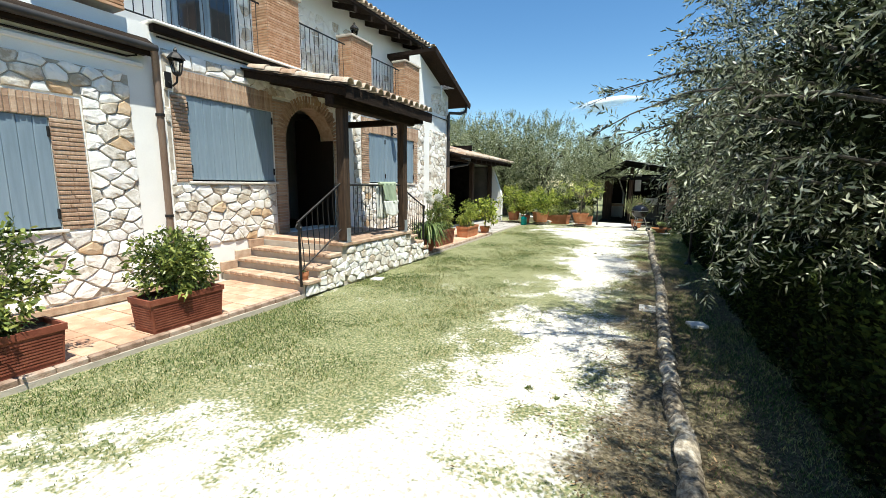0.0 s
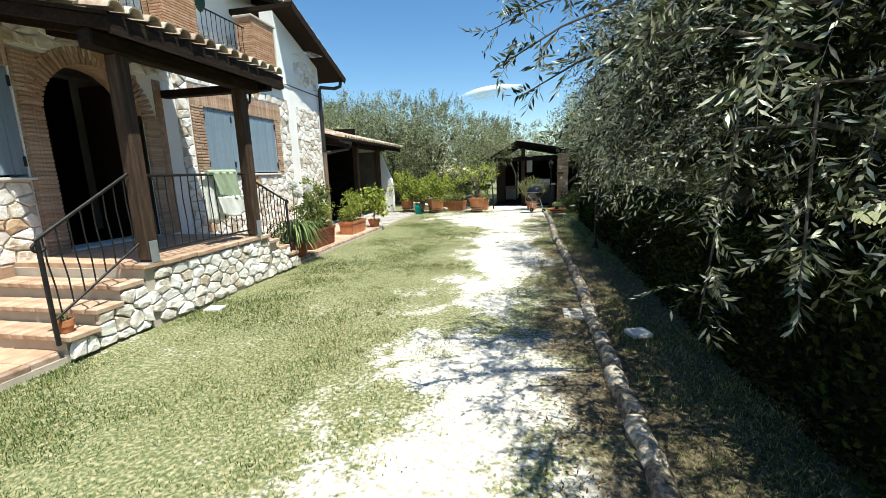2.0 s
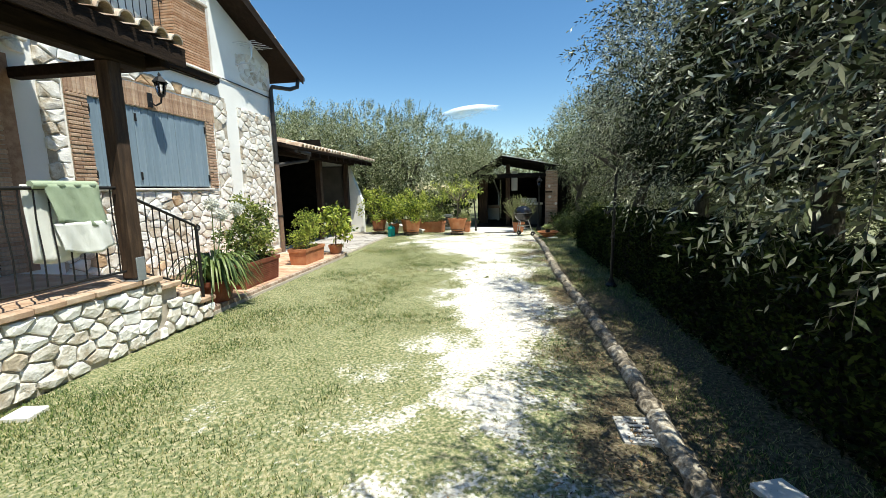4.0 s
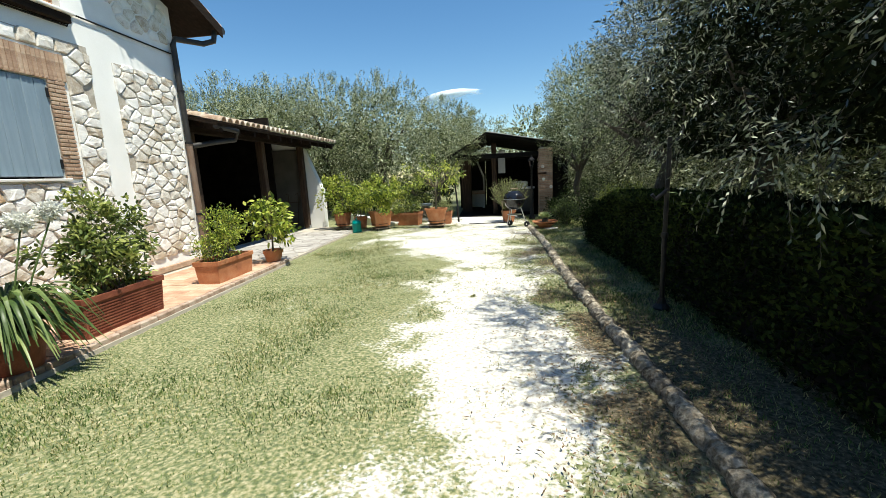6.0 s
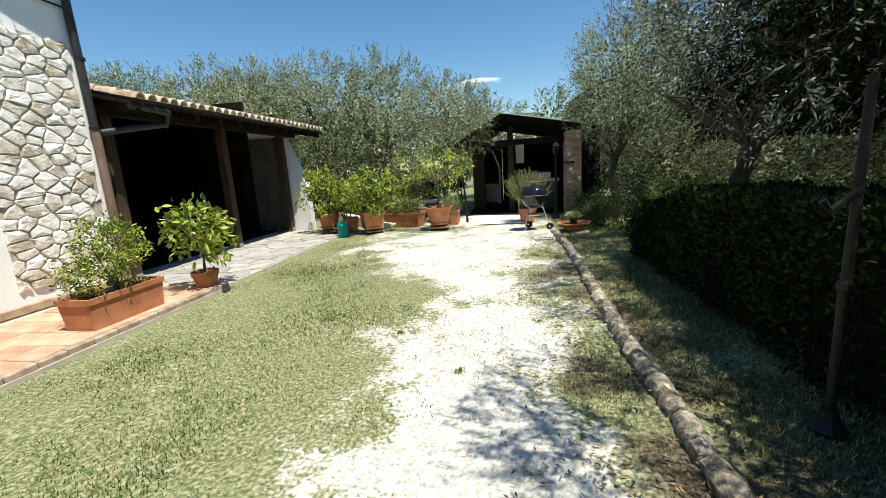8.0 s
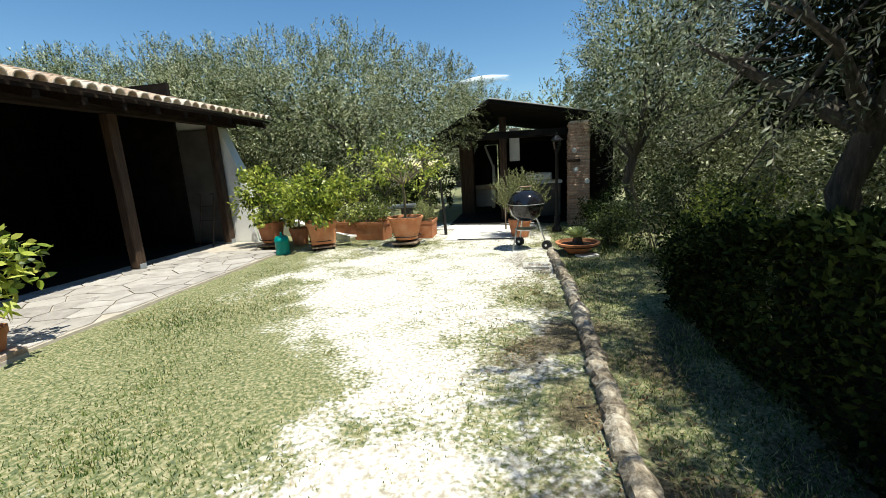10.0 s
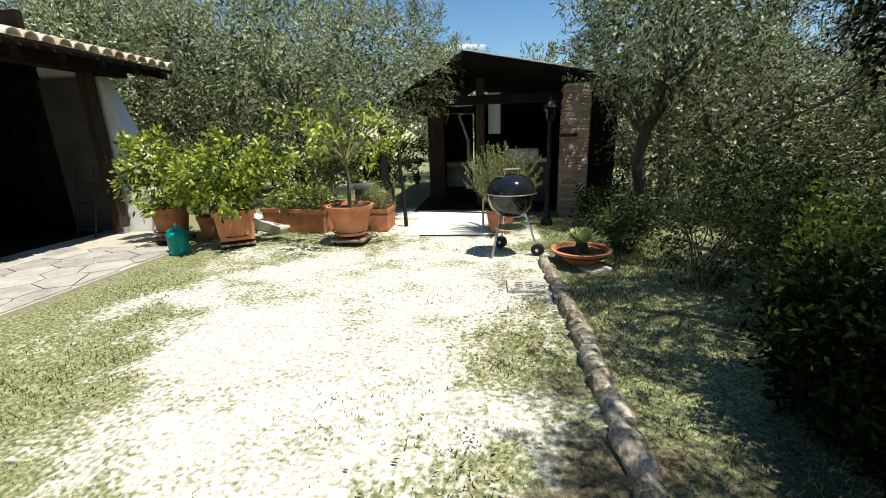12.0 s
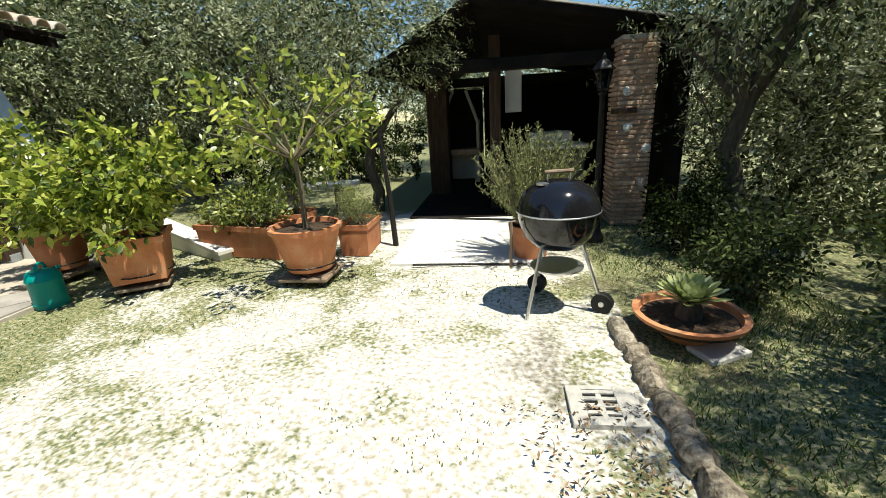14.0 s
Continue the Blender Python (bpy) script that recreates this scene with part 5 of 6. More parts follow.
part("tie_beam", Shape().box(-0.2, 20.95, 1.95, 3.5, 21.1, 2.1, 0.015), SHADE_DARK, barn)
part("tie_beam", Shape().box(-0.2, 23.6, 1.95, 3.5, 23.75, 2.1, 0.015), SHADE_DARK, barn)
for x, y, w in ((0.14, 23.4, 0.19), (1.2, 21.9, 0.085)):
    part("post", Shape().box(x - w, y - w, 0.0, x + w, y + w, 2.5 if x > 1 else 2.1, 0.015), WOOD, barn, "dark timber post")
part("hanging_panel", Shape().box(1.35, 22.2, 1.45, 1.6, 22.25, 2.25, 0.01), SLAB, barn, "pale panel hung under the roof")
part("counter", Shape().box(1.7, 22.3, 0.0, 2.6, 22.9, 0.85, 0.01), SHADE_RENDER, barn, "rendered masonry counter")
part("counter_top", Shape().box(1.66, 22.26, 0.852, 2.64, 22.94, 0.92, 0.01), SLAB, barn, "white stone counter top")
part("white_sink", Shape().box(1.75, 22.35, 0.922, 2.4, 22.8, 1.12, 0.03), SLAB, barn)
pillar = thing("brick_pillar", "square pillar of thin bricks and odd stones", "pillar")
part("core", Shape().box(2.64, 20.72, 0, 3.02, 21.1, 2.2), MORTAR, pillar)
rng = random.Random(8)
me = Shape().box(-0.5, -0.02, 0, 0.5, 0.02, 0.042, 0.005).mesh("brick", BRICK)
z = 0.02
while z < 2.14:
    cuts = [0.0, rng.uniform(0.3, 0.7), 1.0]
    for a, b in zip(cuts, cuts[1:]):
        o = new("brick", me)
        o.parent = pillar
        o.matrix_basis = Matrix.Translation((2.62 + 0.42 * (a + b) / 2, 20.715 + rng.uniform(-0.006, 0.006), z)) @ Matrix.Diagonal((0.42 * (b - a) - 0.008, 1, 1, 1))
        o = new("brick", me)
        o.parent = pillar
        o.matrix_basis = pose(2.635 + rng.uniform(-0.006, 0.006), 20.72 + 0.39 * (a + b) / 2, z, 0, 0, 90) @ Matrix.Diagonal((0.39 * (b - a) - 0.008, 1, 1, 1))
    z += 0.055
part("cap", Shape().box(2.56, 20.66, 1.36, 2.84, 20.75, 1.42, 0.01), WOOD, pillar)
for x, z in ((2.95, 0.55), (2.98, 0.95), (2.75, 1.2), (2.72, 1.6)):
    part("stone", Shape().lathe([(0.01, -0.02), (0.05, -0.015), (0.055, 0.01), (0.02, 0.03)], 7, 0, 0, 0), STONE, pillar).matrix_basis = pose(x, 20.7, z, 90)
oven = thing("brick_oven", "arched white-edged masonry barbecue with a pointed hood", "oven", (0.42, 24.6, 0))
part("base", Shape().box(-0.4, 0, 0, -0.3, 0.7, 0.62).box(0.3, 0, 0, 0.4, 0.7, 0.62).box(-0.3, 0.6, 0, 0.3, 0.7, 0.62), SLAB, oven, "white rendered legs")
part("hearth", Shape().box(-0.42, -0.02, 0.621, 0.42, 0.7, 0.75, 0.01), BRICK, oven)
part("cheek", Shape().box(-0.41, 0, 0.751, -0.35, 0.7, 1.35, 0.01), SLAB, oven)
part("cheek", Shape().box(0.35, 0, 0.751, 0.41, 0.7, 1.35, 0.01), SLAB, oven)
part("back", Shape().box(-0.32, 0.6, 0.751, 0.32, 0.7, 1.35), BLACK, oven)
# Hood coloured near black as the shade of the arched mouth.
part("hood", Shape().add([(-0.42, 0, 1.352), (0.42, 0, 1.352), (0.42, 0.7, 1.352), (-0.42, 0.7, 1.352), (-0.12, 0.25, 2.0), (0.12, 0.25, 2.0), (0.12, 0.55, 2.0), (-0.12, 0.55, 2.0)], [(0, 1, 5, 4), (1, 2, 6, 5), (2, 3, 7, 6), (3, 0, 4, 7), (4, 5, 6, 7), (0, 3, 2, 1)]), SHADE_DARK, oven, "tapering hood, near black for the shaded oven mouth")
for side in (-1, 1):
    part("hood_edge", Shape().tube([(side * 0.38, -0.02, 1.33), (side * 0.3, 0.03, 1.55), (side * 0.14, 0.2, 1.95)], 0.035, 6), SLAB, oven, "white edge of the arched mouth")
lp = thing("lamp_post", "black cast-iron lamp post with a lantern head", "lamp post", (2.3, 20.05, 0))
part("pole", Shape().lathe([(0.1, 0), (0.1, 0.06), (0.06, 0.12), (0.05, 0.3), (0.035, 0.34), (0.028, 1.55), (0.05, 1.58)], 10), IRON, lp, smooth=True)
lh = lantern("lantern_head", "", (2.3, 20.05, 1.6), 0, False)
for c in list(lh.children):
    c.parent = lp
    c.matrix_basis = Matrix.Translation((0, 0, 1.6))
bpy.data.objects.remove(lh)
pole = thing("garden_lamp_pole", "slim grey metal post with a collar beside the hedge", "post", (2.7, 11.3, 0))
part("base", Shape().lathe([(0.09, 0), (0.09, 0.02), (0.05, 0.06), (0.035, 0.12)], 10), IRON, pole)
part("shaft", Shape().tube([(0, 0, 0.1), (0, 0.0, 0.75)], 0.024, 10), IRON, pole, "dark grey metal shaft", True)
part("collar", Shape().lathe([(0.028, 0), (0.036, 0.015), (0.036, 0.045), (0.028, 0.06)], 10, 0, 0, 0.75), IRON, pole)
part("upper_shaft", Shape().tube([(0, 0, 0.8), (0.02, 0.02, 1.75)], 0.022, 10), IRON, pole, smooth=True)
part("hook", Shape().tube([(0.02, 0, 1.25), (-0.1, 0, 1.15), (-0.14, 0, 1.2)], 0.02, 6), IRON, pole)


# ---- pots and plants ----
def bush(parent, name, centre, size, count, length, width, mat, seed, clumps=30, clump_r=0.12, droop=0.0, stems=6, base=None, lo=-9):
    rng = np.random.default_rng(seed)
    v = leaves(count, centre, size, length, width, rng, clumps=clumps, clump_r=clump_r, droop=droop, shell=0.35, lo=lo)
    tagged(part(name, broad_leaf_mesh(name, v, mat), mat, parent), kind="stuff")
    s = Shape()
    bx, by, bz = base or (centre[0], centre[1], centre[2] - size[2])
    for k in range(stems):
        a = rng.uniform(0, 6.28)
        q = (centre[0] + math.cos(a) * size[0] * 0.7, centre[1] + math.sin(a) * size[1] * 0.7, centre[2] + size[2] * rng.uniform(0.0, 0.7))
        j = rng.uniform(-0.3, 0.3, 2)
        s.tube([(bx + j[0] * size[0], by + j[1] * size[1], bz), (bx * 0.6 + q[0] * 0.4, by * 0.6 + q[1] * 0.4, bz * 0.5 + q[2] * 0.5), q], [0.009, 0.006, 0.003], 5)
    tagged(part("stem", s, TWIG, parent, "thin woody stems"), kind="stuff")


def trough(y0, y1, x, h, label, seed, mat=BROWN_POT, ridged=True, plant=SHRUB, tall=0.55, count=2600, turn=0, z=0.1, w=0.38, leaf=(0.066, 0.028)):
    ln = y1 - y0
    t = thing("planter_trough", label, "planter", (x - w / 2, (y0 + y1) / 2, z), turn, group="planter troughs")
    def ring(sx, sy, zz):
        return [(-sx, -sy, zz), (sx, -sy, zz), (sx, sy, zz), (-sx, sy, zz)]
    a, b = w / 2, ln / 2
    s = Shape()
    prof = [(a * 0.86, b * 0.94, 0.0), (a * 0.96, b * 0.99, h - 0.06), (a * 1.04, b * 1.02, h - 0.06), (a * 1.05, b * 1.025, h), (a * 0.93, b * 0.97, h), (a * 0.92, b * 0.965, h - 0.05)]
    for q in prof:
        s.v.extend(ring(*q))
    for i in range(len(prof) - 1):
        for j in range(4):
            s.f.append((4 * i + j, 4 * i + (j + 1) % 4, 4 * i + 4 + (j + 1) % 4, 4 * i + 4 + j))
    s.f.append((3, 2, 1, 0))
    part("trough_body", s, mat, t)
    k = len(prof)
    part("soil", Shape().box(-a * 0.92, -b * 0.96, h - 0.08, a * 0.92, b * 0.96, h - 0.045), SOIL, t, "dark potting soil")
    if ridged:
        rs = Shape()
        for i in range(9):
            zz = 0.04 + i * (h - 0.12) / 9
            f = 0.86 + 0.1 * zz / (h - 0.06)
            g = 0.94 + 0.05 * zz / (h - 0.06)
            rs.box(a * f - 0.006, -b * g + 0.02, zz, a * f + 0.008, b * g - 0.02, zz + 0.014)
            rs.box(-a * f + 0.02, -b * g - 0.008, zz, a * f - 0.02, -b * g + 0.006, zz + 0.014)
        tagged(part("ribs", rs, mat, t), kind="stuff")
    bush(t, "foliage", (0, 0, h + tall * 0.5), (w * 0.62, ln * 0.52, tall * 0.55), count, leaf[0], leaf[1], plant, seed, clumps=60, clump_r=0.1, stems=10, base=(0, 0, h - 0.05))
    return t


trough(1.7, 2.65, -2.83, 0.36, "brown ribbed trough planted with a leafy shrub, on the pavement", 1, tall=0.85, count=3200)
trough(3.35, 4.18, -2.83, 0.37, "brown ribbed trough planted with a bushy evergreen, on the pavement", 2, tall=0.6, count=3400)
trough(10.3, 11.3, -2.92, 0.4, "brown ribbed trough with tall mixed shrubs, on the pavement", 3, tall=0.85, count=3800)
trough(12.35, 13.25, -2.95, 0.33, "plain terracotta trough with a rounded shrub, on the pavement", 4, mat=TERRACOTTA, ridged=False, plant=LEMON, tall=0.65, count=3400, leaf=(0.045, 0.018))


def pot(name, label, at, r, h, mat, rim=0.03, group="", taper=0.72):
    p = thing(name, label, "pot", at, group=group)
    part("pot_body", Shape().lathe([(r * taper, 0), (r * 0.94, h - rim * 2), (r, h - rim * 2), (r * 1.02, h), (r * 0.9, h), (r * 0.88, h - 0.05)], 28), mat, p, smooth=True)
    part("soil", Shape().lathe([(0.01, h - 0.06), (r * 0.9, h - 0.06), (r * 0.9, h - 0.045), (0.01, h - 0.035)], 20), SOIL, p, "dark soil")
    return p


def lemon_tree(p, h, top, size, count, seed, mat=LEMON, leaf=(0.088, 0.04), trunk_r=0.016, limbs=9):
    rng = np.random.default_rng(seed)
    s = Shape()
    fork = h + (top - h) * 0.42
    s.tube([(0, 0, h - 0.05), (0.015, 0.01, (h + fork) / 2), (0, 0, fork)], [trunk_r * 1.15, trunk_r, trunk_r * 0.85], 8)
    cz = top - size[2]
    for k in range(limbs):
        a = k * 0.7 + rng.uniform(-0.2, 0.2)
        q = (math.cos(a) * size[0] * 0.75, math.sin(a) * size[1] * 0.75, cz + size[2] * rng.uniform(-0.1, 0.75))
        part("branch", Shape().tube([(0, 0, fork - 0.02), (q[0] * 0.45, q[1] * 0.45, fork * 0.45 + q[2] * 0.55), q], [trunk_r * 0.6, trunk_r * 0.4, trunk_r * 0.2], 6), TWIG, p, smooth=True)
    part("trunk", s, TWIG, p, "slim upright trunk", True)
    v = leaves(count, (0, 0, cz), size, leaf[0], leaf[1], rng, clumps=46, clump_r=0.13, shell=0.4, droop=0.1)
    tagged(part("crown", broad_leaf_mesh("crown", v, mat), mat, p), kind="stuff")


p = pot("lemon_pot", "small terracotta pot with a young citrus bush at the pavement's corner", (-3.0, 13.98, 0.1), 0.17, 0.21, TERRACOTTA)
lemon_tree(p, 0.21, 1.12, (0.4, 0.4, 0.37), 760, 11, leaf=(0.11, 0.05))
p = pot("step_pot", "small terracotta pot on the bottom step", (-2.82, 5.5, 0.26), 0.07, 0.12, TERRACOTTA)
bush(p, "foliage", (0, 0, 0.14), (0.05, 0.05, 0.04), 60, 0.04, 0.015, SHRUB, 77, clumps=8, clump_r=0.03, stems=2)

# agapanthus: long arching leaves and tall flower heads
aga = pot("agapanthus_pot", "terracotta pot of agapanthus with strap leaves and white flower heads", (-2.98, 9.72, 0.1), 0.24, 0.3, BROWN_POT)
rng = random.Random(4)
s = Shape()
for k in range(150):
    a, ln, up = rng.uniform(0, 6.28), rng.uniform(0.32, 0.6), rng.uniform(0.15, 0.48)
    w = rng.uniform(0.015, 0.026)
    r0 = rng.uniform(0.0, 0.12)
    pts = []
    for i in range(7):
        t = i / 6
        rr = r0 + ln * t
        pts.append((rr, 0.3 + up * math.sin(t * 2.3) * 1.1 - 0.33 * t * t, w * (1 - 0.85 * t ** 3)))
    c, d = math.cos(a), math.sin(a)
    v = []
    for rr, zz, ww in pts:
        v += [(c * rr - d * ww, d * rr + c * ww, zz), (c * rr, d * rr, zz - ww * 0.4), (c * rr + d * ww, d * rr - c * ww, zz)]
    f = []
    for i in range(6):
        f += [(3 * i, 3 * i + 3, 3 * i + 4, 3 * i + 1), (3 * i + 1, 3 * i + 4, 3 * i + 5, 3 * i + 2)]
    s.add(v, f)
tagged(part("strap_leaves", s, STRAP, aga, smooth=True), kind="stuff")
rn = np.random.default_rng(9)
for k, (dx, dy, hh) in enumerate(((0.06, -0.02, 1.28), (0.12, 0.42, 1.2), (-0.05, 0.3, 1.12))):
    st = part("flower_stalk", Shape().tube([(0, 0.1 * k, 0.3), (dx * 0.6, dy * 0.5, hh * 0.6), (dx, dy, hh)], 0.007, 6), STRAP, aga, "tall bare green stalk")
    v = leaves(520, (dx, dy, hh + 0.06), (0.085, 0.085, 0.075), 0.045, 0.022, rn)
    tagged(part("flower_head", leaf_mesh("flower_head", [v], PETAL), PETAL, aga, "round white flower head"), kind="stuff")


def dolly(p, w, r):
    d = part("dolly", Shape().box(-w, -w, -0.075, w, w, -0.045, 0.005), OLD_WOOD, p, "wooden trolley with castors")
    for x in (-1, 1):
        for y in (-1, 1):
            part("castor", Shape().tube([(x * w * 0.8 - 0.015, y * w * 0.8, -0.1), (x * w * 0.8 + 0.015, y * w * 0.8, -0.1)], 0.026, 8), RUBBER, d)
    part("wire", Shape().tube([(r * math.cos(t * 0.5), r * math.sin(t * 0.5), 0.06) for t in range(14)], 0.008, 5), IRON, p, "rusty wire hoop")


def square_pot(label, at, w, h, turn, mat=ORANGE_POT):
    p = thing("square_pot", label, "pot", at, turn)
    s = Shape()
    prof = [(w * 0.8, 0), (w * 0.95, h - 0.06), (w * 1.03, h - 0.06), (w * 1.04, h), (w * 0.93, h), (w * 0.91, h - 0.06)]
    for a, z in prof:
        s.v.extend([(-a, -a, z), (a, -a, z), (a, a, z), (-a, a, z)])
    for i in range(len(prof) - 1):
        for j in range(4):
            s.f.append((4 * i + j, 4 * i + (j + 1) % 4, 4 * i + 4 + (j + 1) % 4, 4 * i + 4 + j))
    s.f.append((3, 2, 1, 0))
    part("pot_body", s, mat, p)
    part("soil", Shape().box(-w * 0.9, -w * 0.9, h - 0.07, w * 0.9, w * 0.9, h - 0.05), SOIL, p)
    return p


p = square_pot("square orange terracotta pot with a dense lemon bush, on castors", (-2.2, 18.74, 0.126), 0.265, 0.42, 32)
dolly(p, 0.22, 0.26)
lemon_tree(p, 0.42, 1.45, (0.72, 0.58, 0.52), 3800, 21)
p = pot("lemon_pot", "round orange terracotta pot with an open lemon tree, on castors", (-0.58, 18.95, 0.126), 0.335, 0.42, ORANGE_POT, 0.022, taper=0.64)
dolly(p, 0.24, 0.27)
lemon_tree(p, 0.42, 1.9, (1.0, 0.8, 0.56), 950, 22, leaf=(0.08, 0.036), trunk_r=0.024, limbs=17)
p = pot("lemon_pot", "brown terracotta pot with a lemon bush, on castors", (-3.45, 19.05, 0.126), 0.27, 0.4, TERRACOTTA)
dolly(p, 0.22, 0.25)
lemon_tree(p, 0.4, 1.5, (0.55, 0.55, 0.55), 2600, 23)
p = pot("lemon_pot", "small terracotta pot with a shrub behind the watering can", (-2.95, 19.25, 0.02), 0.2, 0.34, TERRACOTTA)
lemon_tree(p, 0.34, 1.2, (0.35, 0.35, 0.4), 1100, 24)
trough(19.2, 20.4, -1.55, 0.38, "long brown terracotta box with trailing herbs", 6, mat=TERRACOTTA, ridged=False, tall=0.3, count=1500, turn=78, z=0.0, w=0.4)
trough(19.6, 20.15, -0.2, 0.36, "terracotta box with feathery grey herbs beside the path", 7, mat=TERRACOTTA, ridged=False, plant=ROSEMARY, tall=0.38, count=2200, z=0.0, w=0.35, leaf=(0.05, 0.006))
p = pot("lemon_pot", "dark pot with a spreading shrub behind the lemon trees", (-1.45, 20.5, 0.0), 0.25, 0.35, TERRACOTTA)
lemon_tree(p, 0.35, 1.6, (0.6, 0.6, 0.55), 1800, 25, mat=SHRUB)
low = thing("low_wall", "low white masonry wall falling away behind the pots", "wall", (-3.0, 20.15, 0), -27)
part("wall_body", Shape().add([(-1.25, -0.1, -0.05), (1.2, -0.1, -0.05), (1.2, 0.1, -0.05), (-1.25, 0.1, -0.05), (-1.25, -0.09, 0.36), (1.2, -0.09, 0.07), (1.2, 0.09, 0.07), (-1.25, 0.09, 0.36)], [(0, 3, 2, 1), (4, 5, 6, 7), (0, 1, 5, 4), (1, 2, 6, 5), (2, 3, 7, 6), (3, 0, 4, 7)]), PLASTER, low, "white rendered masonry")
part("coping", Shape().add([(-1.27, -0.12, 0.365), (1.24, -0.12, 0.071), (1.24, 0.12, 0.071), (-1.27, 0.12, 0.365), (-1.27, -0.12, 0.405), (1.24, -0.12, 0.111), (1.24, 0.12, 0.111), (-1.27, 0.12, 0.405)], [(0, 3, 2, 1), (4, 5, 6, 7), (0, 1, 5, 4), (1, 2, 6, 5), (2, 3, 7, 6), (3, 0, 4, 7)]), SLAB, low, "pale sloping coping")
bench = thing("stone_bench", "pale stone slab bench on rough blocks behind the pots", "bench", (-1.9, 22.1, 0), 12)
part("seat", Shape().box(-0.75, -0.22, 0.4, 0.75, 0.22, 0.48, 0.02), SLAB, bench, "pale stone slab")
for x in (-0.5, 0.5):
    part("block", Shape().box(x - 0.15, -0.18, 0, x + 0.15, 0.18, 0.4, 0.03), KERB, bench)
stake = thing("stake", "dark iron stake beside the path", "stake", (0.0, 20.0, 0))
part("rod", Shape().tube([(0, 0, 0), (-0.02, 0, 0.6), (-0.08, 0.02, 1.3)], [0.035, 0.03, 0.02], 8), IRON, stake)

can = thing("watering_can", "teal plastic watering can with a hooped handle", "watering can", (-2.8, 18.32, 0.0), 115)
part("body", Shape().lathe([(0.115, 0), (0.128, 0.02), (0.13, 0.05), (0.124, 0.055), (0.124, 0.25), (0.131, 0.26), (0.126, 0.285), (0.11, 0.33), (0.09, 0.345), (0.03, 0.35)], 24), TEAL, can, smooth=True)
part("handle", Shape().tube([(-0.08, 0, 0.33), (-0.06, 0, 0.39), (0, 0, 0.41), (0.06, 0, 0.39), (0.085, 0, 0.33)], 0.013, 8), TEAL, can, smooth=True)
part("spout", Shape().tube([(0.12, 0, 0.06), (0.19, 0, 0.17), (0.25, 0, 0.31)], [0.022, 0.017, 0.014], 8), TEAL, can, smooth=True)

# kettle barbecue
grill = thing("kettle_barbecue", "black enamelled kettle barbecue on three aluminium legs", "barbecue", (1.65, 18.33, 0), 10)
part("bowl", Shape().lathe([(0.05, 0.47), (0.16, 0.5), (0.24, 0.58), (0.275, 0.68), (0.285, 0.755)], 32), ENAMEL, grill, smooth=True)
lid = part("lid", Shape().lathe([(0.292, 0.752), (0.288, 0.775), (0.272, 0.84), (0.23, 0.91), (0.15, 0.96), (0.05, 0.98), (0.01, 0.982)], 32), ENAMEL, grill, "glossy black domed lid", True)
part("lid_rim", Shape().tube([(0.291 * math.cos(t * math.pi / 16), 0.291 * math.sin(t * math.pi / 16), 0.757) for t in range(33)], 0.006, 6), CHROME, lid)
part("handle", Shape().tube([(-0.1, 0, 1.03), (0.1, 0, 1.03)], 0.015, 8), OLD_WOOD, lid, "pale wooden handle")
for x in (-0.08, 0.08):
    part("handle_bracket", Shape().tube([(x, 0, 0.96), (x, 0, 1.03)], 0.006, 6), CHROME, lid)
part("vent", Shape().lathe([(0.045, 0), (0.045, 0.01), (0.01, 0.014)], 14, -0.13, -0.06, 0.955), CHROME, lid)
feet = []
for a in (100, 215, 335):
    c, d = math.cos(radians(a)), math.sin(radians(a))
    w = 0.0 if a == 215 else 0.06
    part("leg", Shape().tube([(0.17 * c, 0.17 * d, 0.53), (0.33 * c, 0.33 * d, w)], 0.013, 8), CHROME, grill, "aluminium tube leg")
    feet.append((0.33 * c, 0.33 * d))
for q in (feet[0], feet[2]):
    wheel = part("wheel", Shape().tube([(q[0] - 0.02, q[1] - 0.03, 0.075), (q[0] + 0.02, q[1] + 0.02, 0.075)], 0.075, 18), RUBBER, grill, "black plastic wheel")
    part("hub", Shape().tube([(q[0] - 0.024, q[1] - 0.035, 0.075), (q[0] + 0.024, q[1] + 0.025, 0.075)], 0.02, 10), CHROME, wheel)
part("ash_tray", Shape().lathe([(0.01, 0.3), (0.19, 0.33), (0.195, 0.345), (0.02, 0.34)], 24), CHROME, grill, "round metal ash tray")
part("side_handle", Shape().tube([(-0.29, -0.02, 0.7), (-0.34, -0.02, 0.7), (-0.34, 0.0, 0.35)], 0.012, 6), OLD_WOOD, grill, "wooden tool hung from the rim")

# shallow bowl with an agave
bowl = pot("succulent_bowl", "wide shallow terracotta bowl with a rosette agave and soil", (2.4, 17.88, 0.02), 0.32, 0.17, ORANGE_POT, 0.012, taper=0.42)
s = Shape()
for k in range(64):
    a = k * 2.399
    t = k / 64
    tilt = radians(80 - 66 * t)
    ln = 0.215 - 0.05 * (1 - t)
    c, d = math.cos(a), math.sin(a)
    v = []
    for u, w in ((0, 0.018), (0.5, 0.032), (0.85, 0.018), (1, 0.001)):
        rr, zz = 0.02 + ln * u * math.cos(tilt), 0.24 + ln * u * math.sin(tilt)
        v += [(c * rr - d * w, d * rr + c * w, zz), (c * rr, d * rr, zz - 0.01 * (1 - u)), (c * rr + d * w, d * rr - c * w, zz)]
    f = []
    for i in range(3):
        f += [(3 * i, 3 * i + 3, 3 * i + 4, 3 * i + 1), (3 * i + 1, 3 * i + 4, 3 * i + 5, 3 * i + 2)]
    s.add(v, f)
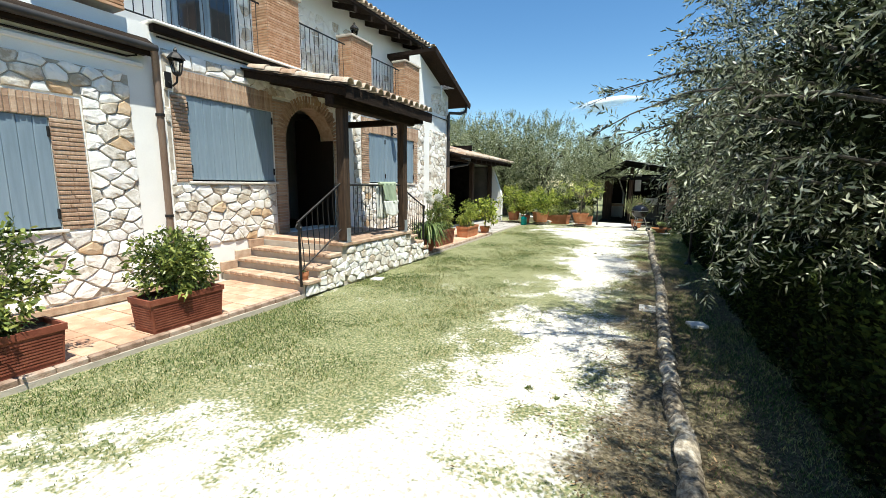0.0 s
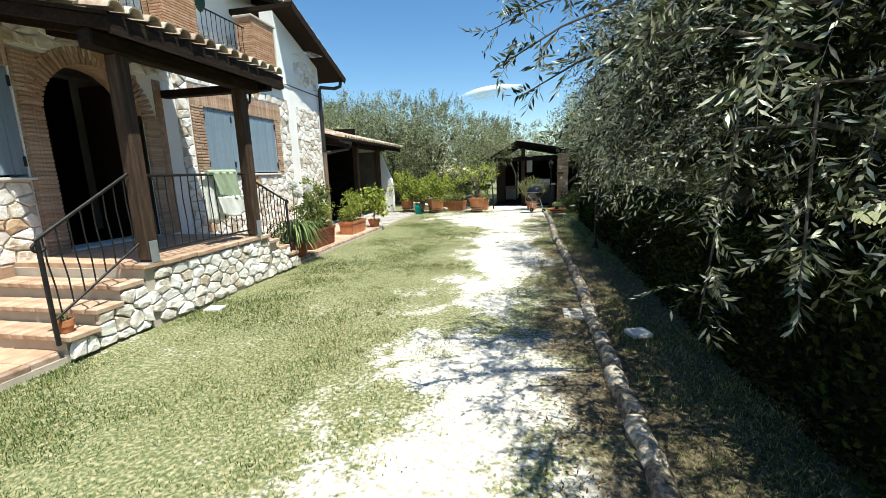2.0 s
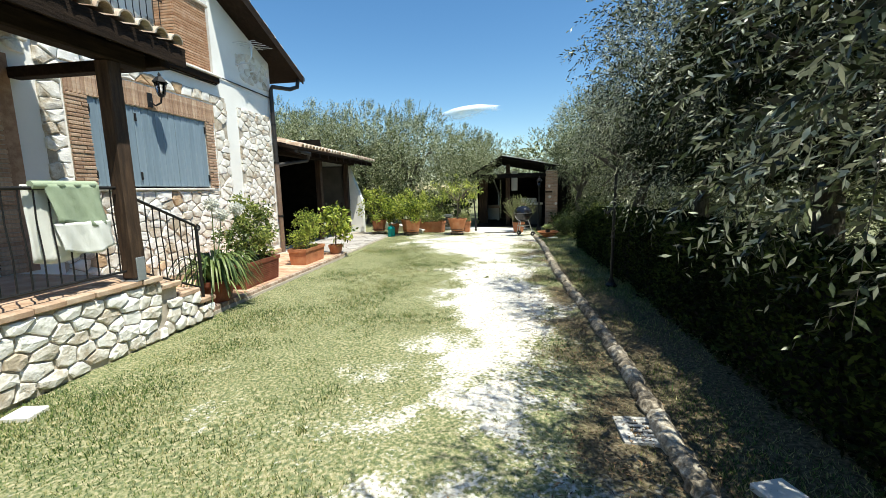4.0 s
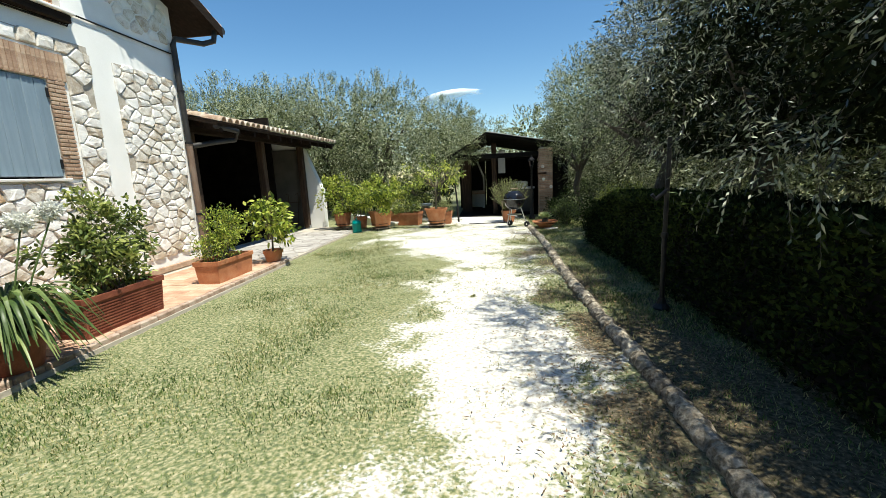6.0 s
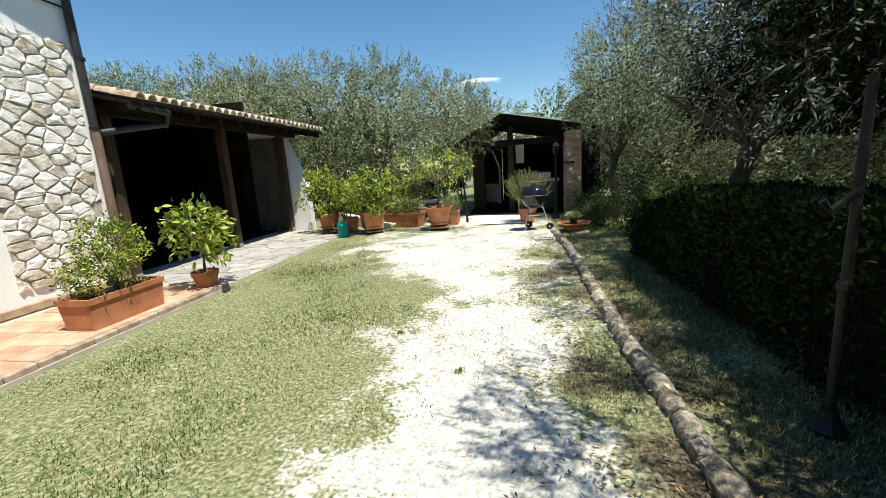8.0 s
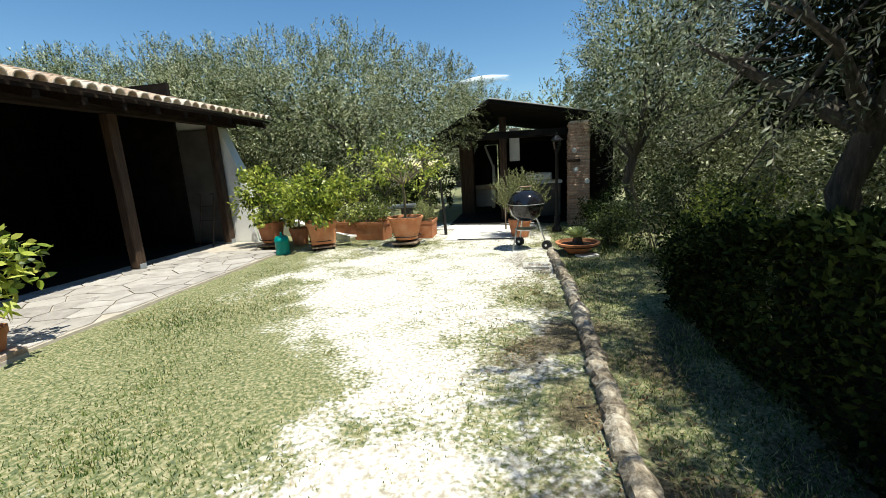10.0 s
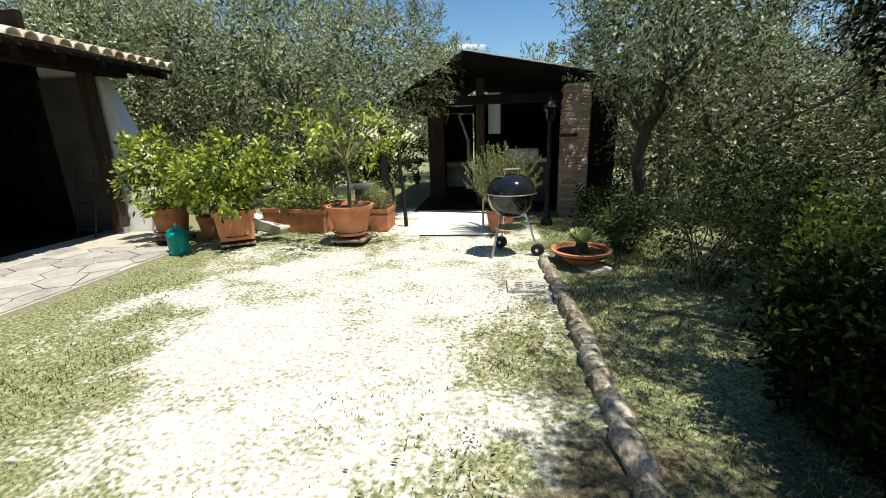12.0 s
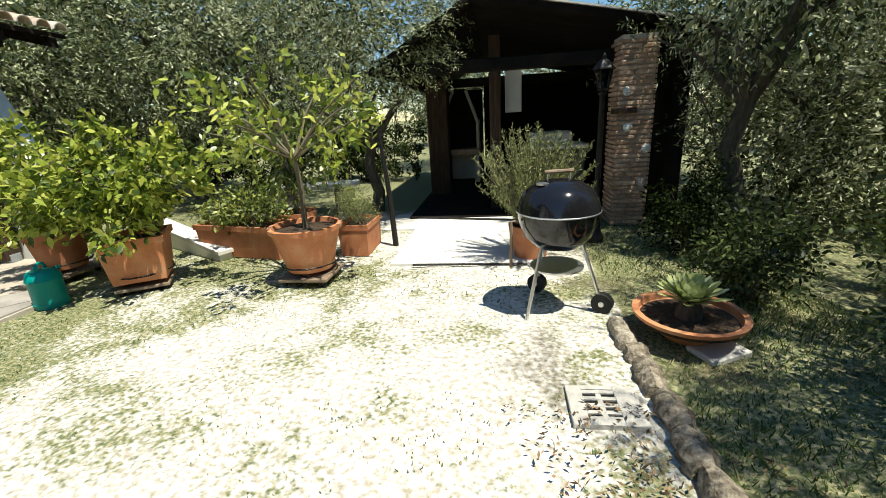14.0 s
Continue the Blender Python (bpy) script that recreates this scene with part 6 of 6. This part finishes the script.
part("root_crown", Shape().lathe([(0.08, 0.12), (0.075, 0.19), (0.045, 0.26)], 12), BARK, bowl, "dark stub of old leaves")
tagged(part("rosette", s, AGAVE, bowl, "spiky pale green rosette"), kind="stuff")

rose = pot("rosemary_pot", "terracotta pot with an upright rosemary bush", (1.55, 19.55, 0.0), 0.22, 0.35, TERRACOTTA)
rn = np.random.default_rng(31)
s = Shape()
vs = []
for k in range(150):
    a, lean = rn.uniform(0, 6.28), 0.62 * rn.random() ** 0.7
    top = Vector((math.cos(a) * lean, math.sin(a) * lean, rn.uniform(0.95, 1.42) - lean * 0.45))
    b = Vector((math.cos(a) * 0.08, math.sin(a) * 0.08, 0.33))
    s.tube([b, b.lerp(top, 0.55) + Vector((0, 0, 0.05)), top], [0.006, 0.005, 0.003], 4, False)
    m = 75
    t = rn.random(m) ** 0.7
    p0 = np.array(b)[None] * (1 - t)[:, None] + np.array(top)[None] * t[:, None] + rn.normal(size=(m, 3)) * 0.008
    d = rn.normal(size=(m, 3)) * 0.6 + np.array((0, 0, 0.8))
    d /= np.linalg.norm(d, axis=1)[:, None]
    sd = np.cross(d, rn.normal(size=(m, 3)))
    sd /= np.linalg.norm(sd, axis=1)[:, None]
    vs.append(np.stack([p0, p0 + d * 0.022 + sd * 0.005, p0 + d * 0.045, p0 + d * 0.022 - sd * 0.005], 1).reshape(-1, 3))
tagged(part("stem", s, TWIG, rose), kind="stuff")
tagged(part("needles", leaf_mesh("needles", vs, ROSEMARY), ROSEMARY, rose), kind="stuff")


# ---- hedge, shrubs and trees ----
def build_hedge():
    h = thing("hedge", "clipped hedge along the grass strip, leaves darkened for deep shade", "hedge")
    rn = np.random.default_rng(41)
    n = 95000
    y = rn.uniform(-1.5, 15.5, n)
    face = rn.random(n)
    top = 1.08 + 0.12 * (value_noise(y, y * 0, 1.3, 6) - 0.5) + 0.08 * (value_noise(y, y * 0, 5, 8) - 0.5) - 0.45 * step(13.6, 15.5, y)
    x = np.where(face < 0.45, 2.86 + 0.1 * value_noise(y, top * 3, 3, 2) + np.abs(rn.normal(size=n)) * 0.06, 2.85 + 0.95 * rn.random(n))
    z = np.where(face < 0.45, rn.random(n) ** 0.8 * top, top - np.abs(rn.normal(size=n)) * 0.06)
    p = np.stack([x, y, z], 1)
    d = rn.normal(size=(n, 3)) + np.array((-0.4, 0, 0.6))
    d /= np.linalg.norm(d, axis=1)[:, None]
    s = np.cross(d, rn.normal(size=(n, 3)))
    s /= np.linalg.norm(s, axis=1)[:, None]
    ln, wd = 0.055 * (0.7 + 0.6 * rn.random(n))[:, None], 0.014
    v = np.stack([p, p + d * ln * 0.5 + s * wd, p + d * ln, p + d * ln * 0.5 - s * wd], 1).reshape(-1, 3)
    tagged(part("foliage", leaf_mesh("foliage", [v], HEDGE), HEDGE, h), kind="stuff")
    # Solid black box in place of the shade between the inner branches.
    part("hedge_core", Shape().box(3.08, -1.5, 0, 3.7, 14.2, 0.8), BLACK, h, "black block standing for the shade inside the hedge")


build_hedge()


def shrub(label, at, size, count, seed, mat=SHRUB, leaf=(0.05, 0.02), clumps=50):
    s = thing("shrub", label, "shrub", at)
    bush(s, "foliage", (0, 0, size[2] * 1.05), size, count, leaf[0], leaf[1], mat, seed, clumps=clumps, clump_r=0.14, stems=9, base=(0, 0, 0))


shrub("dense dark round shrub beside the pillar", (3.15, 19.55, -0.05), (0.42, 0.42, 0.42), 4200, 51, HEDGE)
shrub("low green shrub behind the bowl", (3.02, 18.45, -0.05), (0.36, 0.36, 0.36), 3600, 52, WILD)
shrub("open twiggy dark shrub at the edge of the grass", (3.35, 17.15, -0.08), (0.5, 0.45, 0.7), 2800, 53, WILD, (0.045, 0.02))
shrub("loose shrub with yellow-green tips", (3.85, 16.1, -0.12), (0.62, 0.6, 0.6), 5200, 54, LEMON, (0.045, 0.018))
shrub("dark leggy shrub on the bank", (4.3, 17.6, -0.15), (0.45, 0.45, 0.6), 2200, 57, WILD)
shrub("loose shrub at the bank", (4.6, 18.6, -0.2), (0.6, 0.6, 0.55), 3200, 55)
for i, (x, y) in enumerate(((-8.2, 25.2), (-6.4, 26.0), (-4.6, 25.4), (-2.9, 26.2), (-1.6, 25.6), (4.6, 26.4))):
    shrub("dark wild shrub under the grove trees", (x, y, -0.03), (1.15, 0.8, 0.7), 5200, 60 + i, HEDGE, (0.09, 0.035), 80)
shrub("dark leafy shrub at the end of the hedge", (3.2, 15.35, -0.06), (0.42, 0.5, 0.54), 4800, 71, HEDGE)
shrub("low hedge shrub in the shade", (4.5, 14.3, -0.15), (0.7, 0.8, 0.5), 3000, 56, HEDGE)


def olive_meshes(k, size, height, tufts, leaf, reach, inner, lo=0.25, hang=0.55, rise=0.25, mat=OLIVE, core=0.63):
    """The crown, the shaded inner leaves, the twigs and the trunk of an olive tree. tufts: count, twigs in each, leaves on each twig."""
    rn = np.random.default_rng(60 + k)
    cz = height - size[2]
    outer, tw = boughs(*tufts, (0, 0, cz), size, leaf, reach, rn, lo, hang, rise)
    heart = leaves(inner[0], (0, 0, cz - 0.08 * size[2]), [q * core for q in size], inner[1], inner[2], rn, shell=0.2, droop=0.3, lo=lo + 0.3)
    crown = leaf_mesh("crown", [outer], mat)
    s = Shape()
    fork = cz - size[2] * 0.4
    s.tube([(0, 0, -0.3), (0.03, 0.02, 0.05), (0.1, 0.05, fork * 0.3), (-0.12, 0.08, fork * 0.7), (0.02, 0, fork)], [0.26, 0.19, 0.16, 0.14, 0.13], 10)
    for j in range(7):
        a = j * 0.9 + rn.uniform(-0.2, 0.2)
        q = Vector((math.cos(a) * size[0] * 0.62, math.sin(a) * size[1] * 0.62, cz + size[2] * rn.uniform(-0.2, 0.6)))
        b = Vector((0.02, 0, fork - 0.05))
        mid = b.lerp(q, 0.5) + Vector((rn.uniform(-0.2, 0.2), rn.uniform(-0.2, 0.2), 0.2))
        s.tube([b, b.lerp(mid, 0.5), mid, q], [0.09, 0.07, 0.045, 0.012], 7)
        for i in range(4):
            e = mid + Vector(rn.normal(size=3)) * 0.5
            s.tube([mid.lerp(q, i / 6), mid.lerp(e, 0.6), e], [0.02, 0.014, 0.005], 5)
    # Near crowns get the shade-dark copy inside; grove crowns keep their own leaf.
    return crown, leaf_mesh("inner_foliage", [heart], SHADE_LEAVES if mat is OLIVE else mat), leaf_mesh("twig_growth", [tw], BARK) if mat is OLIVE else None, s.mesh("trunk", BARK, True)


def olive(label, at, turn, meshes, scale=(1, 1, 1), group="olive trees", lean=(0, 0, 0)):
    t = thing("olive_tree", label, "tree", at, turn, group=group)
    for nm, me in zip(("crown", "inner_foliage", "twig_growth", "trunk"), meshes):
        if me is None:
            continue
        o = part(nm, me, None, t)
        o.scale = scale
        if nm != "trunk":
            o.location = lean
            tagged(o, kind="stuff")
    return t


NEAR_A = olive_meshes(0, (2.5, 2.5, 2.75), 5.7, (200, 15, 21), (0.06, 0.0175), 0.55, (24000, 0.09, 0.036), 1.35)
NEAR_B = olive_meshes(1, (2.4, 2.65, 2.65), 5.5, (200, 15, 21), (0.06, 0.0175), 0.55, (24000, 0.09, 0.036), 1.3)
MID = olive_meshes(4, (2.3, 2.3, 2.5), 5.6, (210, 12, 13), (0.085, 0.026), 0.55, (5200, 0.15, 0.06), 0.9, 0.4, 0.4, LIT_OLIVE, 0.8)
FAR_A = olive_meshes(2, (2.6, 2.4, 2.7), 6.0, (170, 8, 10), (0.13, 0.038), 0.65, (2600, 0.2, 0.08), 0.5, 0.35, 0.45, LIT_OLIVE, 0.8)
FAR_B = olive_meshes(3, (2.4, 2.3, 2.4), 5.4, (170, 8, 10), (0.13, 0.038), 0.65, (2600, 0.2, 0.08), 0.5, 0.35, 0.45, LIT_OLIVE, 0.8)
DISTANT = olive_meshes(5, (2.5, 2.4, 2.6), 5.8, (110, 6, 8), (0.2, 0.062), 0.7, (900, 0.34, 0.15), 0.5, 0.35, 0.45, LIT_OLIVE, 0.8)
lab = "old olive tree with a dark crooked trunk and dense silvery foliage"
olive(lab, (5.0, 1.9, -0.15), 20, NEAR_B)
olive(lab, (5.4, -1.6, -0.1), 140, FAR_A)
over = olive(lab, (4.35, 5.9, -0.15), 0, NEAR_B, (1.0, 1.0, 1.0), lean=(-0.15, 0, -0.15))
# branches that reach out over the drive and hang beside it, from the crown
rn = np.random.default_rng(77)
for mid, tip, k in (((1.95, 5.2, 2.5), (1.14, 4.95, 2.1), 24), ((2.0, 5.3, 2.3), (1.28, 5.07, 1.98), 22), ((1.9, 5.8, 2.8), (1.05, 5.8, 2.55), 24), ((2.35, 5.0, 1.75), (2.15, 4.75, 0.85), 30), ((2.5, 4.7, 1.9), (2.3, 4.3, 1.0), 30), ((2.3, 4.5, 2.3), (1.95, 4.1, 1.75), 30), ((2.2, 5.0, 2.5), (1.8, 4.7, 2.1), 30)):
    m, e = Vector(mid) - Vector((4.35, 5.9, -0.15)), Vector(tip) - Vector((4.35, 5.9, -0.15))
    root = m + Vector((0.9, 0.15, -0.1))
    pts = [root, root.lerp(m, 0.6) + Vector((0, 0, 0.06)), m, m.lerp(e, 0.55) + Vector((0, 0, 0.04)), e]
    br = part("hanging_branch", Shape().tube(pts, [0.016, 0.012, 0.009, 0.006, 0.003], 6), BARK, over, "thin drooping branch", True)
    lv, tw = branch_leaves([tuple(q) for q in pts], k, 14, (0.062, 0.0155), 0.24, rn)
    tagged(part("foliage", leaf_mesh("foliage", [lv], OLIVE), OLIVE, br), kind="stuff")
    tagged(part("twig_growth", leaf_mesh("twig_growth", [tw], BARK), BARK, br), kind="stuff")
olive(lab, (4.5, 9.7, -0.1), 250, NEAR_A, (1, 1, 1.04))
olive(lab, (4.95, 13.4, -0.1), 60, NEAR_A, (0.96, 0.96, 1.02))
olive(lab, (4.49, 15.65, -0.2), 0, NEAR_A, (0.9, 0.9, 0.94), lean=(0.85, 0.9, 0.3))
olive("old olive tree with a dark leaning trunk and silvery foliage", (3.75, 20.2, -0.1), 0, MID, (0.64, 0.64, 0.72), lean=(0.25, -0.1, 0.95))
bank = "silvery olive growing low on the bank"
for i, (x, y) in enumerate(((6.9, 21.4), (7.2, 18.6), (5.4, 21.6), (7.6, 15.4))):
    olive(bank, (x, y, -0.4), i * 61, MID, (0.8, 0.8, 0.74), lean=(0, 0, -0.75))
side = "grey-green olive tree behind the hedge"
for i, (x, y) in enumerate(((8.0, 0.5), (8.3, 5.0), (8.4, 9.5), (8.6, 14.0), (9.6, 20.5), (5.8, 24.6), (12.5, 17.0), (12.5, 8.0), (13.5, 24.0))):
    olive(side, (x, y, -0.5), i * 77, FAR_A if i % 2 else FAR_B)
back = "tall olive tree in the grove behind the shed"
for i, (x, y, sc) in enumerate(((-17, 26, 1.1), (-13.8, 25.0, 1.1), (-10.8, 25.2, 1.1), (-8.0, 24.6, 1.03), (-12, 22.4, 0.93), (-15, 21.5, 0.93), (-20, 23, 1.0))):
    olive(back, (x, y, 0), i * 67, MID if i in (1, 2, 3, 4) else FAR_A, (sc, sc, sc), "grove trees")
for i, (x, y, sc, sz) in enumerate(((-5.4, 23.9, 1.0, 0.98), (-3.1, 23.3, 0.9, 0.94), (-7.2, 22.2, 0.9, 0.88), (0.2, 28.5, 0.9, 0.8))):
    olive(back, (x, y, 0), i * 83, MID, (sc, sc, sz), "grove trees")
olive("spreading olive tree beside the path", (-0.8, 22.0, 0), 0, MID, (0.6, 0.58, 0.52), "grove trees", (0.2, -0.9, 1.05))
for i in range(9):
    olive("distant grey-green olive tree in the grove", (-24 + i * 5.2 + (i % 3), 35 + (i * 7) % 8, 0), i * 50, DISTANT, (1.1, 1.1, 1.0), "far grove")
for i in range(3):
    olive("olive tree growing behind the drive", (-5 + i * 5.5, -9 - (i * 3) % 4, 0), i * 70, DISTANT, group="far grove")


# ---- stones in the walls, pavers, flags: single pieces ----
def clip_poly(poly, px, py, nx, ny):
    """Keep the part of a polygon on the side of a line away from its normal."""
    out = []
    for i, (ax, ay) in enumerate(poly):
        bx, by = poly[(i + 1) % len(poly)]
        da, db = (ax - px) * nx + (ay - py) * ny, (bx - px) * nx + (by - py) * ny
        if da <= 0:
            out.append((ax, ay))
        if (da < 0 < db) or (db < 0 < da):
            t = da / (da - db)
            out.append((ax + (bx - ax) * t, ay + (by - ay) * t))
    return out


def cells(u0, u1, w0, w1, size, seed, gap, squash=0.75, holes=()):
    """Irregular stone outlines that fill a rectangle, less its holes."""
    rng = random.Random(seed)
    nu, nw = max(1, round((u1 - u0) / size)), max(1, round((w1 - w0) / (size * squash)))
    pts = {}
    for i in range(-1, nu + 1):
        for j in range(-1, nw + 1):
            pts[i, j] = (u0 + (i + 0.5 + 0.5 * (j % 2) - 0.25 + rng.uniform(-0.36, 0.36)) * (u1 - u0) / nu, w0 + (j + 0.5 + rng.uniform(-0.36, 0.36)) * (w1 - w0) / nw)
    pts = {k: (x, y) for k, (x, y) in pts.items() if not any(a < x < b and c < y < d for a, b, c, d in holes)}
    made = []
    for (i, j), (x, y) in pts.items():
        if not (u0 < x < u1 and w0 < y < w1):
            continue
        poly = [(u0 + gap / 2, w0 + gap / 2), (u1 - gap / 2, w0 + gap / 2), (u1 - gap / 2, w1 - gap / 2), (u0 + gap / 2, w1 - gap / 2)]
        for di in range(-2, 3):
            for dj in range(-2, 3):
                q = pts.get((i + di, j + dj))
                if q and (di or dj) and poly:
                    dx, dy = q[0] - x, q[1] - y
                    ln = math.hypot(dx, dy) or 1
                    poly = clip_poly(poly, x + dx / 2 - dx / ln * gap / 2, y + dy / 2 - dy / ln * gap / 2, dx / ln, dy / ln)
        for a, b, c, d in holes:
            if poly and min(p[0] for p in poly) < b and max(p[0] for p in poly) > a and min(p[1] for p in poly) < d and max(p[1] for p in poly) > c:
                best = max(((a - x, (a, y, 1, 0)), (x - b, (b, y, -1, 0)), (c - y, (x, c, 0, 1)), (y - d, (x, d, 0, -1))))
                poly = clip_poly(poly, *best[1])
        if len(poly) >= 3:
            area = abs(sum(p[0] * q[1] - q[0] * p[1] for p, q in zip(poly, poly[1:] + poly[:1]))) / 2
            if area > 0.002:
                made.append(poly)
    return made


def stone_shape(poly, depth, rng, place):
    """A rounded stone on an outline: sides, a shoulder and an uneven face. place maps (u, w, out) to the world."""
    fine = []
    for i, p in enumerate(poly):
        q = poly[(i + 1) % len(poly)]
        fine.append(p)
        if math.hypot(q[0] - p[0], q[1] - p[1]) > 0.09:
            fine.append(((p[0] + q[0]) / 2 + rng.uniform(-0.008, 0.008), (p[1] + q[1]) / 2 + rng.uniform(-0.008, 0.008)))
    cx, cy = sum(p[0] for p in fine) / len(fine), sum(p[1] for p in fine) / len(fine)
    n = len(fine)
    s = Shape()
    for f, h in ((0.99, -0.01), (0.96, depth * 0.6), (0.85, depth)):
        for p in fine:
            k = f + (rng.uniform(-0.06, 0.02) if h > 0 else 0)
            s.v.append(place(cx + (p[0] - cx) * k, cy + (p[1] - cy) * k, h * (rng.uniform(0.75, 1.15) if h > 0 else 1)))
    s.v.append(place(cx, cy, depth * rng.uniform(0.95, 1.2)))
    for r in range(2):
        for i in range(n):
            s.f.append((r * n + i, r * n + (i + 1) % n, (r + 1) * n + (i + 1) % n, (r + 1) * n + i))
    for i in range(n):
        s.f.append((2 * n + i, 2 * n + (i + 1) % n, 3 * n))
    return s


def lay_stones(parent, polys, depth, seed, place, mat, mat_rest, name, limit, near, odd=None):
    rng = random.Random(seed)
    order = sorted(polys, key=lambda q: near(q[0]))
    rest = Shape()
    for i, q in enumerate(order):
        s = stone_shape(q, depth * rng.uniform(0.7, 1.3), rng, place)
        if i < limit:
            part(name, s, odd if odd and rng.random() < 0.07 else mat, parent)
        else:
            rest.add(s.v, s.f)
    if rest.v:
        tagged(part(name + "_rest", rest, mat_rest, parent), kind="stuff")


def flat_cells(u0, u1, w0, w1, size, seed, gap, squash=0.75, holes=(), k=1.4):
    """Outlines of stones laid on their long side."""
    tall = cells(u0, u1, w0 * k, w1 * k, size, seed, gap, squash, [(a, b, c * k, d * k) for a, b, c, d in holes])
    return [[(a, b / k) for a, b in q] for q in tall]


def on_front(u, w, o):
    return (WX + o, u, w)


front = []
front += flat_cells(-2.6, 4.3, 0.22, 3.08, 0.25, 1, 0.01, holes=[(1.42, 3.75, 1.08, 2.69)])
front += flat_cells(4.74, 6.66, 0.68, 3.55, 0.25, 2, 0.01, holes=[(4.8, 6.68, 1.64, 3.32)])
front += flat_cells(6.3, 9.0, 3.24, 3.55, 0.24, 6, 0.012)
front += flat_cells(9.02, 12.55, 0.22, 3.5, 0.25, 3, 0.01, holes=[(9.3, 12.16, 1.64, 3.31), (8.9, 9.32, 0.1, 0.45)])
front += flat_cells(12.9, 14.15, 0.35, 3.4, 0.23, 4, 0.014)
part("stone_bed", wall_sheet(WX + 0.001, WX + 0.006, -2.6, 4.29, 0.23, 3.06, [(1.42, 3.75, 1.08, 2.69)]), JOINT, house, "pale rough mortar between stones")
part("stone_bed", wall_sheet(WX + 0.001, WX + 0.006, 4.75, 6.65, 0.69, 3.53, [(4.8, 6.65, 1.64, 3.32)]), JOINT, house)
part("stone_bed", wall_sheet(WX + 0.001, WX + 0.006, 9.04, 12.53, 0.23, 3.48, [(9.3, 12.16, 1.64, 3.31)]), JOINT, house)
part("stone_bed", Shape().box(WX + 0.001, 12.92, 0.37, WX + 0.006, 14.13, 3.38), JOINT, house)
lay_stones(wall_front, front, 0.03, 5, on_front, STONE, STONE_ISLE, "stone", 300, lambda p: abs(p[0] - 7.0), OCHRE_STONE)
lay_stones(house, cells(13.0, 14.2, 3.95, 4.6, 0.22, 7, 0.02), 0.025, 8, on_front, STONE, STONE_ISLE, "gable_stone", 300, lambda p: p[0])
lay_stones(house, cells(7.0, 10.6, 3.9, 5.7, 0.26, 9, 0.014) + cells(10.6, 12.4, 3.9, 4.95, 0.26, 19, 0.014), 0.03, 10, lambda u, w, o: (-5.7 + o, u, w), OCHRE_STONE, STONE_ISLE, "balcony_stone", 0, lambda p: p[0])
terr = flat_cells(6.28, 8.5, 0.02, TZ - 0.07, 0.21, 12, 0.014, 0.8) + cells(8.5, 9.3, 0.02, 0.42, 0.17, 13, 0.014, 0.8, holes=[(9.05, 9.4, 0.2, 0.6)]) + cells(5.42, 6.28, 0.02, 0.5, 0.17, 14, 0.014, 0.8, holes=[(5.3, 5.7, 0.2, 0.6), (5.3, 5.98, 0.36, 0.6)])
lay_stones(terrace, terr, 0.035, 15, lambda u, w, o: (TX - 0.02 + o, u, w), STONE, STONE_ISLE, "stone", 300, lambda p: p[0])

# pavers: square terracotta tiles, then the brick edge
tile = Shape().box(-0.145, -0.145, -0.006, 0.145, 0.145, 0.008, 0.004).mesh("paver", PAVER)
rng = random.Random(33)
for i in range(5):
    for j in range(56):
        y = -2.5 + j * 0.3
        x = -3.02 - i * 0.3
        if y > 14.0 or (x < -2.6 and 5.45 < y < 9.25):
            continue
        o = new("paver", tile)
        o.parent = pave
        o.matrix_basis = pose(x, y, 0.092 + rng.uniform(-0.003, 0.003), rng.uniform(-0.5, 0.5), rng.uniform(-0.5, 0.5), rng.uniform(-0.7, 0.7))
edge_row(pave, -2.865, -2.79, -2.0, 5.4, 0.035, 0.1, "y", 0.24, "edging_brick", EDGE, 34)
edge_row(pave, -2.865, -2.79, 9.3, 14.15, 0.035, 0.1, "y", 0.24, "edging_brick", EDGE, 35)
part("foundation", Shape().box(-2.8, -2.0, -0.05, -2.775, 14.13, 0.045), MORTAR, pave)
flags = cells(-5.2, -2.92, 14.2, 18.55, 0.42, 61, 0.018, 0.8)
rng = random.Random(62)
for q in flags:
    if q[0][0] < -5.4:
        continue
    s = Shape()
    n = len(q)
    h = 0.045 + rng.uniform(-0.003, 0.003)
    s.v = [(a, b, 0.02) for a, b in q] + [(a, b, h) for a, b in q]
    s.f = [tuple(range(n, 2 * n))] + [(i, (i + 1) % n, n + (i + 1) % n, n + i) for i in range(n)]
    part("flagstone", s, FLAG, court)
